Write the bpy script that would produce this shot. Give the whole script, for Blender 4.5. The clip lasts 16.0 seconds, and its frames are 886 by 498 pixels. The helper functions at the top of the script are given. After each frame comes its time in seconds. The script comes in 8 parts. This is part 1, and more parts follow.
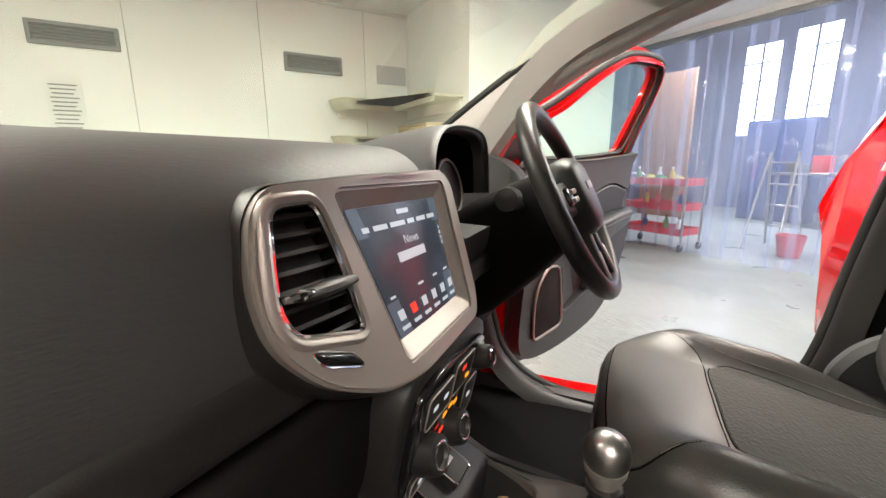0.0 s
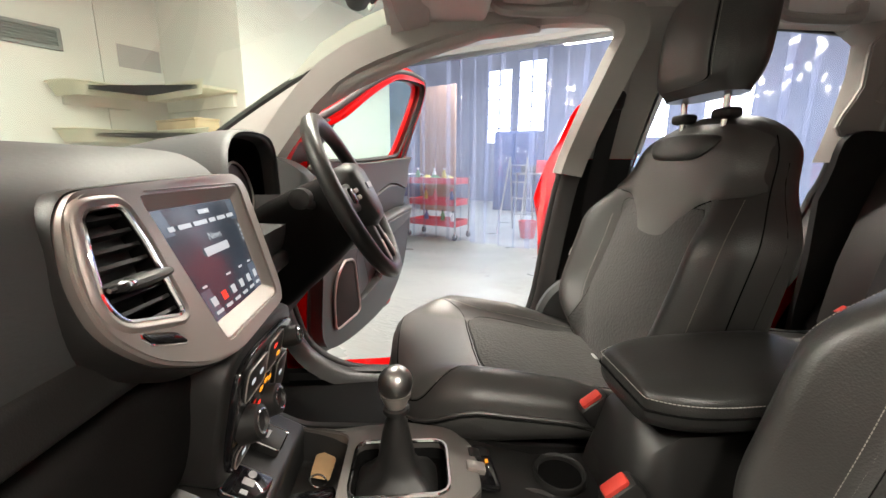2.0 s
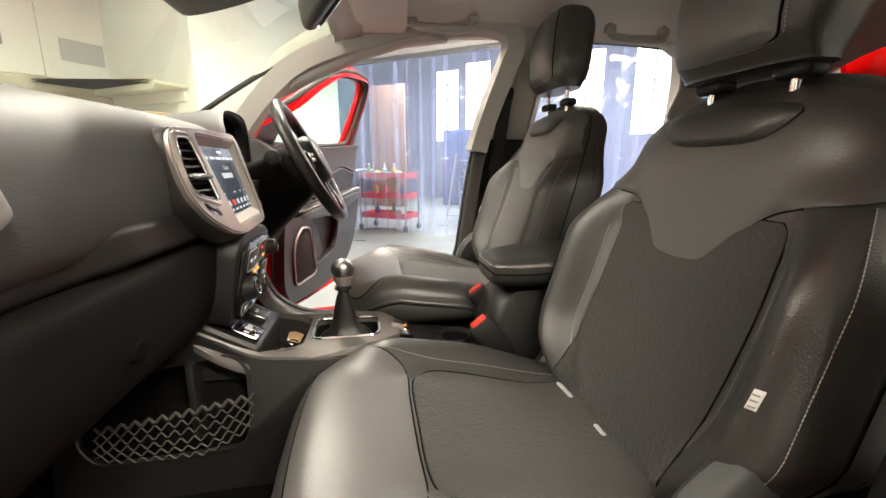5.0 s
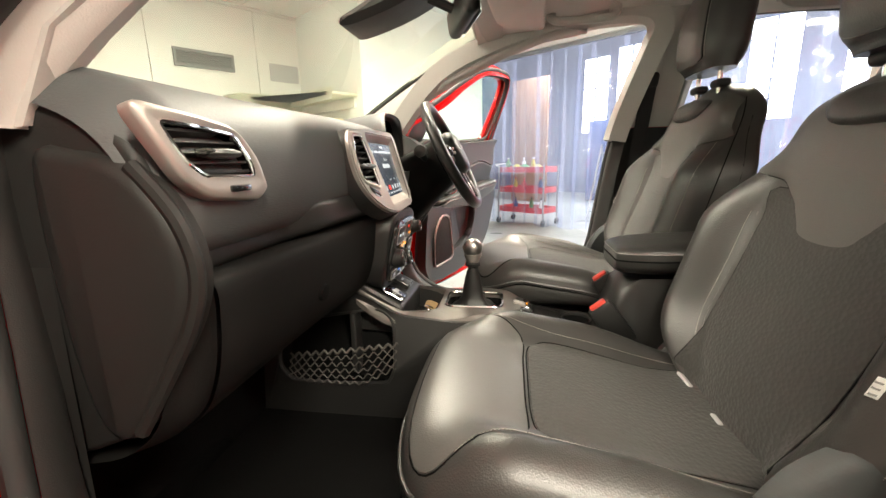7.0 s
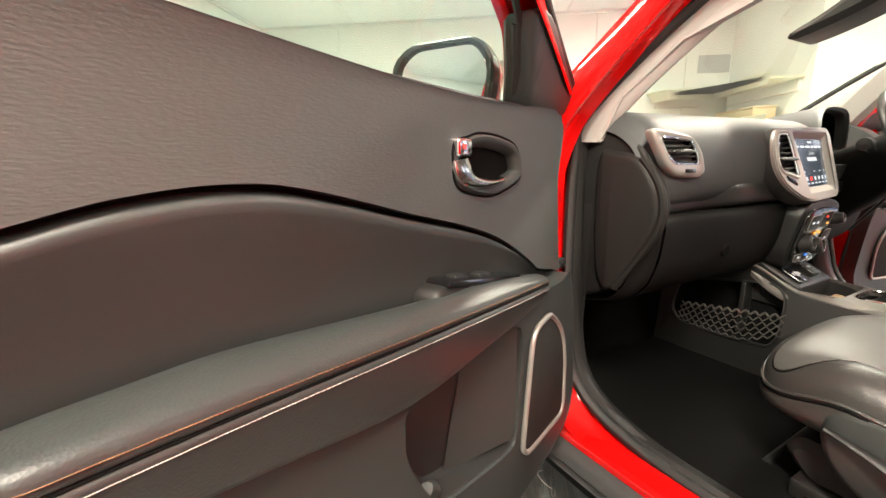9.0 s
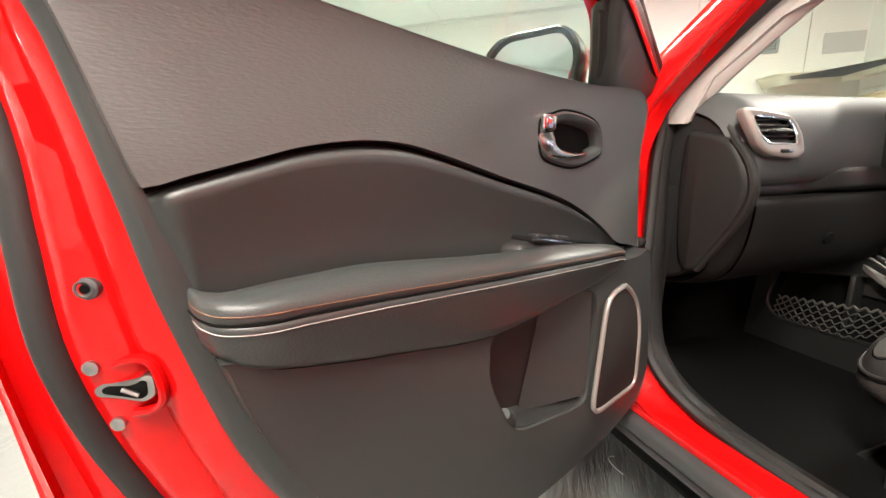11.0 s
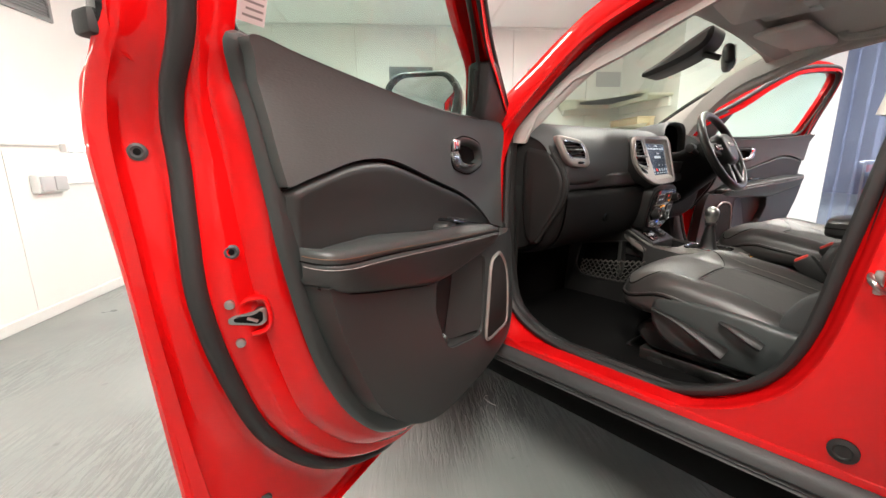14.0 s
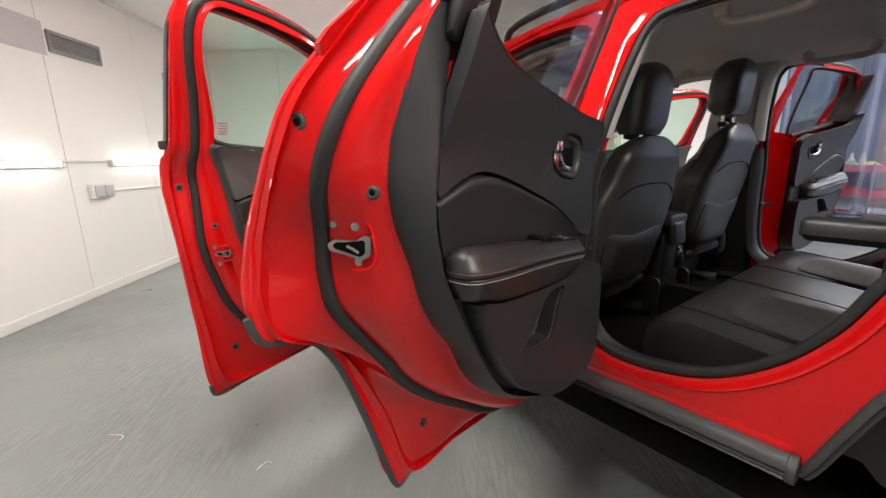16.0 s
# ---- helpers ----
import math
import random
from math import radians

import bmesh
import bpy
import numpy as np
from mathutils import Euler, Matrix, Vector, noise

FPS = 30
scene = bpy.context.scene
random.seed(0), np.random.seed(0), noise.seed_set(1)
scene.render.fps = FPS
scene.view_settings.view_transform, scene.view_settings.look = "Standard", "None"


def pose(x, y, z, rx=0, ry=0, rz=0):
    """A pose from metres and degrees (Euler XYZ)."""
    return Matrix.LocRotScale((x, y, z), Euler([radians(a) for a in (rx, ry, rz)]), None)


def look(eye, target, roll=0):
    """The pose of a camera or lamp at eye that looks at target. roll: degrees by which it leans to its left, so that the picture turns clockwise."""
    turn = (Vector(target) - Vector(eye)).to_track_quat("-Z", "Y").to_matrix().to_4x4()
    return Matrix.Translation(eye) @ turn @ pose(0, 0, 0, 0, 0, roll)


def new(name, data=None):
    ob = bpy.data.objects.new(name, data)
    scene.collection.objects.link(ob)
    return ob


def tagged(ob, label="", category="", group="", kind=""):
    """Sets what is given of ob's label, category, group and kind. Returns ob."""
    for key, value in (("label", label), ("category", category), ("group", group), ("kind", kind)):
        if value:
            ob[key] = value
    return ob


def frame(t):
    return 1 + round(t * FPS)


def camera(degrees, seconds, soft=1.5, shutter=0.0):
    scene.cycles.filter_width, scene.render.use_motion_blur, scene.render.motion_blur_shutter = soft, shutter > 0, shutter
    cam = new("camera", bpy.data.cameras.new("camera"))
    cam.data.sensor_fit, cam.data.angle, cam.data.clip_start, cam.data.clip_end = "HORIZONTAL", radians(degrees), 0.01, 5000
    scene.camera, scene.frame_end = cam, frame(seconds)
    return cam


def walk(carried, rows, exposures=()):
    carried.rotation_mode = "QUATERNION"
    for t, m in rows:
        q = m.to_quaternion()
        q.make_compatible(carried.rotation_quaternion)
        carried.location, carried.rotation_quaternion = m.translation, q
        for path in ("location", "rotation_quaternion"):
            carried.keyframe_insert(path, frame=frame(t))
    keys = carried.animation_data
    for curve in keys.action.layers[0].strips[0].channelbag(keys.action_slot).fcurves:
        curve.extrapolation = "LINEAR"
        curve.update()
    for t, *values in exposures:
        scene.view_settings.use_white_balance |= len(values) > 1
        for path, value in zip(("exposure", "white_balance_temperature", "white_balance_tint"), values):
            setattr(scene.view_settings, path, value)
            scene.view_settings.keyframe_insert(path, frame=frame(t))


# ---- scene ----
cam = camera(94.8, 16.0, soft=1.5)
PATH = [
    (0, (-0.403, 0.173, 1.146), (1.369, 1.0, 0.73), -0.3),
    (0.5, (-0.434, 0.172, 1.154), (1.468, 0.631, 0.739), -0.4),
    (1, (-0.472, 0.164, 1.168), (1.475, 0.35, 0.75), 0.3),
    (1.5, (-0.497, 0.154, 1.159), (1.459, 0.158, 0.742), 0.2),
    (2, (-0.522, 0.143, 1.153), (1.431, 0.02, 0.739), 0.3),
    (2.5, (-0.554, 0.142, 1.154), (1.391, -0.083, 0.743), 0.2),
    (3, (-0.617, 0.126, 1.146), (1.318, -0.175, 0.738), 0.3),
    (3.5, (-0.705, 0.093, 1.126), (1.219, -0.273, 0.718), 0.1),
    (6, (-0.927, 0.116, 1.064), (1.013, -0.127, 0.64), -0.5),
    (6.5, (-0.931, 0.113, 1.062), (1.022, 0.035, 0.637), -0.6),
    (7, (-0.989, 0.084, 1.067), (0.938, 0.409, 0.639), -1.3),
    (7.5, (-1.078, 0.01, 1.056), (0.718, 0.785, 0.641), -1.2),
    (8, (-1.182, -0.052, 1.049), (0.362, 1.152, 0.639), -1.5),
    (8.5, (-1.285, -0.078, 1.035), (-0.049, 1.437, 0.616), -1.2),
    (9, (-1.416, -0.1, 1.072), (-0.463, 1.606, 0.647), -1.2),
    (9.5, (-1.477, -0.139, 1.072), (-0.738, 1.671, 0.652), -1.7),
    (12, (-1.47, -0.184, 1.025), (-0.865, 1.671, 0.587), -1.2),
    (12.5, (-1.474, -0.182, 1.026), (-0.794, 1.646, 0.585), -1.1),
    (13, (-1.542, -0.192, 1.045), (-0.732, 1.582, 0.603), -0.9),
    (13.5, (-1.627, -0.232, 1.067), (-0.552, 1.396, 0.628), -0.5),
    (14, (-1.746, -0.343, 1.058), (-0.495, 1.156, 0.624), -0.5),
    (14.5, (-1.902, -0.495, 1.073), (-0.562, 0.926, 0.644), -0.6),
    (15, (-1.995, -0.761, 1.127), (-0.636, 0.64, 0.693), -0.8),
    (15.5, (-1.963, -0.985, 1.146), (-0.644, 0.454, 0.712), -0.9),
    (16, (-1.833, -1.192, 1.136), (-0.644, 0.356, 0.698), -1.3),
]
walk(cam, [(t, look(eye, target, roll)) for t, eye, target, roll in PATH], exposures=[(0, 0.86, 6900, 10), (1, 0.92, 6900, 10), (3, 1.05, 7000, 10), (6, 1.34, 7300, 8), (8, 1.42, 7500, 8), (9.5, 1.50, 7100, 9), (12.5, 1.35, 6700, 10), (13.5, 1.06, 6600, 10), (14.5, 0.60, 6600, 10), (16, 0.18, 6600, 10)])

# ---------------------------------------------------------------- light
LAMP_WATTS, WORKSHOP_WATTS = 47.0, 150.0
world = bpy.data.worlds.new("world")
scene.world = world
world.use_nodes = True
world.node_tree.nodes["Background"].inputs[0].default_value = (0.75, 0.85, 1.0, 1)
world.node_tree.nodes["Background"].inputs[1].default_value = 0.15


# ---------------------------------------------------------------- materials
def material(name, colour, rough=0.5, metal=0.0, coat=0.0, spec=0.5, bump=0.0, scale=200.0, vary=0.0, vscale=6.0, kind="noise", rvary=0.0, stretch=(1, 1, 1), sheen=0.0):
    """A surface: its colour uneven at a large scale (vary), its relief at a fine one (bump)."""
    mat = bpy.data.materials.new(name)
    mat.use_nodes = True
    nt = mat.node_tree
    b = nt.nodes["Principled BSDF"]
    b.inputs["Base Color"].default_value = (*colour, 1)
    b.inputs["Roughness"].default_value = rough
    b.inputs["Metallic"].default_value = metal
    b.inputs["Coat Weight"].default_value = coat
    b.inputs["Coat Roughness"].default_value = 0.04
    b.inputs["Specular IOR Level"].default_value = spec
    b.inputs["Sheen Weight"].default_value = sheen
    co = nt.nodes.new("ShaderNodeTexCoord")
    mp = nt.nodes.new("ShaderNodeMapping")
    mp.inputs["Scale"].default_value = stretch
    nt.links.new(co.outputs["Object"], mp.inputs[0])
    if vary or rvary:
        n = nt.nodes.new("ShaderNodeTexNoise")
        n.inputs["Scale"].default_value = vscale
        n.inputs["Detail"].default_value = 5
        nt.links.new(mp.outputs[0], n.inputs["Vector"])
        if vary:
            mx = nt.nodes.new("ShaderNodeMix")
            mx.data_type = "RGBA"
            mx.inputs["A"].default_value = (*(c * (1 - vary) for c in colour), 1)
            mx.inputs["B"].default_value = (*(min(c * (1 + vary), 1) for c in colour), 1)
            nt.links.new(n.outputs["Fac"], mx.inputs["Factor"])
            nt.links.new(mx.outputs["Result"], b.inputs["Base Color"])
        if rvary:
            mr = nt.nodes.new("ShaderNodeMapRange")
            mr.inputs["From Min"].default_value, mr.inputs["From Max"].default_value = 0.3, 0.7
            mr.inputs["To Min"].default_value, mr.inputs["To Max"].default_value = max(rough - rvary, 0.02), rough + rvary
            nt.links.new(n.outputs["Fac"], mr.inputs[0])
            nt.links.new(mr.outputs[0], b.inputs["Roughness"])
    if bump:
        t = nt.nodes.new("ShaderNodeTexVoronoi" if kind == "cells" else "ShaderNodeTexNoise")
        t.inputs["Scale"].default_value = scale
        nt.links.new(mp.outputs[0], t.inputs["Vector"])
        bp = nt.nodes.new("ShaderNodeBump")
        bp.inputs["Strength"].default_value = bump
        bp.inputs["Distance"].default_value = 0.002
        nt.links.new(t.outputs["Distance" if kind == "cells" else "Fac"], bp.inputs["Height"])
        nt.links.new(bp.outputs[0], b.inputs["Normal"])
    return mat


def glowing(name, colour, strength, base=0.8):
    mat = bpy.data.materials.new(name)
    mat.use_nodes = True
    b = mat.node_tree.nodes["Principled BSDF"]
    b.inputs["Base Color"].default_value = (base, base, base, 1)
    b.inputs["Roughness"].default_value = 0.2
    b.inputs["Emission Color"].default_value = (*colour, 1)
    b.inputs["Emission Strength"].default_value = strength
    return mat


def glassy(name, tint, gloss=1.0, rough=0.0, ior=1.45):
    """A thin pane: tinted, with a Fresnel reflection."""
    mat = bpy.data.materials.new(name)
    mat.use_nodes = True
    nt = mat.node_tree
    nt.nodes.clear()
    out = nt.nodes.new("ShaderNodeOutputMaterial")
    mix = nt.nodes.new("ShaderNodeMixShader")
    tr = nt.nodes.new("ShaderNodeBsdfTransparent")
    tr.inputs[0].default_value = (*tint, 1)
    gl = nt.nodes.new("ShaderNodeBsdfGlossy")
    gl.inputs["Roughness"].default_value = rough
    fr = nt.nodes.new("ShaderNodeLayerWeight")
    fr.inputs["Blend"].default_value = 0.5
    pw = nt.nodes.new("ShaderNodeMath")
    pw.operation = "POWER"
    pw.inputs[1].default_value = 4.0
    nt.links.new(fr.outputs["Facing"], pw.inputs[0])
    mu = nt.nodes.new("ShaderNodeMath")
    mu.operation = "MULTIPLY_ADD"
    mu.inputs[1].default_value, mu.inputs[2].default_value = 0.9 * gloss, 0.05 * gloss
    nt.links.new(pw.outputs[0], mu.inputs[0])
    nt.links.new(mu.outputs[0], mix.inputs[0])
    nt.links.new(tr.outputs[0], mix.inputs[1])
    nt.links.new(gl.outputs[0], mix.inputs[2])
    nt.links.new(mix.outputs[0], out.inputs[0])
    return mat


RED = material("red_paint", (0.62, 0.005, 0.006), 0.5, coat=0.9, spec=0.0, vary=0.04, vscale=2)
RED.node_tree.nodes["Principled BSDF"].inputs["Coat IOR"].default_value = 1.48
BLACK = material("black_moulded_plastic", (0.015, 0.0146, 0.0142), 0.46, bump=0.12, scale=700, vary=0.15, rvary=0.06)
# darker copy of the black plastic: shade below the dash put into its colour
GLOVE = material("shaded_black_plastic", (0.0075, 0.0072, 0.007), 0.68, spec=0.12, bump=0.15, scale=600, vary=0.15)
DASH = material("grained_dash_skin", (0.060, 0.064, 0.065), 0.57, spec=0.36, bump=0.16, scale=300, vary=0.12, vscale=3, rvary=0.05, stretch=(0.42, 1, 1.7))
TRIM = material("brown_black_door_skin", (0.064, 0.072, 0.071), 0.50, spec=0.62, bump=0.17, scale=360, vary=0.12, vscale=4, stretch=(0.45, 1, 1.6))
REAR_TRIM = material("black_rear_door_plastic", (0.019, 0.0215, 0.0225), 0.50, bump=0.15, scale=500, vary=0.12)
# brown plastic taken darker to hold the shade at the dash ends
END = material("shaded_brown_end_panel", (0.016, 0.0155, 0.015), 0.52, spec=0.25, bump=0.08, scale=500, vary=0.1)
TRIM_SMOOTH = material("smooth_door_skin", (0.034, 0.039, 0.0385), 0.44, spec=0.55, bump=0.08, scale=500, vary=0.1)
LEATHER = material("black_leather", (0.040, 0.0385, 0.037), 0.37, spec=0.75, bump=0.16, scale=420, vary=0.15, vscale=5, rvary=0.07, kind="cells")
LEATHER_DARK = material("black_glossy_leather", (0.024, 0.024, 0.023), 0.34, bump=0.12, scale=420, vary=0.15, vscale=5, rvary=0.05, kind="cells")
ARM = material("brown_black_armrest_leather", (0.040, 0.045, 0.0445), 0.36, bump=0.10, scale=420, vary=0.12, vscale=5, rvary=0.04, kind="cells")
LEATHER_GREY = material("worn_grey_black_leather", (0.080, 0.077, 0.073), 0.40, spec=0.8, bump=0.12, scale=420, vary=0.15, vscale=4, rvary=0.06, kind="cells")
FABRIC = material("dark_woven_cloth", (0.034, 0.033, 0.031), 0.80, bump=0.5, scale=150, vary=0.2, vscale=9, kind="cells", sheen=0.15)
SILVER = material("satin_silver_plastic", (0.40, 0.375, 0.348), 0.44, metal=0.65, bump=0.04, scale=900, vary=0.06)
# darker copy of the satin silver; the console's shade is in the colour
SILVER_DARK = material("shaded_console_silver", (0.17, 0.158, 0.147), 0.50, metal=0.6, bump=0.04, scale=900, vary=0.06)
CHROME = material("chrome", (0.86, 0.86, 0.86), 0.08, metal=1.0, rvary=0.03)
CHROME_SATIN = material("satin_metal", (0.66, 0.65, 0.63), 0.20, metal=1.0, rvary=0.04)
STEEL = material("zinc_steel", (0.40, 0.40, 0.39), 0.34, metal=1.0, vary=0.2, vscale=40)
RUBBER = material("black_rubber", (0.016, 0.016, 0.016), 0.62, bump=0.1, scale=300, vary=0.2)
CLAD = material("grey_black_cladding", (0.048, 0.049, 0.050), 0.55, bump=0.2, scale=500, vary=0.15)
HEADLINE = material("greige_headlining", (0.70, 0.665, 0.63), 0.9, bump=0.25, scale=600, vary=0.06)
PILLAR = material("greige_pillar_plastic", (0.48, 0.465, 0.44), 0.6, bump=0.15, scale=500, vary=0.06)
CARPET = material("black_carpet", (0.006, 0.006, 0.006), 0.95, spec=0.15, bump=1.0, scale=500, vary=0.4, vscale=60)
STITCH_W = material("white_thread", (0.46, 0.445, 0.415), 0.7, bump=0.3, scale=900, vary=0.2, vscale=400)
NET = material("elastic_net", (0.085, 0.078, 0.070), 0.6, bump=0.2, scale=700, vary=0.2)
STITCH_G = material("dull_white_thread", (0.36, 0.34, 0.31), 0.7, bump=0.3, scale=900, vary=0.2, vscale=400)
MESH = material("black_speaker_cloth", (0.022, 0.020, 0.019), 0.75, spec=0.2, bump=0.4, scale=600, vary=0.15, kind="cells")
STITCH_O = material("orange_thread", (0.20, 0.10, 0.05), 0.7, bump=0.3, scale=900, vary=0.2, vscale=400)
GLOSS = material("gloss_black", (0.008, 0.008, 0.009), 0.08, coat=0.6, vary=0.1)
# near-black: the shade in recesses, slots and seams is put into the colour
DARK = material("shade_black", (0.004, 0.004, 0.004), 0.8, vary=0.2, spec=0.08)
BUCKLE = material("red_press_button", (0.62, 0.05, 0.035), 0.4, vary=0.05)
WEB = material("black_webbing", (0.016, 0.016, 0.017), 0.7, bump=0.5, scale=500, stretch=(1, 1, 3))
GLASS = glassy("green_tinted_glass", (0.83, 0.945, 0.89), 0.8)
GLASS_DARK = glassy("privacy_glass", (0.76, 0.82, 0.81), 1.0)
GLASS_WS = glassy("green_tinted_windscreen", (0.77, 0.895, 0.81), 1.0)
MIRROR = material("mirror_glass", (0.85, 0.88, 0.9), 0.015, metal=1.0)
WALL = material("white_wall_panel", (0.78, 0.78, 0.755), 0.38, bump=0.05, scale=9, vary=0.03, vscale=1.3, rvary=0.1)
WALL_JOINT = material("grey_panel_joint", (0.42, 0.40, 0.37), 0.6, vary=0.3, vscale=12)
CEIL = material("white_ceiling_panel", (0.78, 0.78, 0.77), 0.5, vary=0.03, vscale=2, bump=0.04, scale=8)
GREY_VENT = material("grey_painted_grille", (0.25, 0.26, 0.26), 0.5, vary=0.08)
WHITE = material("white_plastic", (0.72, 0.72, 0.70), 0.4, vary=0.04, vscale=20)
WHITE_BOARD = material("white_faced_board", (0.74, 0.73, 0.69), 0.5, vary=0.05, vscale=5)
CARDBOARD = material("pale_wood_box", (0.56, 0.44, 0.28), 0.8, vary=0.2, vscale=9, stretch=(1, 1, 6))
PAPER = material("grey_paper", (0.50, 0.49, 0.50), 0.8, vary=0.06, vscale=20)
PAPER_W = material("white_paper", (0.75, 0.75, 0.73), 0.8, vary=0.05)
INK = material("faded_ink", (0.28, 0.28, 0.27), 0.8, vary=0.2)
TAG = material("brown_card_tag", (0.50, 0.33, 0.17), 0.8, vary=0.15, vscale=60)
TYRE = material("tyre_rubber", (0.014, 0.014, 0.014), 0.75, bump=0.4, scale=120, vary=0.3, vscale=10)
TROLLEY_RED = material("red_enamel", (0.55, 0.03, 0.04), 0.35, vary=0.08)
BLUE = material("blue_steel_cabinet", (0.03, 0.06, 0.17), 0.45, vary=0.15)
BLUE_WALL = material("blue_grey_cladding", (0.13, 0.16, 0.25), 0.7, vary=0.2, vscale=1.5)
BROWN = material("brown_board", (0.30, 0.17, 0.11), 0.7, vary=0.2, vscale=3)
YELLOW = material("yellow_cloth", (0.55, 0.48, 0.10), 0.8, vary=0.3, vscale=30)
GREEN = material("green_cloth", (0.10, 0.30, 0.12), 0.8, vary=0.3, vscale=30)
LAMP = glowing("led_tube", (1.0, 0.98, 0.94), 18.0)
LAMP_WALL = glowing("wall_led_tube", (1.0, 0.98, 0.94), 16.0)
DAYLIGHT = glowing("daylit_window", (0.86, 0.93, 1.0), 3.5)
AMBER = glowing("amber_telltale", (1.0, 0.35, 0.02), 0.7, 0.02)
RED_LED = glowing("red_telltale", (1.0, 0.05, 0.03), 0.7, 0.02)
BLUE_LED = glowing("blue_telltale", (0.05, 0.25, 1.0), 0.7, 0.02)
PRINT = glowing("backlit_print", (0.75, 0.82, 0.9), 0.40, 0.02)
SCREEN_ON = glowing("lit_display", (0.016, 0.022, 0.032), 1.0, 0.01)
SCREEN_BAR = glowing("lit_display_bar", (0.045, 0.062, 0.085), 1.0, 0.01)


def floor_material():
    """Grey floor paint over screed that was brushed in places: patches of short grooves, soft stains, small pits."""
    mat = material("grey_floor_paint", (0.25, 0.27, 0.265), 0.36, rvary=0.10, vscale=2.2)
    nt = mat.node_tree
    b = nt.nodes["Principled BSDF"]
    co = nt.nodes.new("ShaderNodeTexCoord")

    def noise(scale, detail, vector, rough=0.5):
        n = nt.nodes.new("ShaderNodeTexNoise")
        n.inputs["Scale"].default_value, n.inputs["Detail"].default_value, n.inputs["Roughness"].default_value = scale, detail, rough
        nt.links.new(vector, n.inputs["Vector"])
        return n.outputs["Fac"]

    def remap(value, f0, f1, t0, t1):
        r = nt.nodes.new("ShaderNodeMapRange")
        r.interpolation_type = "SMOOTHSTEP"
        for k, v in zip(("From Min", "From Max", "To Min", "To Max"), (f0, f1, t0, t1)):
            r.inputs[k].default_value = v
        nt.links.new(value, r.inputs[0])
        return r.outputs[0]

    def math_of(operation, p, q):
        m = nt.nodes.new("ShaderNodeMath")
        m.operation = operation
        for k, v in enumerate((p, q)):
            if isinstance(v, float):
                m.inputs[k].default_value = v
            else:
                nt.links.new(v, m.inputs[k])
        return m.outputs[0]
    mp = nt.nodes.new("ShaderNodeMapping")
    mp.inputs["Rotation"].default_value, mp.inputs["Scale"].default_value = (0, 0, radians(-22)), (62, 6.5, 1)
    nt.links.new(co.outputs["Object"], mp.inputs[0])
    grooves = remap(noise(1.0, 3, mp.outputs[0], 0.6), 0.44, 0.56, 0.0, 1.0)
    brushed = remap(noise(1.1, 4, co.outputs["Object"]), 0.46, 0.60, 0.10, 1.0)
    fine = noise(26, 4, co.outputs["Object"])
    relief = math_of("ADD", math_of("MULTIPLY", grooves, brushed), math_of("MULTIPLY", fine, 0.22))
    bp = nt.nodes.new("ShaderNodeBump")
    bp.inputs["Strength"].default_value, bp.inputs["Distance"].default_value = 0.9, 0.0035
    nt.links.new(relief, bp.inputs["Height"])
    nt.links.new(bp.outputs[0], b.inputs["Normal"])
    tone = remap(noise(0.8, 6, co.outputs["Object"]), 0.3, 0.7, 0.0, 1.0)
    mx = nt.nodes.new("ShaderNodeMix")
    mx.data_type = "RGBA"
    mx.inputs["A"].default_value, mx.inputs["B"].default_value = (0.212, 0.233, 0.226, 1), (0.268, 0.286, 0.276, 1)
    nt.links.new(tone, mx.inputs["Factor"])
    worn = math_of("ADD", math_of("MULTIPLY", math_of("MULTIPLY", grooves, brushed), 0.22), 0.90)
    pits = remap(noise(9, 8, co.outputs["Object"], 0.6), 0.29, 0.34, 0.72, 1.0)
    vm = nt.nodes.new("ShaderNodeVectorMath")
    vm.operation = "SCALE"
    nt.links.new(mx.outputs["Result"], vm.inputs[0])
    nt.links.new(math_of("MULTIPLY", worn, pits), vm.inputs["Scale"])
    nt.links.new(vm.outputs[0], b.inputs["Base Color"])
    return mat


def tray_material():
    """Cream moulded plastic that lets some light through."""
    mat = material("cream_moulded_plastic", (0.74, 0.71, 0.60), 0.45, vary=0.05, vscale=5)
    nt = mat.node_tree
    mix, tl = nt.nodes.new("ShaderNodeMixShader"), nt.nodes.new("ShaderNodeBsdfTranslucent")
    tl.inputs[0].default_value = (0.90, 0.87, 0.76, 1)
    mix.inputs[0].default_value = 0.55
    nt.links.new(nt.nodes["Principled BSDF"].outputs[0], mix.inputs[1])
    nt.links.new(tl.outputs[0], mix.inputs[2])
    nt.links.new(mix.outputs[0], nt.nodes["Material Output"].inputs[0])
    return mat


TRAY = tray_material()
FLOOR = floor_material()


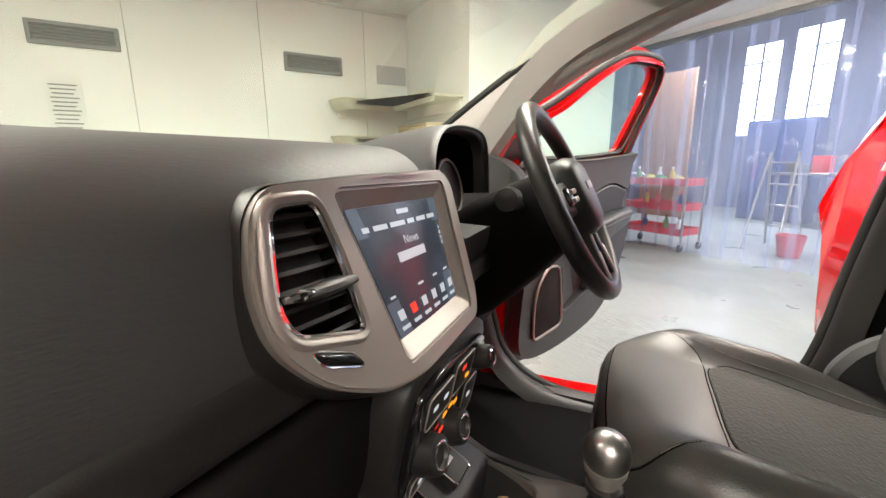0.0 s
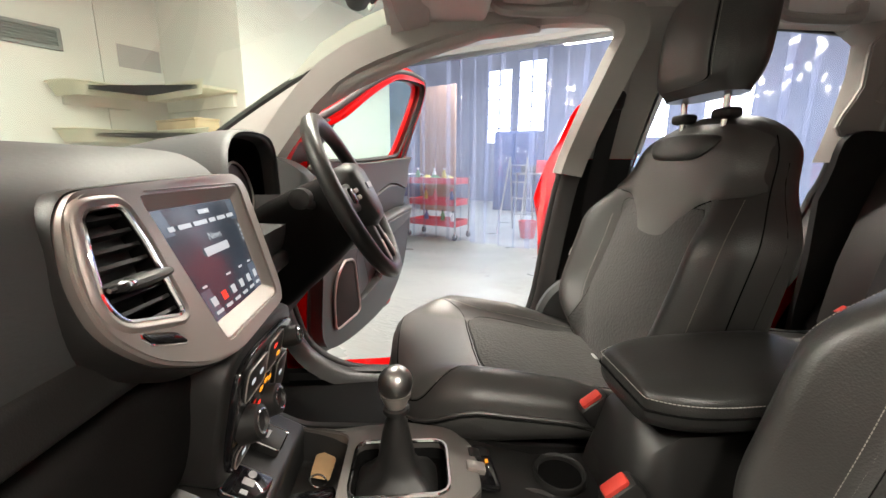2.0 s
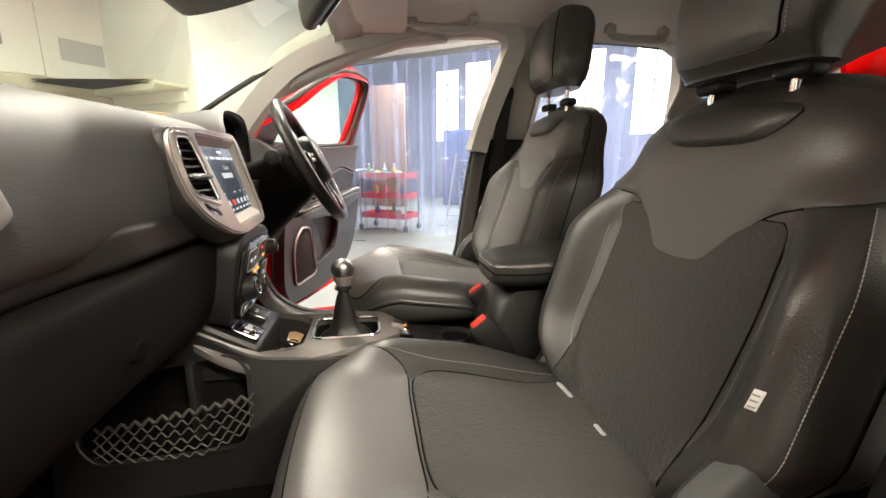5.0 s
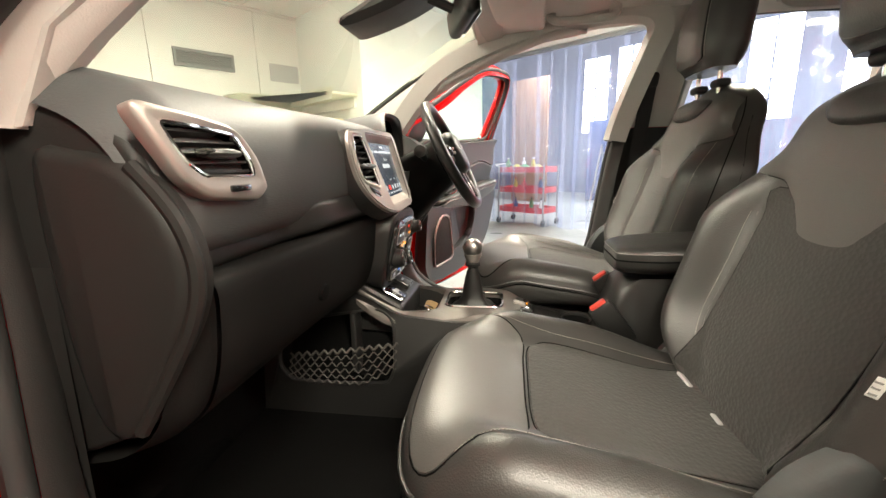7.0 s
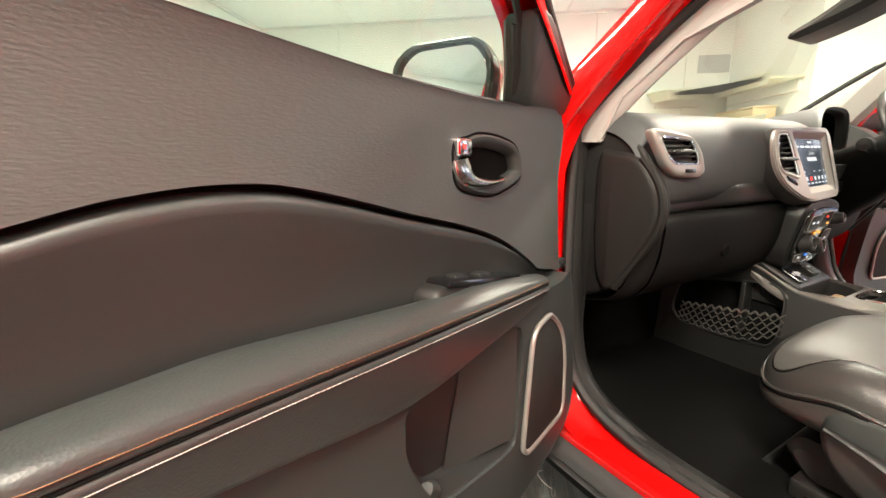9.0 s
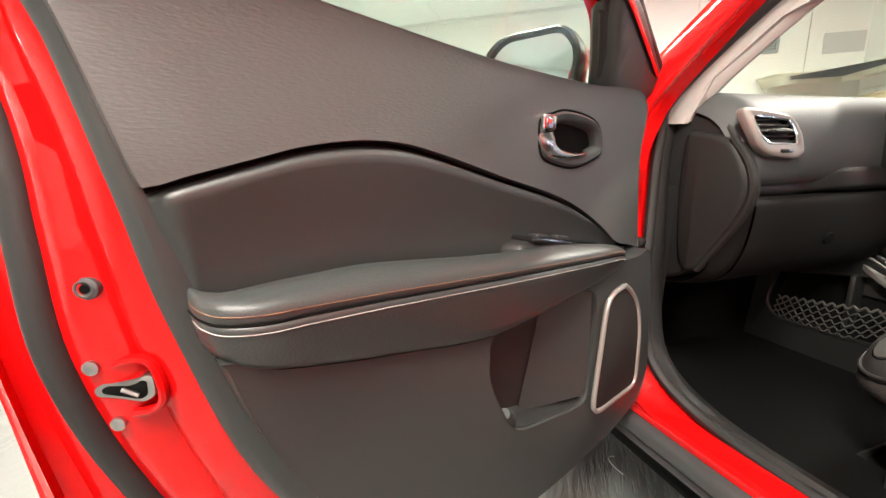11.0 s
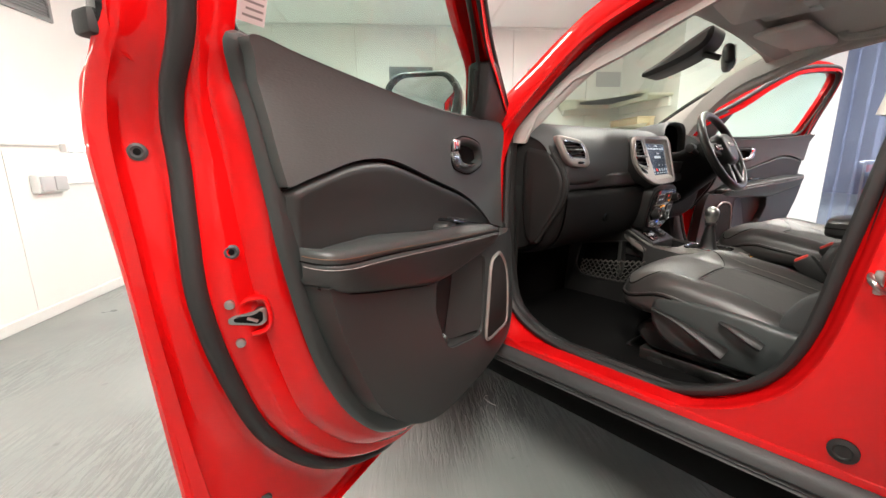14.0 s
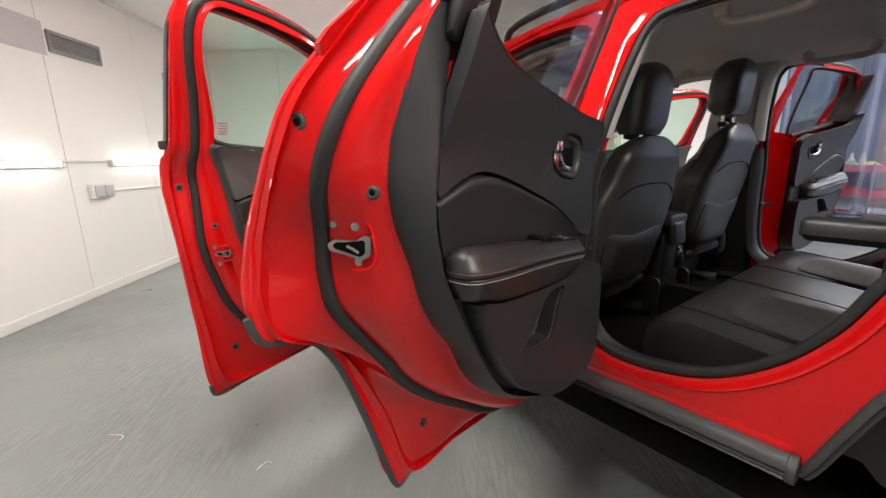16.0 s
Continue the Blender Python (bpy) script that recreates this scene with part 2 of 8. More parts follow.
def curtain_material():
    """Clear bluish PVC, a little milky and very shiny."""
    mat = bpy.data.materials.new("clear_pvc_strip")
    mat.use_nodes = True
    nt = mat.node_tree
    nt.nodes.clear()
    out = nt.nodes.new("ShaderNodeOutputMaterial")
    m1, m2 = nt.nodes.new("ShaderNodeMixShader"), nt.nodes.new("ShaderNodeMixShader")
    tr, df, gl = nt.nodes.new("ShaderNodeBsdfTransparent"), nt.nodes.new("ShaderNodeBsdfTranslucent"), nt.nodes.new("ShaderNodeBsdfGlossy")
    tr.inputs[0].default_value, df.inputs[0].default_value = (0.86, 0.89, 0.98, 1), (0.62, 0.66, 0.85, 1)
    gl.inputs["Roughness"].default_value = 0.06
    co, nz = nt.nodes.new("ShaderNodeTexCoord"), nt.nodes.new("ShaderNodeTexNoise")
    nz.inputs["Scale"].default_value = 3
    nt.links.new(co.outputs["Object"], nz.inputs["Vector"])
    mr = nt.nodes.new("ShaderNodeMapRange")
    mr.inputs["To Min"].default_value, mr.inputs["To Max"].default_value = 0.10, 0.24
    nt.links.new(nz.outputs["Fac"], mr.inputs[0])
    nt.links.new(mr.outputs[0], m1.inputs[0])
    nt.links.new(tr.outputs[0], m1.inputs[1])
    nt.links.new(df.outputs[0], m1.inputs[2])
    fr, pw, mu = nt.nodes.new("ShaderNodeLayerWeight"), nt.nodes.new("ShaderNodeMath"), nt.nodes.new("ShaderNodeMath")
    fr.inputs["Blend"].default_value, pw.operation, mu.operation = 0.5, "POWER", "MULTIPLY_ADD"
    pw.inputs[1].default_value, mu.inputs[1].default_value, mu.inputs[2].default_value = 3.0, 0.8, 0.06
    nt.links.new(fr.outputs["Facing"], pw.inputs[0])
    nt.links.new(pw.outputs[0], mu.inputs[0])
    nt.links.new(mu.outputs[0], m2.inputs[0])
    nt.links.new(m1.outputs[0], m2.inputs[1])
    nt.links.new(gl.outputs[0], m2.inputs[2])
    nt.links.new(m2.outputs[0], out.inputs[0])
    return mat


PVC = curtain_material()


# ---------------------------------------------------------------- geometry helpers
def grid(rows, close_u=False, close_v=False, caps=False):
    """A mesh from rows of points; close_u joins the last row to the first, close_v each row's end to its start."""
    bm = bmesh.new()
    vs = [[bm.verts.new(p) for p in row] for row in rows]
    nu, nv = len(vs), len(vs[0])
    for a in range(nu if close_u else nu - 1):
        for b in range(nv if close_v else nv - 1):
            q = (vs[a][b], vs[(a + 1) % nu][b], vs[(a + 1) % nu][(b + 1) % nv], vs[a][(b + 1) % nv])
            bm.faces.new(q)
    if caps:
        ends = [bm.faces.new(vs[0]), bm.faces.new(vs[-1])]
        if nv > 12:
            bmesh.ops.triangulate(bm, faces=ends, ngon_method="EAR_CLIP")
    bmesh.ops.recalc_face_normals(bm, faces=bm.faces[:])
    return bm


def spline(pts, n=6, closed=True):
    """A smooth line through points of any dimension."""
    out, k = [], len(pts)
    for i in range(k if closed else k - 1):
        p = [pts[(i + j) % k] if closed else pts[min(max(i + j, 0), k - 1)] for j in (-1, 0, 1, 2)]
        for s in range(n):
            t = s / n
            out.append(tuple(0.5 * (2 * b + (c - a) * t + (2 * a - 5 * b + 4 * c - d) * t * t + (3 * b - a - 3 * c + d) * t ** 3) for a, b, c, d in zip(*p)))
    if not closed:
        out.append(tuple(pts[-1]))
    return out


def rounded(pts, r, seg=4):
    """A closed outline with its corners cut round."""
    out, k = [], len(pts)
    for i in range(k):
        p, a, b = Vector(pts[i]), Vector(pts[i - 1]), Vector(pts[(i + 1) % k])
        d1, d2 = a - p, b - p
        s = min(r, 0.45 * d1.length, 0.45 * d2.length)
        p1, p2 = p + d1.normalized() * s, p + d2.normalized() * s
        for j in range(seg + 1):
            t = j / seg
            out.append(tuple((1 - t) ** 2 * p1 + 2 * t * (1 - t) * p + t * t * p2))
    return out


def inset(loop, d):
    """A closed outline moved inwards by d."""
    k = len(loop)
    area = sum(loop[i - 1][0] * loop[i][1] - loop[i][0] * loop[i - 1][1] for i in range(k))
    s = 1 if area > 0 else -1
    out = []
    for i in range(k):
        t = (Vector(loop[(i + 1) % k]) - Vector(loop[i - 1])).normalized()
        out.append((loop[i][0] - s * d * t.y, loop[i][1] + s * d * t.x))
    return out


def stack(loops, close=False):
    """Closed loops of equal count joined one to the next, the first and last capped."""
    return grid(loops, close_u=close, close_v=True, caps=not close)


def bowl(loops):
    """Closed loops joined one to the next, open at the first and closed at the last."""
    bm = grid(loops, close_v=True)
    bm.verts.ensure_lookup_table()
    k = len(loops[0])
    f = bm.faces.new(bm.verts[len(bm.verts) - k:])
    bmesh.ops.triangulate(bm, faces=[f], ngon_method="EAR_CLIP")
    return bm


def prism(loop, lo, hi, bev=0.004, put=lambda a, b, h: (a, h, b)):
    """An outline given thickness from lo to hi, with softened edges; put lays (a, b, height) into space."""
    d = bev if hi > lo else -bev
    levels = [(bev, lo), (0, lo + d), (0, hi - d), (bev * 0.35, hi - d * 0.35), (bev, hi)]
    return stack([[put(a, b, h) for a, b in (inset(loop, i) if i else loop)] for i, h in levels])


def plate(loop, holes, lo, hi, put=lambda a, b, h: (a, h, b), bev=0.0, cuts=()):
    """An outline with holes through it, of thickness lo to hi."""
    bm = bmesh.new()
    for ring in (loop, *holes):
        vs = [bm.verts.new((a, b, 0)) for a, b in ring]
        for i, v in enumerate(vs):
            bm.edges.new((vs[i - 1], v))
    bmesh.ops.triangle_fill(bm, use_beauty=True, edges=bm.edges[:])
    for c in cuts:
        bmesh.ops.bisect_plane(bm, geom=bm.verts[:] + bm.edges[:] + bm.faces[:], plane_co=(0, c, 0), plane_no=(0, 1, 0))
    made = bmesh.ops.extrude_face_region(bm, geom=bm.faces[:])
    for e in made["geom"]:
        if isinstance(e, bmesh.types.BMVert):
            e.co.z = 1
    bmesh.ops.recalc_face_normals(bm, faces=bm.faces[:])
    if bev:
        sharp = [e for e in bm.edges if len(e.link_faces) == 2 and e.calc_face_angle() > 1.2]
        for v in bm.verts:
            v.co.z = lo + (hi - lo) * v.co.z
        bmesh.ops.bevel(bm, geom=sharp, offset=bev, segments=2, affect="EDGES", clamp_overlap=True)
        for v in bm.verts:
            v.co = put(v.co.x, v.co.y, v.co.z)
    else:
        for v in bm.verts:
            v.co = put(v.co.x, v.co.y, lo + (hi - lo) * v.co.z)
    bmesh.ops.recalc_face_normals(bm, faces=bm.faces[:])
    return bm


def tube(path, r, n=8, closed=False, flat=1.0):
    """A round bar along a line of points; r may be one radius or one for each point."""
    ps = [Vector(p) for p in path]
    k, rows, side = len(ps), [], None
    for i, p in enumerate(ps):
        a, b = (ps[i - 1], ps[(i + 1) % k]) if closed else (ps[max(i - 1, 0)], ps[min(i + 1, k - 1)])
        t = (b - a).normalized()
        if side is None:
            side = t.orthogonal().normalized() if abs(t.z) > 0.9 else t.cross(Vector((0, 0, 1))).normalized()
        side = (side - t * side.dot(t)).normalized()
        up = t.cross(side)
        rr = r[i] if isinstance(r, (list, tuple)) else r
        rows.append([p + rr * (math.cos(2 * math.pi * j / n) * side + flat * math.sin(2 * math.pi * j / n) * up) for j in range(n)])
    return grid(rows, close_u=closed, close_v=True, caps=not closed)


def rbox(size, r=0.01, seg=2, m=None):
    """A box with rounded edges, centred on the pose m."""
    bm = bmesh.new()
    bmesh.ops.create_cube(bm, size=1)
    for v in bm.verts:
        v.co = Vector(a * b for a, b in zip(v.co, size))
    if r:
        bmesh.ops.bevel(bm, geom=bm.edges[:], offset=min(r, 0.48 * min(size)), segments=seg, profile=0.5, affect="EDGES")
    if m is not None:
        bm.transform(m if isinstance(m, Matrix) else Matrix.Translation(m))
    return bm


def lathe(profile, n=24, m=None):
    """A turned form from (radius, height) pairs round z."""
    bm = grid([[(r * math.cos(2 * math.pi * j / n), r * math.sin(2 * math.pi * j / n), z) for j in range(n)] for r, z in profile], close_v=True, caps=True)
    if m is not None:
        bm.transform(m)
    return bm


def joined(*bms):
    out = bmesh.new()
    for b in bms:
        me = bpy.data.meshes.new("t")
        b.to_mesh(me)
        b.free()
        out.from_mesh(me)
        bpy.data.meshes.remove(me)
    return out


def leaned(bm, side, k=0.33, z0=1.14):
    """Leans the part above the belt line in towards the car, cutting the faces so that they can bend."""
    for z in (1.14, 1.19, 1.24, 1.30, 1.36, 1.42, 1.48, 1.54):
        bmesh.ops.bisect_plane(bm, geom=bm.verts[:] + bm.edges[:] + bm.faces[:], plane_co=(0, 0, z), plane_no=(0, 0, 1), dist=1e-5)
    for v in bm.verts:
        v.co.y -= side * k * max(0.0, v.co.z - z0)
    return bm


def flipped(bm, side):
    """The same form for the other side of the car."""
    if side < 0:
        return bm
    for v in bm.verts:
        v.co.x = -v.co.x
    bmesh.ops.reverse_faces(bm, faces=bm.faces[:])
    return bm


def smoothstep(a, b, x):
    t = min(max((x - a) / (b - a), 0), 1)
    return t * t * (3 - 2 * t)


def part(name, bm, material, parent=None, label="", sharp=38):
    me = bpy.data.meshes.new(name)
    bm.to_mesh(me)
    bm.free()
    for p in me.polygons:
        p.use_smooth = True
    me.set_sharp_from_angle(angle=radians(sharp))
    me.materials.append(material)
    ob = new(name, me)
    ob.parent = parent
    if label:
        ob["label"] = label
    return ob


def thing(name, label, category, group="", m=None):
    ob = new(name)
    ob.empty_display_size = 0.05
    if m is not None:
        ob.matrix_world = m
    return tagged(ob, label, category, group)


def patch(surface, loop, off=0.003, rings=7, drop=0.004):
    """A pad that lies on surface(a, b) -> (point, normal) inside an outline, with its edge tucked in."""
    ca, cb = sum(p[0] for p in loop) / len(loop), sum(p[1] for p in loop) / len(loop)
    rows = []
    for i in range(rings + 2):
        f = max(min(i / rings, 1), 0.02)
        o = -drop if i > rings else off * (1 - 0.55 * f ** 8)
        row = []
        for a, b in loop:
            p, n = surface(ca + (a - ca) * f, cb + (b - cb) * f)
            row.append(p + n * o)
        rows.append(row)
    bm = grid(rows, close_v=True)
    bm.faces.new([v for v in bm.verts[:len(loop)]])
    bmesh.ops.recalc_face_normals(bm, faces=bm.faces[:])
    return bm


def normal_of(f):
    """Turns a function (a, b) -> point into one that also gives the normal."""
    def g(a, b, e=0.004):
        p = f(a, b)
        n = (f(a + e, b) - f(a - e, b)).cross(f(a, b + e) - f(a, b - e)).normalized()
        return p, n
    return g


# ---------------------------------------------------------------- the room: p runs along the end wall, q towards it
ROOM = Matrix(((0.818, 0.575, 0, 0), (-0.575, 0.818, 0, 0), (0, 0, 1, 0), (0, 0, 0, 1)))
WEST, NORTH, BOX_Q, BOX_P0, BOX_P1, EAST, SOUTH, HIGH = -3.747, 4.15, 2.95, 1.578, 3.4, 4.6, -6.0, 2.64


def structure(name, bm, mat, label, category, parent=None):
    ob = part(name, bm, mat, parent, sharp=30)
    if parent is None:
        ob.matrix_world = ROOM
        tagged(ob, label, category, kind="structure")
    return ob


def slab(p0, p1, q0, q1, z0, z1, r=0.0):
    return rbox((p1 - p0, q1 - q0, z1 - z0), r, 1, ((p0 + p1) / 2, (q0 + q1) / 2, (z0 + z1) / 2))


structure("floor", slab(-4.2, 16, -7, 14, -0.12, 0), FLOOR, "grey painted concrete floor with brushed ridges and scuffs", "floor")
structure("ceiling", slab(-4.1, EAST + 0.1, SOUTH - 0.1, NORTH + 0.1, HIGH, HIGH + 0.12), CEIL, "white panelled ceiling of the booth", "ceiling")
wall_west = structure("wall_west", slab(WEST - 0.12, WEST - 0.012, SOUTH, NORTH + 0.12, 0, HIGH), WALL_JOINT, "white panelled booth wall with vertical joints", "wall")
wall_north = structure("wall_north", slab(WEST, BOX_P0 + 0.05, NORTH + 0.012, NORTH + 0.12, 0, HIGH), WALL_JOINT, "white panelled end wall of the booth", "wall")
structure("wall_box", joined(slab(BOX_P0, BOX_P1, BOX_Q, BOX_Q + 0.1, 0, HIGH), slab(BOX_P0, BOX_P0 + 0.1, BOX_Q + 0.1, NORTH + 0.1, 0, HIGH)), WALL, "white boxed-out corner wall", "wall")
structure("wall_north_east", slab(BOX_P1 - 0.1, EAST, NORTH, NORTH + 0.1, 0, 5.2), WALL, "plain white wall beside the strip curtain", "wall")
structure("wall_south", slab(WEST - 0.12, EAST + 0.1, SOUTH - 0.12, SOUTH, 0, HIGH), WALL, "white booth wall behind the car", "wall")
structure("wall_east_low", slab(EAST, EAST + 0.1, SOUTH, -3.4, 0, HIGH), WALL, "white booth wall beside the curtain opening", "wall")
structure("lintel", slab(EAST - 0.02, EAST + 0.1, -3.4, NORTH, HIGH - 0.06, HIGH + 0.5), WALL, "white lintel over the strip curtain", "lintel")
for i, (q0, q1) in enumerate([(SOUTH, -5.0)] + [(-5.0 + 1.09 * k, -5.0 + 1.09 * (k + 1)) for k in range(8)] + [(3.72, NORTH)]):
    structure("panel", slab(WEST - 0.012, WEST, q0 + 0.003, q1 - 0.003, 0.0, HIGH), WALL, "", "", wall_west)
for p0, p1 in ((WEST, -2.80), (-2.80, -1.83), (-1.83, -0.85), (-0.85, 0.13), (0.13, 1.10), (1.10, BOX_P0)):
    structure("panel", slab(p0 + 0.003, p1 - 0.003, NORTH, NORTH + 0.012, 0.0, HIGH), WALL, "", "", wall_north)
structure("baseboard", slab(WEST, WEST + 0.018, SOUTH, NORTH, 0, 0.075, 0.004), WHITE, "white skirting strip along the booth wall", "skirting")
structure("baseboard_2", slab(WEST + 0.02, BOX_P0, NORTH - 0.018, NORTH, 0, 0.075, 0.004), WHITE, "white skirting strip along the end wall", "skirting")
structure("trim", joined(slab(WEST, BOX_P0, NORTH - 0.02, NORTH, HIGH - 0.03, HIGH, 0.004), slab(WEST, WEST + 0.02, SOUTH, NORTH - 0.02, HIGH - 0.03, HIGH, 0.004)), WHITE, "white cover strip between wall and ceiling", "trim")
for p in (-2.6, -1.4, -0.2, 1.0, 2.2):
    structure("trim_ceiling", slab(p - 0.012, p + 0.012, SOUTH, NORTH - 0.02, HIGH - 0.006, HIGH), WHITE, "white ceiling joint strip", "trim")


def in_room(p, q, z, turn=0):
    return ROOM @ pose(p, q, z, 0, 0, turn)


def wall_grille(m, wide=0.54, high=0.165):
    """A framed grille; x runs along the wall, y into it."""
    g = thing("wall_grille", "grey louvred air grille set in the white wall", "grille", "wall grilles", m)
    o = [(-wide / 2, -high / 2), (wide / 2, -high / 2), (wide / 2, high / 2), (-wide / 2, high / 2)]
    i = [(-wide / 2 + 0.028, -high / 2 + 0.028), (wide / 2 - 0.028, -high / 2 + 0.028), (wide / 2 - 0.028, high / 2 - 0.028), (-wide / 2 + 0.028, high / 2 - 0.028)]
    part("frame", plate(o, [i], -0.022, 0.0, bev=0.003), GREY_VENT, g)
    part("backing", rbox((wide - 0.05, 0.004, high - 0.05), 0, 1, (0, -0.004, 0)), GREY_VENT, g)
    for k in range(5):
        part("slat", rbox((wide - 0.054, 0.014, 0.004), 0.001, 1, pose(0, -0.012, -high / 2 + 0.040 + k * 0.021, 35)), GREY_VENT, g)
    return g


for m in (in_room(WEST, 1.545 + 0.32, 2.105, 90), in_room(WEST, 1.545 + 1.78, 2.06, 90), in_room(-1.16, NORTH, 2.085), in_room(0.59, NORTH, 2.07)):
    wall_grille(m)


def batten(m, long=1.48):
    """A white LED batten; x along the wall, y into it."""
    b = thing("led_batten", "slim white lit LED batten fixed along the wall", "batten light", "wall battens", m)
    part("body", rbox((long, 0.03, 0.05), 0.006, 2, (0, -0.015, 0)), WHITE, b)
    part("tube", rbox((long - 0.05, 0.022, 0.034), 0.008, 2, (0, -0.040, 0)), LAMP_WALL, b, "glowing diffuser")
    for s in (-1, 1):
        part("end_cap", rbox((0.03, 0.05, 0.056), 0.006, 2, (s * (long / 2 + 0.012), -0.025, 0)), WHITE, b)
    return b


for m in [in_room(WEST, 1.545 + 1.20 + d, 1.155, 90) for d in (0, -2.05, -4.1)] + [in_room(p, NORTH, 1.16) for p in (-2.4, -0.5)]:
    batten(m)


def conduit(name, pts, r=0.011):
    ob = part(name, tube([ROOM @ Vector(p) for p in pts], r, 8), WHITE)
    return tagged(ob, "white plastic cable conduit clipped to the wall", "conduit", "conduits")


conduit("conduit", [(WEST + 0.012, SOUTH + 0.4, 1.172), (WEST + 0.012, 1.95, 1.172)])
conduit("conduit", [(WEST + 0.012, 3.52, 1.165), (WEST + 0.012, NORTH - 0.02, 1.165)])
conduit("conduit", [(WEST + 0.012, 1.93, 0.905), (WEST + 0.012, NORTH - 0.1, 0.885)])
box = thing("socket_box", "grey weatherproof double socket box on the wall", "socket box", "", in_room(WEST, 1.545 + 0.26, 0.912, 90))
part("body", rbox((0.24, 0.055, 0.125), 0.01, 2, (0, -0.028, 0)), WHITE, box)
part("lid", rbox((0.105, 0.02, 0.10), 0.008, 2, (-0.056, -0.062, 0)), PAPER, box, "hinged grey lid")
part("lid", rbox((0.105, 0.02, 0.10), 0.008, 2, (0.056, -0.062, 0)), PAPER, box, "hinged grey lid")
board = thing("notice_board", "plain pale grey sheet beside the grille", "notice", "", in_room(WEST, 1.545 - 0.20, 2.115, 90))
part("sheet", rbox((0.46, 0.006, 0.25), 0.002, 1, (0, -0.004, 0)), PAPER, board)
sheet = thing("paper_sheet", "plain grey paper sheet taped to the wall", "paper", "", in_room(1.39, NORTH, 2.04))
part("sheet", rbox((0.33, 0.004, 0.185), 0.001, 1, (0, -0.003, 0)), PAPER, sheet)
notice = thing("wall_notice", "white printed notice with rows of small writing", "notice", "", in_room(-1.28, NORTH, 1.54))
part("sheet", rbox((0.215, 0.004, 0.46), 0.001, 1, (0, -0.003, 0)), PAPER_W, notice)
for k in range(13):
    part("text_line", rbox((0.17 - 0.02 * (k % 3), 0.002, 0.010), 0, 1, (-0.004 * (k % 3), -0.006, 0.19 - 0.031 * k)), INK, notice)


def corner_shelf(z, label):
    s = thing("corner_shelf", label, "shelf", "corner shelves", in_room(0, 0, z))
    out = [(0.77, NORTH), (0.77, NORTH - 0.10), (0.84, NORTH - 0.30), (1.24, NORTH - 0.30), (1.28, NORTH - 0.34), (1.28, 3.02), (BOX_P0, 3.02), (BOX_P0, NORTH)]
    part("board", prism(rounded([(a, b) for a, b in out], 0.02, 2), 0.0, 0.022, 0.003, lambda a, b, h: (a, b, h)), TRAY, s)
    part("bracket", slab(0.80, 1.26, NORTH - 0.03, NORTH, -0.10, -0.002, 0.003), WHITE_BOARD, s)
    part("bracket", slab(BOX_P0 - 0.03, BOX_P0, 3.06, NORTH - 0.04, -0.10, -0.002, 0.003), WHITE_BOARD, s)
    # turned-up rim round the open edges, leaning outwards
    rim = spline([(0.77, NORTH - 0.004), (0.77, NORTH - 0.10), (0.84, NORTH - 0.30), (1.04, NORTH - 0.31), (1.24, NORTH - 0.31), (1.28, NORTH - 0.36), (1.28, NORTH - 0.70), (1.28, 3.02)], 4, False)
    cx, cy = 1.45, NORTH - 0.10
    def out_by(p, d):
        v = Vector((p[0] - cx, p[1] - cy)).normalized()
        return p[0] + v.x * d, p[1] + v.y * d
    part("rim", grid([[(*out_by(p, d), h) for p in rim] for d, h in ((0.0, -0.045), (0.020, 0.0), (0.042, 0.045), (0.060, 0.052), (0.060, 0.060), (0.036, 0.054), (0.010, 0.010), (-0.012, 0.0))]), TRAY, s)
    return s


corner_shelf(1.69, "white faced corner shelf, almost empty")
corner_shelf(1.345, "white faced corner shelf with a wooden box on it")
crate = thing("wooden_box", "long low pale wooden box on the lower shelf", "box", "", in_room(1.42, 3.55, 1.367))
part("body", rbox((0.2, 0.62, 0.11), 0.006, 2, (0, 0, 0.055)), CARDBOARD, crate)
part("lid", rbox((0.21, 0.63, 0.018), 0.004, 2, (0, 0, 0.121)), CARDBOARD, crate)
cloth = thing("dark_cloth", "crumpled dark cloth lying on the upper shelf", "cloth", "", in_room(1.40, 3.83, 1.712))
part("fold", grid([[(0.14 * math.cos(a) * f, 0.09 * math.sin(a) * f, 0.045 * (1 - f * f) + 0.008 * math.sin(5 * a + 9 * f)) for a in [k * math.pi / 10 for k in range(20)]] for f in (0.03, 0.3, 0.6, 0.85, 1.0)], close_v=True), BLACK, cloth)

for x, y, turn, r in ((-1.566, 0.29, 20, 0.020), (-2.03, 0.87, -50, 0.026), (-0.53, 0.78, 80, 0.030)):
    scrap = thing("paper_scrap", "thin curled white scrap lying on the grey floor", "scrap", "floor scraps", pose(x, y, 0.0, 0, 0, turn))
    part("curl", tube([(r * math.cos(a) * (1 + 0.5 * a), r * math.sin(a), 0.0022 + 0.001 * a) for a in [0.25 * k for k in range(11)]], [0.0012 + 0.0008 * math.sin(0.3 * k) for k in range(11)], 6), PAPER_W, scrap)

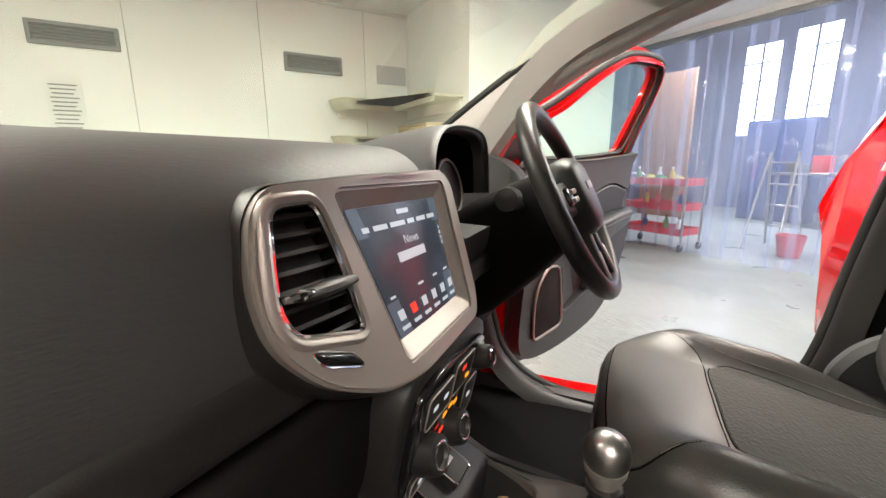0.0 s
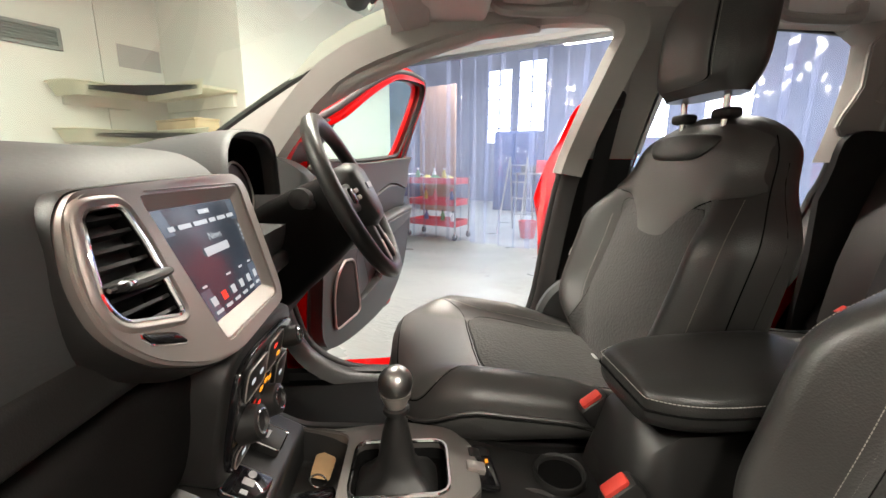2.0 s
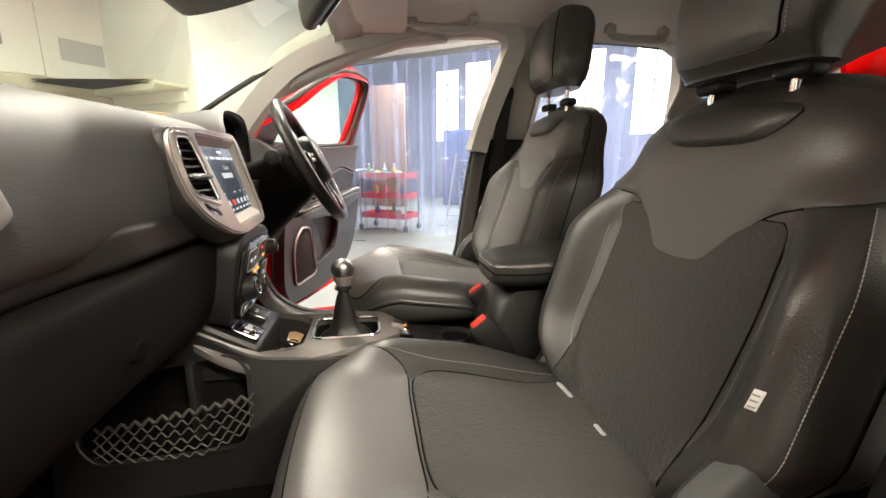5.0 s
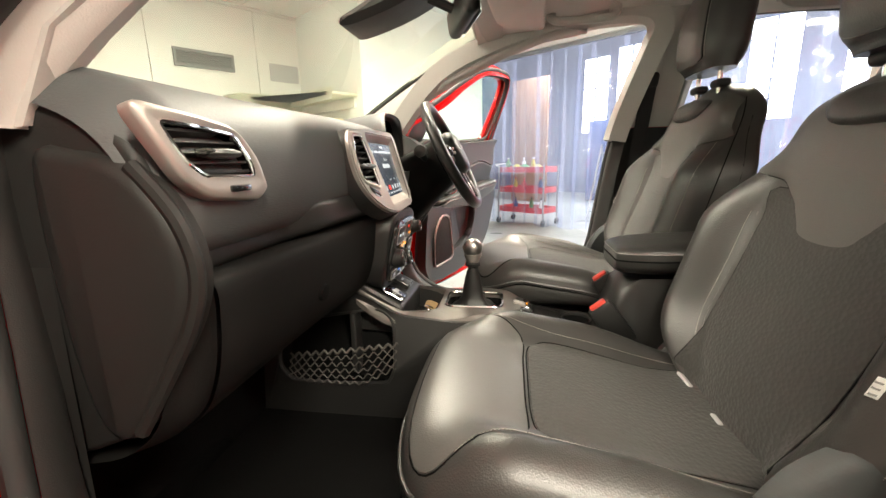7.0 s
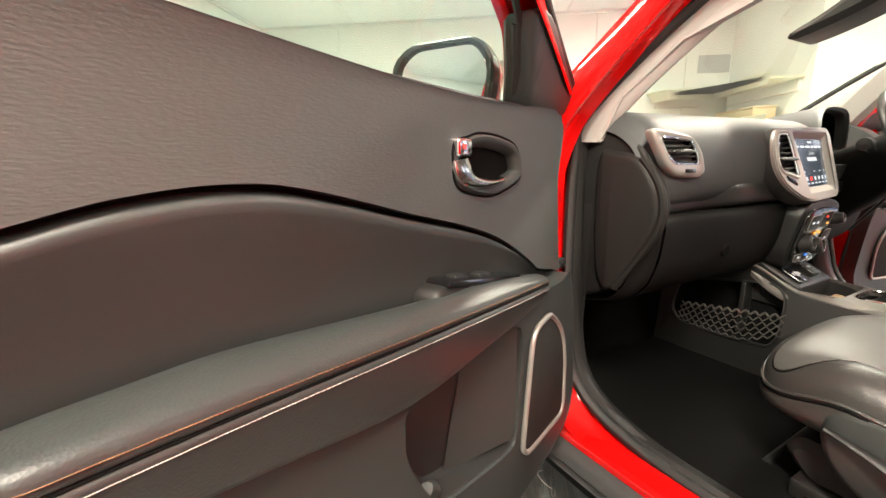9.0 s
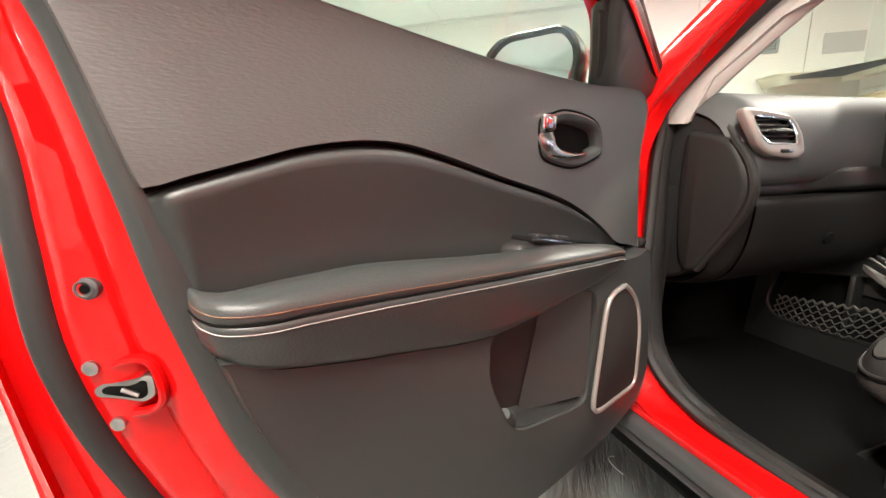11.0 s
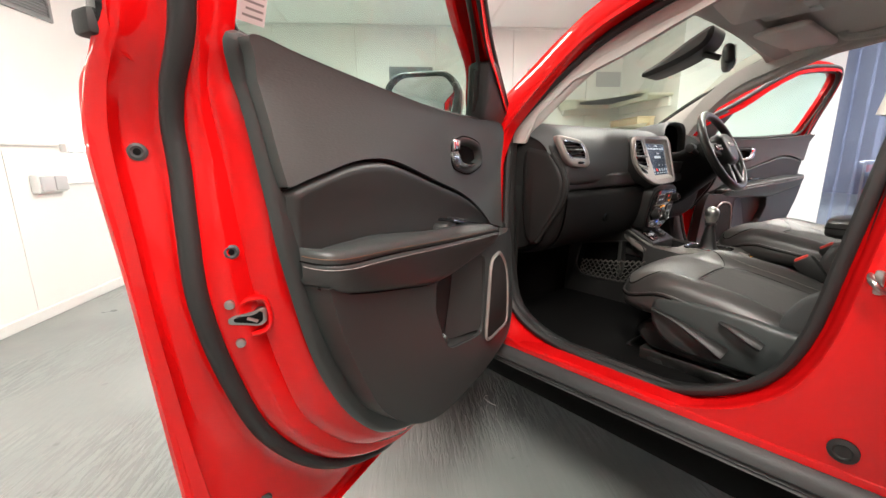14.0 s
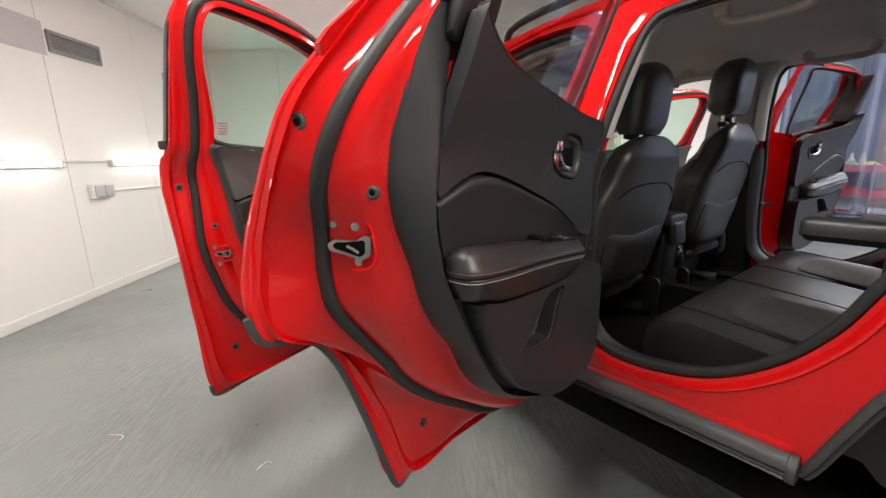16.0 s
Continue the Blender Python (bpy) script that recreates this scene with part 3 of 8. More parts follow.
# ceiling lights of the booth: LED battens with the lamps that they give
for p, q in ((-1.5, 1.4), (-1.2, -1.7), (0.8, 1.1), (0.6, -2.6), (3.0, 0.2), (3.0, -2.6)):
    c = thing("ceiling_light", "lit white LED batten under the booth ceiling", "ceiling light", "ceiling lights", in_room(p, q, HIGH, 0))
    part("body", rbox((0.09, 1.5, 0.04), 0.008, 2, (0, 0, -0.02)), WHITE, c)
    part("diffuser", rbox((0.07, 1.44, 0.03), 0.012, 2, (0, 0, -0.052)), LAMP, c, "glowing diffuser")
    la = bpy.data.lights.new("booth_lamp", "AREA")
    la.shape, la.size, la.size_y, la.energy, la.color = "RECTANGLE", 0.10, 1.44, LAMP_WATTS, (1.0, 0.965, 0.89)
    new("booth_lamp", la).matrix_world = in_room(p, q, HIGH - 0.075)

# strip curtain
curtain = thing("strip_curtain", "clear bluish PVC strip curtain hanging in the opening", "curtain", "", in_room(EAST, 0, 0))
rail = part("rail", rbox((0.05, 7.4, 0.05), 0.004, 1, (0.03, 0.35, HIGH - 0.09)), STEEL, curtain)
for k in range(36):
    q = 4.02 - 0.205 * k
    rows = []
    lean, bow, low = random.uniform(-0.03, 0.05), random.uniform(0.008, 0.03), random.uniform(0.01, 0.05)
    for j in range(9):
        f = j / 8
        z = HIGH - 0.09 - (HIGH - 0.09 - low) * f
        wob = lean * f + 0.012 * math.sin(3 * f + k)
        rows.append([(0.03 + (0.012 if k % 2 else -0.012) + wob + bow * (1 - (s * s)) * (1 if k % 3 else -1), q + 0.125 * s + 0.015 * math.sin(2 * f + 2.1 * k), z) for s in (-1, -0.6, -0.2, 0.2, 0.6, 1)])
    part("strip", grid(rows), PVC, curtain)

# workshop beyond the curtain
structure("wall_workshop_far", slab(11.0, 11.2, -7, 14, 0, 6.0), BLUE_WALL, "blue-grey clad workshop wall with tall windows", "wall")
structure("wall_workshop_end", slab(EAST, 11.0, 13.9, 14.0, 0, 6.0), BLUE_WALL, "blue-grey workshop wall", "wall")
structure("wall_workshop_near", slab(EAST, 11.0, -7, -6.9, 0, 6.0), BLUE_WALL, "blue-grey workshop wall", "wall")
structure("wall_workshop_west", joined(slab(EAST + 0.1, EAST + 0.2, NORTH + 0.1, 14, 0, 6.0), slab(EAST + 0.1, EAST + 0.2, -7, NORTH + 0.1, HIGH + 0.5, 6.0)), BLUE_WALL, "workshop side of the booth wall", "wall")
structure("ceiling_workshop", slab(EAST, 11.2, -7, 14, 6.0, 6.1), BLUE_WALL, "dark workshop roof", "ceiling")
for n, (q, w, z0, z1) in enumerate([(4.95, 0.75, 1.75, 3.75), (3.98, 0.78, 1.9, 3.9), (1.0, 0.9, 1.8, 3.9), (-0.6, 0.9, 1.8, 3.9), (-3.0, 0.9, 1.8, 3.9)]):
    w1 = tagged(part("window_%d" % (n + 1), slab(10.985, 11.0, q - w / 2, q + w / 2, z0, z1), DAYLIGHT, None), "tall daylit workshop window with glazing bars", "window", kind="structure")
    w1.matrix_world = ROOM
    for k in range(1, 5):
        part("glazing_bar", slab(10.965, 10.984, q - w / 2, q + w / 2, z0 + (z1 - z0) * k / 5 - 0.015, z0 + (z1 - z0) * k / 5 + 0.015), BLUE_WALL, w1)
    for s in (-1, 0, 1):
        part("glazing_bar", slab(10.96, 10.983, q + s * w / 2 - 0.02, q + s * w / 2 + 0.02, z0, z1), BLUE_WALL, w1)
for p, q in ((6.6, 4.6), (8.6, 4.2), (6.6, 1.2), (8.6, 0.4), (7.6, -2.6), (9.8, 2.2)):
    c = thing("workshop_light", "lit white fluorescent fitting hung in the workshop", "ceiling light", "workshop lights", in_room(p, q, 3.9, 0))
    part("body", rbox((0.22, 1.3, 0.05), 0.008, 2, (0, 0, 0.03)), WHITE, c)
    part("tube", rbox((0.17, 1.24, 0.02), 0.008, 2, (0, 0, -0.006)), LAMP, c, "glowing tube")
    part("hanger", rbox((0.01, 0.01, 2.05), 0, 1, (0, 0, 1.07)), STEEL, c)
for q in (4.2, 0.4, -3.0):
    la = bpy.data.lights.new("workshop_lamp", "AREA")
    la.shape, la.size, la.size_y, la.energy, la.color = "RECTANGLE", 0.3, 1.3, WORKSHOP_WATTS, (0.86, 0.92, 1.0)
    new("workshop_lamp", la).matrix_world = in_room(7.6, q, 3.86)
brown = thing("brown_partition", "tall brown board partition standing in the workshop", "partition", "", in_room(8.0, 5.2, 0))
part("board", rbox((0.06, 1.0, 2.9), 0.006, 1, (0, 0, 1.45)), BROWN, brown)
cab = thing("blue_cabinet", "tall blue steel workshop cabinet with two doors", "cabinet", "", in_room(9.2, 3.6, 0))
part("body", rbox((0.5, 1.1, 1.9), 0.01, 2, (0, 0, 0.95)), BLUE, cab)
for s in (-1, 1):
    d = part("door", rbox((0.02, 0.52, 1.8), 0.004, 1, (-0.262, s * 0.27, 0.95)), BLUE, cab)
    part("handle", rbox((0.02, 0.02, 0.12), 0.004, 1, (-0.285, s * 0.05, 1.0)), CHROME, d)
bench = thing("workbench", "cluttered steel workbench far in the workshop", "workbench", "", in_room(8.6, 2.4, 0))
part("top", rbox((0.7, 1.9, 0.04), 0.005, 1, (0, 0, 0.92)), STEEL, bench)
for s in (-1, 1):
    for e in (-1, 1):
        part("leg", rbox((0.05, 0.05, 0.9), 0.004, 1, (s * 0.3, e * 0.88, 0.45)), STEEL, bench)
for n, (a, b, w, h, mt) in enumerate([(-0.1, -0.6, 0.3, 0.2, BLUE), (0.05, -0.1, 0.25, 0.12, WHITE), (-0.1, 0.35, 0.2, 0.28, TROLLEY_RED), (0.1, 0.7, 0.3, 0.16, BLACK)]):
    x = thing("workbench_box", "small storage box on the workbench", "box", "boxes on the bench", in_room(8.6 + a, 2.4 + b, 0.94))
    part("body", rbox((w, w * 1.2, h), 0.01, 2, (0, 0, h / 2)), mt, x)


def tool_trolley(m):
    t = thing("tool_trolley", "red three-tray workshop trolley heaped with cloths and bottles", "trolley", "", m)
    for z in (0.20, 0.52, 0.84):
        tr = part("tray", plate(rounded([(-0.21, -0.42), (0.21, -0.42), (0.21, 0.42), (-0.21, 0.42)], 0.03, 3), [rounded([(-0.2, -0.41), (0.2, -0.41), (0.2, 0.41), (-0.2, 0.41)], 0.03, 3)], z, z + 0.09, lambda a, b, h: (a, b, h)), TROLLEY_RED, t)
        part("base", rbox((0.41, 0.83, 0.01), 0.003, 1, (0, 0, z + 0.006)), TROLLEY_RED, tr)
    for a in (-1, 1):
        for b in (-1, 1):
            part("post", tube([(a * 0.215, b * 0.425, 0.09), (a * 0.215, b * 0.425, 0.95)], 0.014, 8), STEEL, t)
            w = part("castor", lathe([(0.0, -0.014), (0.05, -0.014), (0.05, 0.014), (0.0, 0.014)], 16, pose(a * 0.215, b * 0.425, 0.05, 90)), RUBBER, t)
            part("fork", rbox((0.03, 0.04, 0.05), 0.006, 1, (a * 0.215, b * 0.425, 0.08)), STEEL, w)
    part("push_bar", tube(spline([(-0.215, 0.425, 0.93), (-0.2, 0.5, 0.97), (0.2, 0.5, 0.97), (0.215, 0.425, 0.93)], 4, False), 0.013, 8), STEEL, t)
    return t


tool_trolley(in_room(4.95, 3.25, 0))
for n in range(9):
    z = (0.22, 0.54, 0.86)[n % 3]
    b = thing("spray_bottle", "small plastic bottle standing in a trolley tray", "bottle", "bottles on the trolley", in_room(4.85 + 0.1 * (n % 2), 2.93 + 0.08 * n, z))
    part("body", lathe([(0.001, 0), (0.032, 0), (0.034, 0.02), (0.034, 0.13), (0.014, 0.17), (0.014, 0.19), (0.001, 0.19)], 14), (WHITE, BLUE, YELLOW, GREEN, TROLLEY_RED)[n % 5], b)
    part("cap", lathe([(0.001, 0.188), (0.017, 0.188), (0.017, 0.215), (0.001, 0.215)], 12), (BLACK, TROLLEY_RED, WHITE)[n % 3], b)
for n, (a, b, mt) in enumerate([(4.98, 3.1, YELLOW), (4.93, 3.3, GREEN), (5.0, 3.5, YELLOW)]):
    c = thing("cleaning_cloth", "crumpled coloured cleaning cloth on the trolley", "cloth", "cloths on the trolley", in_room(a, b, 0.86))
    part("fold", grid([[(0.15 * math.cos(v) * f, 0.13 * math.sin(v) * f, 0.10 * (1 - f * f) + 0.015 * math.sin(5 * v + 7 * f + n)) for v in [k * math.pi / 10 for k in range(20)]] for f in (0.03, 0.3, 0.6, 0.85, 1.0)], close_v=True), mt, c)
ladder = thing("stepladder", "aluminium stepladder standing behind the curtain", "ladder", "", in_room(6.0, 2.35, 0))
for s in (-1, 1):
    part("rail", tube([(0.35, s * 0.2, 0), (0, s * 0.15, 1.25)], 0.015, 6), STEEL, ladder)
    part("rail", tube([(-0.35, s * 0.2, 0), (0, s * 0.15, 1.25)], 0.015, 6), STEEL, ladder)
for k in range(4):
    part("step", rbox((0.08, 0.38 - 0.02 * k, 0.02), 0.004, 1, (0.35 - 0.085 * (k + 1) * 0.95, 0, 0.28 * (k + 1))), STEEL, ladder)
bucket = thing("red_bucket", "red plastic bucket on the workshop floor", "bucket", "", in_room(5.6, 2.0, 0))
part("body", lathe([(0.001, 0), (0.11, 0), (0.15, 0.27), (0.14, 0.27), (0.10, 0.02), (0.001, 0.02)], 20), TROLLEY_RED, bucket)


# ---------------------------------------------------------------- the car
car = thing("car", "bright red estate car with all its doors open", "car")


# ---------------------------------------------------------------- car doors: u from hinge to latch, w outwards, z up
def door_pose(hx, hy, side, angle):
    a = radians(angle)
    u, n = Vector((side * math.sin(a), -math.cos(a), 0)), Vector((side * math.cos(a), math.sin(a), 0))
    y = n * side
    return Matrix(((u.x, y.x, 0, hx), (u.y, y.y, 0, hy), (0, 0, 1, 0), (0, 0, 0, 1)))


def lean(z, k=0.33, z0=1.14):
    """How far the glass and its frame lean in above the belt line."""
    return -k * max(0.0, z - z0)


FRONT = dict(
    outer=[(-0.01, 1.15), (0.0, 0.85), (0.0, 0.58), (0.03, 0.47), (0.12, 0.410), (0.45, 0.380), (0.80, 0.380), (0.935, 0.378), (0.957, 0.42), (0.971, 0.62), (0.988, 0.88), (1.003, 1.05), (1.003, 1.09), (1.0, 1.13), (0.992, 1.155), (0.975, 1.168), (0.94, 1.170), (0.85, 1.170), (0.5, 1.168), (0.10, 1.158)],
    trim=[(0.085, 1.148), (0.088, 1.03), (0.062, 0.85), (0.024, 0.66), (0.022, 0.54), (0.09, 0.480), (0.27, 0.467), (0.50, 0.488), (0.655, 0.542), (0.755, 0.632), (0.83, 0.76), (0.875, 0.92), (0.893, 1.02), (0.912, 1.12), (0.930, 1.183), (0.85, 1.177), (0.70, 1.166), (0.50, 1.154), (0.30, 1.150)],
    upper=[(0.084, 1.145), (0.088, 1.03), (0.072, 0.90), (0.064, 0.856), (0.10, 0.864), (0.165, 0.880), (0.21, 0.907), (0.27, 0.940), (0.33, 0.967), (0.40, 0.990), (0.50, 1.016), (0.60, 1.044), (0.66, 1.057), (0.71, 1.059), (0.76, 1.054), (0.80, 1.045), (0.850, 1.033), (0.874, 1.027), (0.882, 1.036), (0.900, 1.11), (0.914, 1.160), (0.919, 1.180), (0.85, 1.174), (0.70, 1.163), (0.50, 1.151), (0.30, 1.147)],
    seam=[(0.876, 1.024), (0.850, 1.031), (0.80, 1.043), (0.76, 1.052), (0.71, 1.057), (0.66, 1.055), (0.60, 1.042), (0.50, 1.014), (0.40, 0.988), (0.33, 0.965), (0.27, 0.938), (0.21, 0.905), (0.165, 0.878), (0.10, 0.862), (0.062, 0.854)], mid_end=0.86,
    arm_back=[(0.856, 0.930), (0.842, 0.937), (0.81, 0.940), (0.76, 0.940), (0.70, 0.938), (0.58, 0.922), (0.50, 0.911), (0.35, 0.893), (0.20, 0.873), (0.165, 0.862)],
    arm_edge=[(0.862, 0.936, -0.058), (0.860, 0.934, -0.080), (0.850, 0.932, -0.100), (0.825, 0.930, -0.112), (0.79, 0.928, -0.114), (0.71, 0.921, -0.114), (0.55, 0.905, -0.114), (0.35, 0.887, -0.114), (0.25, 0.878, -0.112), (0.20, 0.867, -0.101), (0.178, 0.860, -0.082), (0.168, 0.855, -0.056)],
    arm_lip=[(0.858, 0.906, -0.055), (0.855, 0.901, -0.078), (0.842, 0.891, -0.094), (0.815, 0.881, -0.100), (0.77, 0.869, -0.101), (0.70, 0.853, -0.101), (0.55, 0.824, -0.101), (0.38, 0.828, -0.100), (0.26, 0.833, -0.098), (0.20, 0.836, -0.090), (0.178, 0.839, -0.076), (0.168, 0.842, -0.055)],
    lower=[(0.064, 0.840), (0.030, 0.66), (0.030, 0.560), (0.09, 0.508), (0.27, 0.494), (0.49, 0.512), (0.625, 0.557), (0.735, 0.645), (0.790, 0.735), (0.828, 0.818), (0.848, 0.885), (0.846, 0.896), (0.78, 0.878), (0.70, 0.860), (0.55, 0.834), (0.40, 0.838), (0.24, 0.850), (0.12, 0.848)],
    pocket=[(0.538, 0.822), (0.556, 0.786), (0.552, 0.753), (0.527, 0.701), (0.501, 0.664), (0.474, 0.649), (0.43, 0.638), (0.328, 0.616), (0.294, 0.628), (0.288, 0.711), (0.287, 0.815), (0.40, 0.824)],
    speaker=[(0.175, 0.800), (0.205, 0.803), (0.235, 0.797), (0.252, 0.775), (0.265, 0.70), (0.279, 0.61), (0.272, 0.588), (0.250, 0.578), (0.18, 0.573), (0.118, 0.570), (0.102, 0.582), (0.098, 0.61), (0.101, 0.69), (0.125, 0.755)],
    window=[(0.125, 1.160), (0.30, 1.160), (0.50, 1.164), (0.70, 1.176), (0.85, 1.187), (0.890, 1.198), (0.912, 1.240), (0.930, 1.300), (0.948, 1.370), (0.962, 1.450), (0.955, 1.497), (0.925, 1.520), (0.87, 1.524), (0.75, 1.517), (0.63, 1.500), (0.545, 1.480), (0.471, 1.445), (0.38, 1.390), (0.30, 1.340), (0.245, 1.302), (0.205, 1.270), (0.165, 1.215)],
    frame=[(-0.10, 1.190), (-0.02, 1.150), (0.20, 1.14), (0.85, 1.148), (0.95, 1.15), (0.985, 1.162), (0.996, 1.19), (0.998, 1.24), (1.0, 1.38), (0.998, 1.47), (0.985, 1.525), (0.94, 1.568), (0.83, 1.580), (0.70, 1.573), (0.555, 1.548), (0.376, 1.472), (0.20, 1.370), (0.08, 1.303), (-0.09, 1.228)],
    edge=[(-0.09, 1.228, -0.06, 1.212, -0.02, 1.195), (0.08, 1.303, 0.11, 1.285, 0.14, 1.262), (0.20, 1.370, 0.235, 1.345, 0.265, 1.315), (0.376, 1.472, 0.40, 1.438, 0.42, 1.412), (0.555, 1.548, 0.575, 1.515, 0.59, 1.492), (0.70, 1.573, 0.715, 1.540, 0.725, 1.514), (0.83, 1.580, 0.842, 1.547, 0.852, 1.523), (0.94, 1.568, 0.930, 1.540, 0.920, 1.520), (0.992, 1.515, 0.972, 1.495, 0.955, 1.480), (1.002, 1.42, 0.976, 1.41, 0.955, 1.40), (0.999, 1.30, 0.960, 1.30, 0.930, 1.30), (0.998, 1.23, 0.954, 1.23, 0.915, 1.23), (1.002, 1.15, 0.950, 1.15, 0.912, 1.15), (1.003, 1.06, 0.943, 1.06, 0.892, 1.07), (0.995, 0.97, 0.945, 0.985, 0.874, 0.985), (0.988, 0.88, 0.944, 0.89, 0.852, 0.885), (0.981, 0.77, 0.918, 0.775, 0.826, 0.770), (0.971, 0.62, 0.868, 0.655, 0.785, 0.668), (0.954, 0.41, 0.760, 0.530, 0.672, 0.553), (0.86, 0.380, 0.60, 0.446, 0.52, 0.484), (0.60, 0.375, 0.45, 0.436, 0.36, 0.474), (0.30, 0.388, 0.28, 0.432, 0.25, 0.468), (0.06, 0.435, 0.10, 0.450, 0.06, 0.500)],
    hinge=[(-0.01, 1.15, 0.082, 1.155), (0.0, 1.03, 0.084, 1.03), (0.0, 0.85, 0.060, 0.85), (0.0, 0.58, 0.022, 0.62), (0.06, 0.445, 0.06, 0.500)],
    handle=[(0.422, 1.090), (0.395, 1.098), (0.362, 1.104), (0.305, 1.100), (0.262, 1.087), (0.247, 1.052), (0.270, 1.036), (0.335, 1.024), (0.400, 1.034), (0.420, 1.046), (0.424, 1.063)],
    bolts=[(0.917, 0.951, -0.020, 0.0075), (0.966, 1.068, 0.068, 0.008), (0.865, 0.523, 0.004, 0.010)], latch=(0.905, 0.862), screws=[(0.942, 0.893), (0.924, 0.886), (0.915, 0.832)],
    sail=[(-0.110, 1.178), (-0.080, 1.158), (0.05, 1.150), (0.130, 1.150), (0.172, 1.215), (0.212, 1.274), (0.208, 1.292), (0.15, 1.298), (0.06, 1.260), (-0.06, 1.203)])
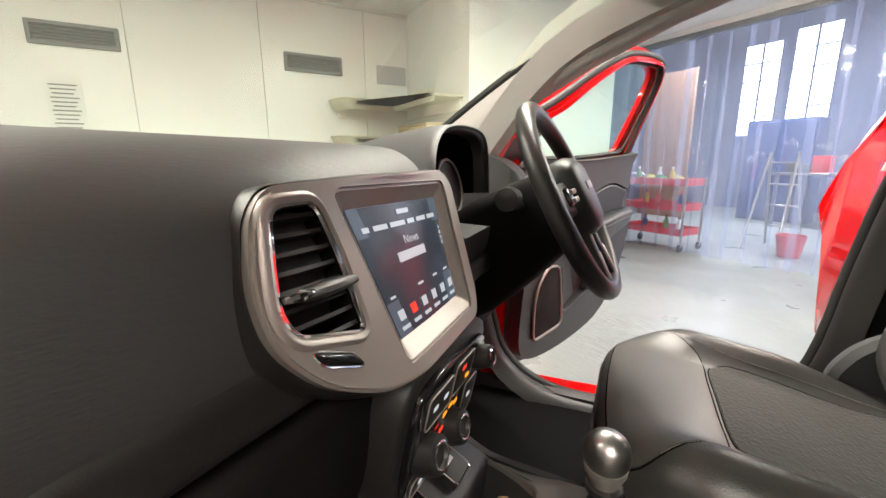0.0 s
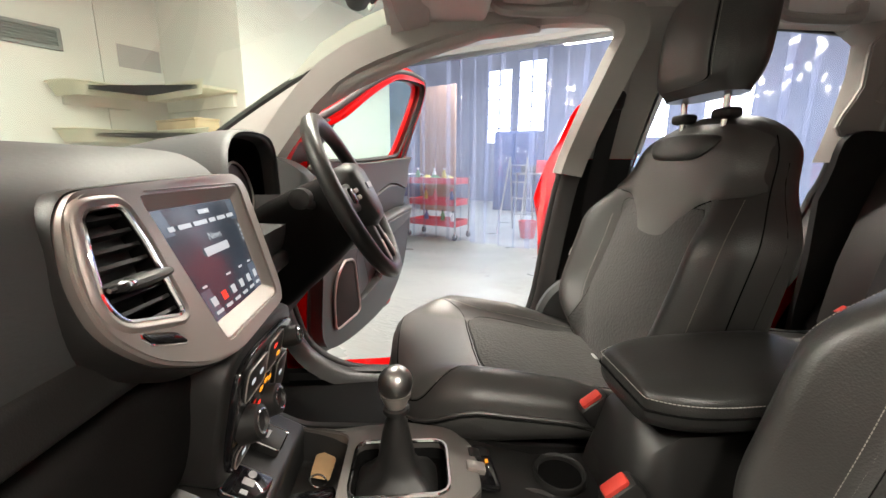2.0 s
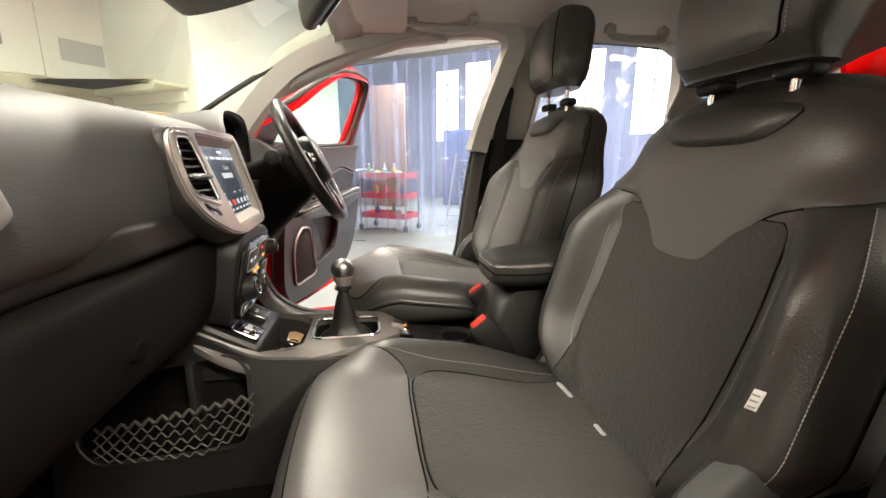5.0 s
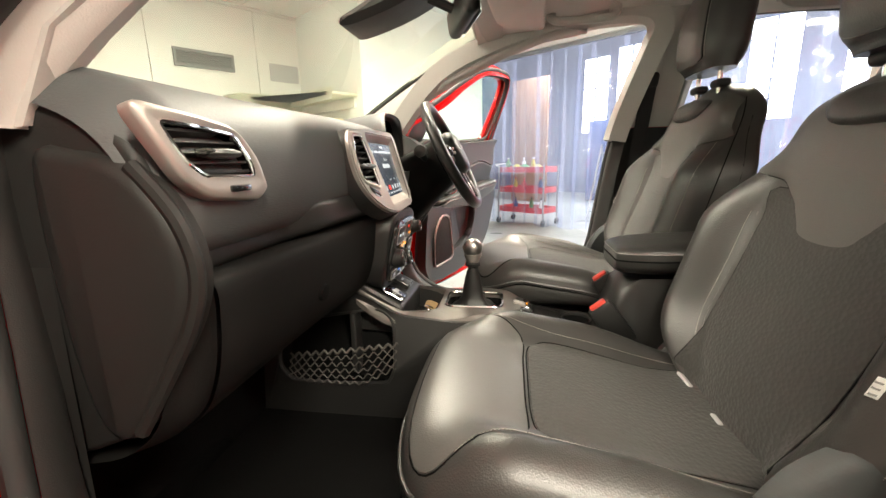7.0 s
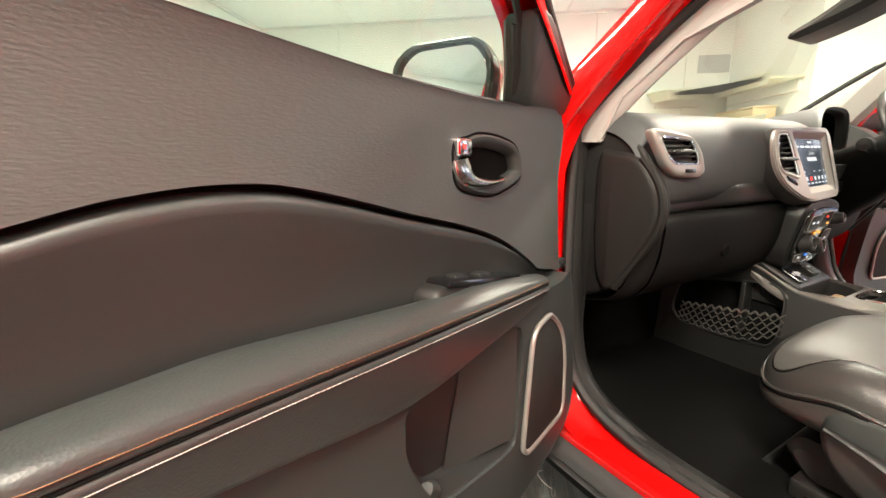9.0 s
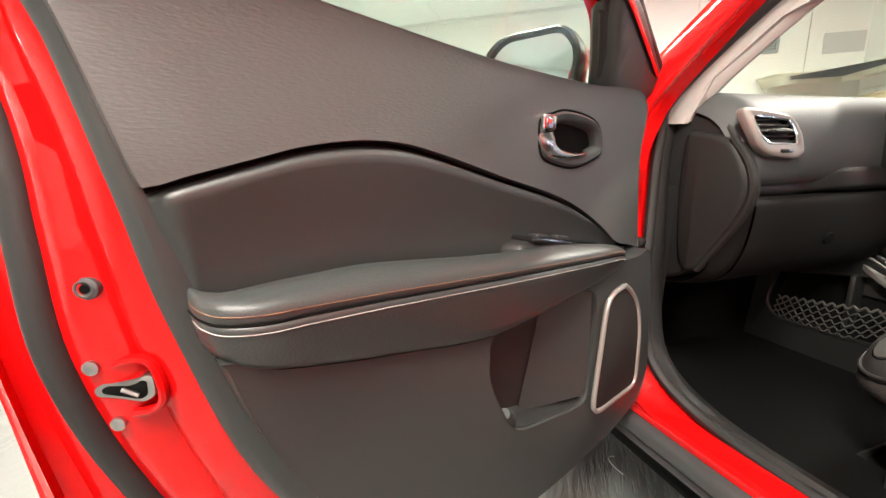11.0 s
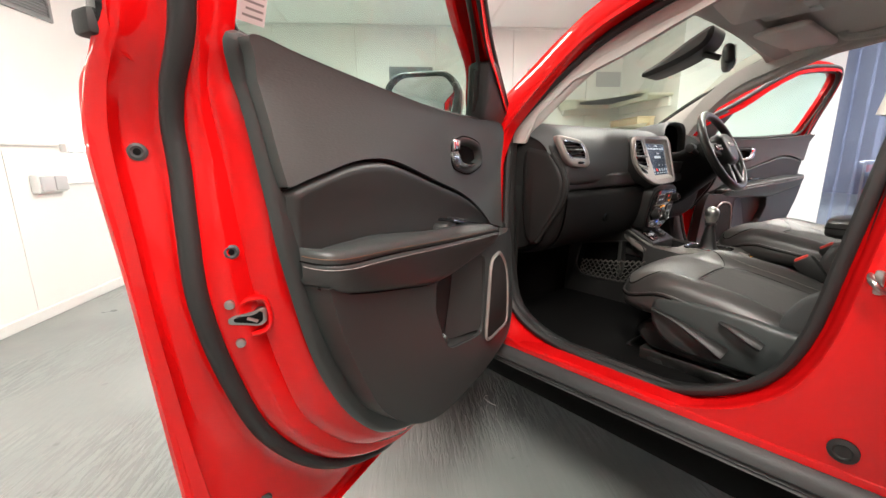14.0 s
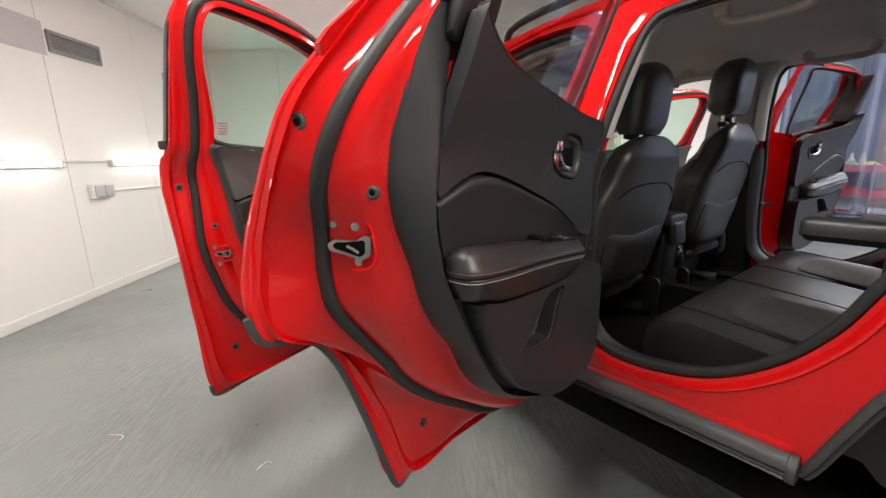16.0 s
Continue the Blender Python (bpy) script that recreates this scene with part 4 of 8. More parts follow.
REAR = dict(
    outer=[(-0.005, 1.20), (0.0, 0.9), (0.0, 0.62), (0.04, 0.50), (0.15, 0.462), (0.35, 0.465), (0.498, 0.478), (0.60, 0.482), (0.638, 0.468), (0.655, 0.475), (0.672, 0.525), (0.690, 0.58), (0.715, 0.66), (0.745, 0.745), (0.775, 0.810), (0.809, 0.852), (0.853, 0.869), (0.881, 0.877), (0.894, 0.888), (0.903, 0.92), (0.904, 0.95), (0.896, 1.0), (0.890, 1.04), (0.878, 1.10), (0.867, 1.16), (0.847, 1.22), (0.804, 1.28), (0.740, 1.36), (0.700, 1.412), (0.684, 1.434), (0.676, 1.430), (0.680, 1.39), (0.688, 1.345), (0.675, 1.305), (0.64, 1.285), (0.58, 1.268), (0.48, 1.25), (0.3, 1.228)],
    trim=[(0.130, 1.195), (0.132, 1.03), (0.125, 0.85), (0.120, 0.68), (0.15, 0.605), (0.25, 0.594), (0.345, 0.608), (0.43, 0.643), (0.515, 0.69), (0.56, 0.735), (0.60, 0.79), (0.638, 0.855), (0.670, 0.912), (0.698, 0.972), (0.712, 1.04), (0.709, 1.10), (0.700, 1.155), (0.690, 1.215), (0.679, 1.27), (0.672, 1.318), (0.659, 1.303), (0.606, 1.273), (0.547, 1.258), (0.422, 1.238), (0.28, 1.216)],
    crease=[(0.705, 1.330, -0.100, 0.678, 1.330), (0.733, 1.28, -0.090, 0.682, 1.27), (0.751, 1.22, -0.078, 0.693, 1.215), (0.764, 1.16, -0.064, 0.703, 1.155), (0.767, 1.10, -0.060, 0.712, 1.10), (0.752, 1.04, -0.052, 0.715, 1.04), (0.725, 0.98, -0.048, 0.700, 0.97), (0.702, 0.92, -0.045, 0.672, 0.91), (0.662, 0.86, -0.035, 0.640, 0.85), (0.612, 0.80, -0.028, 0.600, 0.785), (0.579, 0.74, -0.028, 0.560, 0.730), (0.528, 0.68, -0.028, 0.515, 0.685), (0.444, 0.62, -0.028, 0.430, 0.638), (0.357, 0.58, -0.030, 0.345, 0.604), (0.25, 0.565, -0.035, 0.250, 0.590), (0.15, 0.585, -0.040, 0.155, 0.600)],
    seam=[(0.722, 1.081), (0.708, 1.082), (0.677, 1.093), (0.636, 1.107), (0.595, 1.111), (0.541, 1.101), (0.441, 1.069), (0.342, 1.033), (0.251, 0.985), (0.209, 0.956), (0.14, 0.94)], mid_end=0.88,
    arm_back=[(0.690, 0.985), (0.675, 0.996), (0.65, 1.0), (0.561, 0.990), (0.45, 0.977), (0.336, 0.963), (0.26, 0.948), (0.225, 0.93)],
    arm_edge=[(0.690, 0.968, -0.090), (0.689, 0.967, -0.115), (0.680, 0.966, -0.133), (0.655, 0.964, -0.142), (0.593, 0.958, -0.143), (0.476, 0.950, -0.143), (0.36, 0.939, -0.143), (0.282, 0.930, -0.140), (0.245, 0.922, -0.120), (0.235, 0.916, -0.092)],
    arm_lip=[(0.672, 0.925, -0.090), (0.670, 0.923, -0.115), (0.660, 0.922, -0.128), (0.64, 0.919, -0.132), (0.583, 0.903, -0.132), (0.485, 0.892, -0.132), (0.38, 0.885, -0.131), (0.29, 0.885, -0.126), (0.25, 0.888, -0.112), (0.238, 0.892, -0.092)],
    upper=[(0.13, 1.195), (0.132, 1.10), (0.133, 0.955), (0.209, 0.958), (0.251, 0.987), (0.342, 1.035), (0.441, 1.071), (0.541, 1.103), (0.595, 1.113), (0.636, 1.109), (0.677, 1.095), (0.709, 1.084), (0.705, 1.13), (0.698, 1.186), (0.685, 1.247), (0.674, 1.318), (0.661, 1.305), (0.606, 1.275), (0.547, 1.260), (0.422, 1.240), (0.28, 1.218)],
    lower=[(0.13, 0.86), (0.125, 0.69), (0.155, 0.62), (0.24, 0.605), (0.36, 0.622), (0.45, 0.665), (0.53, 0.72), (0.585, 0.79), (0.62, 0.85), (0.642, 0.908), (0.585, 0.898), (0.485, 0.888), (0.38, 0.881), (0.28, 0.878), (0.2, 0.872)],
    pocket=[(0.425, 0.866), (0.47, 0.827), (0.510, 0.790), (0.489, 0.776), (0.44, 0.768), (0.409, 0.765), (0.392, 0.778), (0.370, 0.825), (0.350, 0.868)],
    speaker=None,
    window=[(0.15, 1.212), (0.42, 1.256), (0.547, 1.276), (0.606, 1.294), (0.625, 1.335), (0.610, 1.385), (0.555, 1.47), (0.47, 1.515), (0.10, 1.515), (0.08, 1.46)],
    frame=[(0.0, 1.18), (0.3, 1.20), (0.60, 1.25), (0.81, 1.265), (0.742, 1.355), (0.664, 1.46), (0.58, 1.54), (0.48, 1.567), (0.06, 1.565), (0.02, 1.50)],
    edge=[(0.06, 1.565, 0.09, 1.54, 0.10, 1.515), (0.30, 1.570, 0.30, 1.545, 0.30, 1.518), (0.48, 1.565, 0.48, 1.540, 0.48, 1.516), (0.585, 1.535, 0.560, 1.515, 0.540, 1.500), (0.660, 1.465, 0.615, 1.45, 0.585, 1.445), (0.735, 1.365, 0.678, 1.365, 0.652, 1.375), (0.770, 1.325, 0.712, 1.325, 0.700, 1.333), (0.804, 1.28, 0.748, 1.28, 0.733, 1.28), (0.847, 1.22, 0.794, 1.22, 0.751, 1.22), (0.867, 1.16, 0.822, 1.16, 0.764, 1.16), (0.878, 1.10, 0.828, 1.10, 0.767, 1.10), (0.890, 1.04, 0.811, 1.04, 0.752, 1.04), (0.896, 1.0, 0.806, 0.985, 0.728, 0.985), (0.904, 0.945, 0.797, 0.92, 0.702, 0.92), (0.893, 0.888, 0.757, 0.86, 0.662, 0.86), (0.845, 0.868, 0.712, 0.80, 0.615, 0.80), (0.800, 0.848, 0.672, 0.742, 0.579, 0.742), (0.760, 0.78, 0.603, 0.68, 0.528, 0.68), (0.715, 0.66, 0.518, 0.62, 0.444, 0.62), (0.655, 0.478, 0.438, 0.56, 0.357, 0.58), (0.498, 0.478, 0.35, 0.510, 0.27, 0.545), (0.30, 0.463, 0.24, 0.49, 0.20, 0.55), (0.06, 0.49, 0.10, 0.53, 0.14, 0.59)],
    hinge=[(-0.005, 1.20, 0.125, 1.20), (0.0, 0.9, 0.125, 0.85), (0.0, 0.62, 0.12, 0.68), (0.04, 0.50, 0.15, 0.60)],
    handle=[(0.358, 1.138), (0.350, 1.160), (0.312, 1.178), (0.250, 1.172), (0.226, 1.150), (0.224, 1.118), (0.250, 1.088), (0.306, 1.092), (0.345, 1.108)],
    bolts=[(0.841, 1.184, 0.022, 0.010), (0.787, 1.093, -0.051, 0.0075), (0.598, 0.597, 0.063, 0.009)], latch=(0.797, 1.016), screws=[(0.807, 1.050), (0.795, 1.047), (0.789, 0.996)], sail=None)
# how far out the rear door's edge, seal and trim lie at each height
REAR_OUT = ((0.48, 0.092), (0.90, 0.098), (0.98, 0.110), (1.04, 0.100), (1.10, 0.082), (1.16, 0.058), (1.22, 0.036), (1.57, -0.086))
REAR_SEAL = ((0.50, 0.052), (0.62, 0.024), (0.74, 0.032), (0.86, 0.042), (0.98, 0.048), (1.04, 0.038), (1.10, 0.010), (1.16, -0.012), (1.22, -0.028), (1.28, -0.042), (1.36, -0.066), (1.57, -0.138))
REAR_IN = ((0.55, -0.032), (0.80, -0.028), (0.92, -0.045), (1.04, -0.052), (1.16, -0.064), (1.22, -0.078), (1.28, -0.090), (1.36, -0.106), (1.57, -0.172))


def at_height(z, line):
    return float(np.interp(z, [p[0] for p in line], [p[1] for p in line]))


def car_door(label, side, hx, hy, angle, d, front):
    door = new("door")
    door.parent, door.matrix_local, door["label"] = car, door_pose(hx, hy, side, angle), label

    def put(u, z, w):
        return (u, side * w, z)

    def bar(pts, r, n=8, closed=False, flat=1.0):
        return tube([put(u, z, w) for u, z, w in pts], r, n, closed, flat)
    deep = 0.0 if front else -0.03
    skin_m, grain_m = (TRIM_SMOOTH, TRIM) if front else (REAR_TRIM, REAR_TRIM)
    tilt = (lambda z: 0.0) if front else (lambda z: at_height(z, REAR_OUT) - 0.084 - lean(z))
    # painted shell: an outer skin, and a pressed inner edge from the lip over the seal's seat to the trim
    o, t = spline(d["outer"], 5), spline(d["trim"], 5)
    cu_, cz_ = sum(p[0] for p in o) / len(o), sum(p[1] for p in o) / len(o)
    part("door_skin", leaned(stack([[put(cu_ + (u - cu_) * f, cz_ + (z - cz_) * f, w + tilt(z)) for u, z in o] for f, w in ((0.985, 0.072), (0.998, 0.076), (1.0, 0.082), (0.995, 0.088), (0.96, 0.102), (0.88, 0.114), (0.70, 0.122))]), side), RED, door, "glossy red painted outer door skin")
    belt = 1.13 if front else 1.54
    low_prof = [(0, 0.00, 0.084), (0, 0.03, 0.077), (0, 0.09, 0.071), (0, 0.18, 0.058), (0, 0.24, 0.070), (0, 0.46, 0.072), (0, 0.62, 0.063), (0, 0.80, 0.060), (0, 0.90, 0.052), (0, 1.0, 0.030), (1, 0.12, 0.018), (1, 0.20, 0.004), (1, 0.32, -0.004 + deep * 0.3), (1, 0.56, -0.006 + deep * 0.4), (1, 0.62, -0.016 + deep * 0.6), (1, 0.84, -0.028 + deep), (1, 1.0, -0.034 + deep), (1, 1.08, -0.040 + deep)]
    high_w = [0.050, 0.044, 0.036, 0.030, 0.028, 0.026, 0.022, 0.018, 0.012, -0.004, -0.010, -0.014, -0.017, -0.019, -0.022, -0.025, -0.027, -0.027]
    press = []
    for a, b, s0, s1, t0, t1 in spline(d["edge"], 6, False):
        row = []
        if front:
            for (zone, f, w), hw in zip(low_prof, high_w):
                u, z = (a + (s0 - a) * f, b + (s1 - b) * f) if zone == 0 else (s0 + (t0 - s0) * f, s1 + (t1 - s1) * f)
                k = smoothstep(belt - 0.05, belt + 0.06, z)
                row.append((u, z, w * (1 - k) + hw * k + lean(z)))
        else:
            wo, ws, wt = at_height(b, REAR_OUT), at_height(s1, REAR_SEAL), at_height(t1, REAR_IN)
            for f, g, dw in ((0, 0, 0.002), (0.03, 0.0, -0.004), (0.08, 0.06, -0.006), (0.16, 0.20, -0.012), (0.22, 0.26, 0.002), (0.45, 0.50, 0.002), (0.66, 0.70, 0.004), (0.78, 0.80, 0.002), (0.90, 0.92, 0.0), (1, 1, 0.0)):
                row.append((a + (s0 - a) * f, b + (s1 - b) * f, wo + (ws - wo) * g + dw))
            for f, g in ((0.06, 0.14), (0.12, 0.30), (0.20, 0.46), (0.30, 0.62), (0.42, 0.74), (0.55, 0.82), (0.69, 0.88), (0.84, 0.94), (1.0, 1.0), (1.06, 1.10)):
                row.append((s0 + (t0 - s0) * f, s1 + (t1 - s1) * f, ws + (wt - ws) * g))
        press.append(row)
    part("pressed_edge", grid([[put(*p) for p in row] for row in press]), RED, door, "glossy red pressed inner door edge", 42)

    def w_at(u, z):
        return min((q for row in press for q in row), key=lambda q: (q[0] - u) ** 2 + (q[1] - z) ** 2)[2]
    part("hinge_face", grid([[put(a, b, 0.078), put(0.5 * (a + t0), 0.5 * (b + t1), 0.03), put(t0, t1, -0.034 + deep)] for a, b, t0, t1 in spline(d["hinge"], 5, False)]), RED, door)
    low = [p for p in d["outer"] if p[1] < 0.60 or (not front and p[0] > 0.69 and p[1] < 0.93)]
    part("edge_trim", bar([(u, z, 0.080 + tilt(z)) for u, z in spline(low, 4, False)], 0.008, 6), CLAD, door, "black plastic lower edge")
    part("door_seal", bar([(row[9][0], row[9][1], row[9][2] - 0.002) for row in press], 0.0125, 10), RUBBER, door, "fat black rubber door seal")
    # window frame, glass and seals
    fo, wi = spline(d["frame"], 5), spline(d["window"], 6)
    part("window_frame", leaned(plate(fo, [inset([(u - 0.040 * smoothstep(0.34, 0.20, u), z) for u, z in wi], -0.004) if front else inset(wi, -0.024)], 0.034 if front else 0.068, 0.056 if front else 0.080, lambda u, z, w: put(u, z, w + tilt(z))), side), RED, door)
    glass = part("window", leaned(prism(wi, 0.010, 0.014, 0.0005, put), side), GLASS if front else GLASS_DARK, door, "green tinted window glass" if front else "dark tinted window glass")
    glass.visible_shadow = False
    part("window_seal", bar([(u, z, 0.002 + lean(z)) for u, z in wi], 0.006, 6, True), RUBBER, door)
    part("belt_seal", bar([(u, z - 0.004, -0.012) for u, z in d["window"][:6]] if front else [(u, z - 0.006, -0.015 + lean(z)) for u, z in d["window"][:3]], 0.010, 6), RUBBER, door)
    if front:
        part("pillar_applique", leaned(prism(spline([(0.955, 1.178), (0.99, 1.178), (1.0, 1.19), (1.001, 1.24), (1.003, 1.38), (1.001, 1.47), (0.985, 1.515), (0.968, 1.50), (0.972, 1.40), (0.955, 1.25)], 3), 0.040, 0.064, 0.004, put), side), GLOSS, door, "glossy black window pillar strip")
        part("strip_cap", rbox((0.020, 0.030, 0.024), 0.005, 2, put(0.997, 1.186, 0.045)), RUBBER, door)
    if front and side < 0:
        st = part("sticker", leaned(grid([[put(u, z, 0.0085) for u in (0.846, 0.884)] for z in (1.212, 1.23, 1.252)]), side), PAPER_W, door, "small white printed window sticker")
        for k in range(5):
            part("text_line", leaned(grid([[put(u, z, 0.0080) for u in (0.850, 0.878 - 0.004 * (k % 2))] for z in (1.2175 + 0.007 * k, 1.2200 + 0.007 * k)]), side), INK, st)
    # trim panel
    base_w = -0.050 if front else -0.085
    panel = part("trim_panel", leaned(prism(t, -0.030 + deep, base_w, 0.010, put), side), skin_m, door, "dark moulded door trim")
    ho = spline(d["handle"], 5)
    up = part("upper_trim", leaned(plate(spline(d["upper"], 5), [ho], base_w + 0.005, base_w - (0.016 if front else 0.012), put, bev=0.006 if front else 0.003), side), grain_m, door, "grained upper door trim")
    if not front:
        part("end_trim", grid([[put(a + (c - a) * f, b + (e - b) * f, w + (-0.0985 - w) * g) for f, g in ((0.0, -0.08), (0.02, 0.18), (0.10, 0.36), (0.30, 0.55), (0.60, 0.78), (0.88, 0.96), (0.97, 1.0), (1.04, 0.96))] for a, b, w, c, e in spline(d["crease"], 4, False)]), skin_m, door, "black moulded end of the door trim", 45)
    seam = spline(d["seam"], 5, False)
    part("trim_seam", bar([(u, z - 0.001, base_w - 0.001) for u, z in seam], 0.0022, 6), DARK, door)
    # middle panel: rolls out under the seam and falls back towards the armrest
    steps = 40
    def along(line, f):
        x = f * (len(line) - 1)
        i = min(int(x), len(line) - 2)
        return tuple(p + (q - p) * (x - i) for p, q in zip(line[i], line[i + 1]))
    back = spline(d["arm_back"], 6, False)
    edge = spline(d["arm_edge"], 6, False)
    lip = spline(d["arm_lip"], 6, False)
    deepest, proud = base_w - 0.003, base_w - 0.016
    rows = []
    for k in range(steps + 1):
        f = k / steps
        (u0, z0), (u1, z1) = along(seam, f * d["mid_end"]), along(back, f)
        roll = 0.012 * (1 - smoothstep(0.0, 0.05, f))
        row = []
        for g, w in ((0.0, base_w + 0.004), (0.012, proud + 0.007), (0.035, proud + 0.001), (0.075, proud - 0.001), (0.14, proud + 0.0005), (0.26, proud * 0.75 + deepest * 0.25), (0.42, proud * 0.45 + deepest * 0.55), (0.62, proud * 0.2 + deepest * 0.8), (0.82, deepest), (1.0, deepest), (1.06, deepest + 0.002)):
            row.append(put(u0 + (u1 - u0) * g, z0 - 0.003 + (z1 - z0) * g, min(w + roll, base_w + 0.004)))
        rows.append(row)
    part("middle_trim", grid(rows), skin_m, door, "smooth moulded middle panel", 60)
    # lower panel with the pocket and speaker openings
    lo = spline(d["lower"], 5)
    po = spline(d["pocket"], 5)
    part("lower_trim", plate(lo, [po] + ([spline(d["speaker"], 5)] if d["speaker"] else []), base_w + 0.006, base_w - 0.042, put, bev=0.010), skin_m, door, "smooth lower door trim")
    pocket = part("door_pocket", bowl([[put(u, z, w) for u, z in lp] for lp, w in ((inset(po, -0.003), base_w - 0.040), (inset(po, 0.002), base_w - 0.036), (inset(po, 0.006), base_w - 0.008), (inset(po, 0.014), base_w - 0.002))]), BLACK, door, "deep black door pocket")
    if front:
        part("pocket_wall", grid([[put(0.289 + (0.095 + 0.30 * (0.83 - z)) * g, z + 0.022 * g * (0.83 - z) / 0.2, base_w - 0.038 + 0.034 * g ** 0.8) for g in [k / 6 for k in range(7)]] for z in (0.620, 0.66, 0.70, 0.74, 0.78, 0.83)]), skin_m, pocket, "pale slanting pocket wall")
        part("bottle_rest", tube([put(0.515, 0.690, base_w - 0.034), put(0.502, 0.676, base_w - 0.030), put(0.488, 0.660, base_w - 0.022)], [0.008, 0.012, 0.010], 10), skin_m, pocket)
    # armrest: a puffed pad, a stitched seam, and a band under it
    rows_p, rows_b, ends = [], [], 44
    for k in range(ends + 1):
        f = k / ends
        (ub, zb), (ue, ze, we), (ul, zl, wl) = along(back, f), along(edge, f), along(lip, f)
        top = max(zb, ze + 0.010) + 0.004
        span = we - deepest
        rows_p.append([put(ub + (ue - ub) * g, z, deepest + span * q) for g, q, z in ((0, -0.05, zb - 0.006), (0.0, 0.03, zb - 0.002), (0.06, 0.12, zb + 0.002), (0.22, 0.30, 0.4 * zb + 0.6 * top), (0.5, 0.55, top), (0.75, 0.76, 0.6 * top + 0.4 * (ze + 0.012)), (0.92, 0.91, ze + 0.0115), (0.98, 0.975, ze + 0.0075), (1.0, 1.0, ze + 0.002), (1.0, 0.995, ze - 0.001), (1.0, 0.96, ze - 0.0035))])
        rows_b.append([put(ue + (ul - ue) * g, z, w) for g, z, w in ((0.0, ze - 0.003, we + 0.004), (0.02, ze - 0.0050, we - 0.0002), (0.06, ze - 0.0085, we - 0.0015), (0.15, 0.86 * (ze - 0.0085) + 0.14 * zl, 0.9 * we + 0.1 * wl - 0.0015), (0.45, 0.55 * (ze - 0.0085) + 0.45 * zl, 0.55 * we + 0.45 * wl - 0.001), (0.8, 0.2 * (ze - 0.0085) + 0.8 * zl, 0.2 * we + 0.8 * wl), (0.96, zl + 0.003, wl + 0.001), (1.0, zl, wl + 0.005), (1.0, zl - 0.001, base_w - 0.002))])
    ar = part("armrest", grid(rows_p), ARM if front else LEATHER_DARK, door, "padded black leather armrest with stitching", 70)
    part("armrest_band", grid(rows_b), ARM if front else LEATHER_DARK, ar, "smooth leather band under the stitched seam", 70)
    part("band_seam", bar([(u, z - 0.0015, w + 0.010) for u, z, w in lip[8:int(len(lip) * 0.62)]], 0.0022, 5), DARK, ar)
    part("seam", bar([(u, z - 0.0035, w + 0.0012) for u, z, w in edge], 0.0013, 5), DARK, ar)
    for mt, dz, dw, rad, nm in ((STITCH_O, 0.0035, -0.0002, 0.00045, "orange_stitching"), (STITCH_W, -0.0100, -0.0016, 0.00042, "white_stitching")):
        line = spline([(u, z + dz, w + dw) for u, z, w in edge[1:-1]], 5, False)
        part(nm, joined(*[bar([line[i], tuple(0.82 * p + 0.18 * q for p, q in zip(line[i + 1], line[i]))], rad, 4) for i in range(len(line) - 1)]), mt, ar)
    out = base_w - (0.064 if front else 0.058)
    if front:
        pod = rounded([(0.190, 0.868), (0.330, 0.902), (0.470, 0.930), (0.490, 0.925), (0.496, 0.895), (0.30, 0.862)], 0.012, 3)
        part("switch_pod", prism(pod, base_w + 0.002, out + 0.026, 0.007, put), BLACK, door, "black switch housing on the armrest")
    sw = part("switch_panel", rbox((0.19 if front else 0.15, 0.040, 0.010), 0.0045, 2, pose(*put(*(0.375, 0.913) if front else (0.37, 0.972), out + (0.044 if front else 0.034)), 0, -11 if front else -9, 0)), GLOSS, door, "glossy black window switch panel")
    for i in range(2 if front else 1):
        part("switch", rbox((0.03, 0.018, 0.008), 0.003, 2, pose(*put(*(0.37 + 0.055 * i, 0.918 + 0.010 * i) if front else (0.36, 0.976), out + (0.044 if front else 0.034)), 0, -10, 0)), BLACK, sw)
    # inner handle: a bezel round a recess, a lock tab and a pull lever
    hw = base_w - (0.016 if front else 0.012)
    part("handle_gap", tube([put(u, z, hw - 0.0004) for u, z in inset(ho, -0.0015)], 0.0020, 5, True), DARK, door)
    bez = part("handle_bezel", grid([[put(u, z, w) for u, z in lp] for lp, w in ((inset(ho, -0.001), hw + 0.004), (inset(ho, 0.000), hw - 0.002), (inset(ho, 0.003), hw - 0.0045), (inset(ho, 0.008), hw - 0.004), (inset(ho, 0.012), hw - 0.001), (inset(ho, 0.014), hw + 0.004), (inset(ho, 0.016), base_w - 0.003))], close_v=True), TRIM_SMOOTH, door, "smooth moulded handle bezel")
    hu, hz = sum(p[0] for p in d["handle"]) / len(d["handle"]), sum(p[1] for p in d["handle"]) / len(d["handle"])
    # shallow cup; its depth of shade comes from the near-black colour
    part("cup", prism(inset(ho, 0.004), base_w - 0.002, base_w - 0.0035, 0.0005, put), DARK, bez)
    hs_ = 1.0 if front else 0.82
    lev = spline([(hu + 0.062 * hs_, hz + 0.006, hw - 0.002, 0.034), (hu + 0.060 * hs_, hz - 0.006, hw - 0.005, 0.034), (hu + 0.052 * hs_, hz - 0.016, hw - 0.006, 0.026), (hu + 0.034 * hs_, hz - 0.023, hw - 0.006, 0.017), (hu + 0.006, hz - 0.026, hw - 0.006, 0.012), (hu - 0.024 * hs_, hz - 0.026, hw - 0.003, 0.009), (hu - 0.048 * hs_, hz - 0.022, hw + 0.001, 0.006)], 5, False)
    rows = []
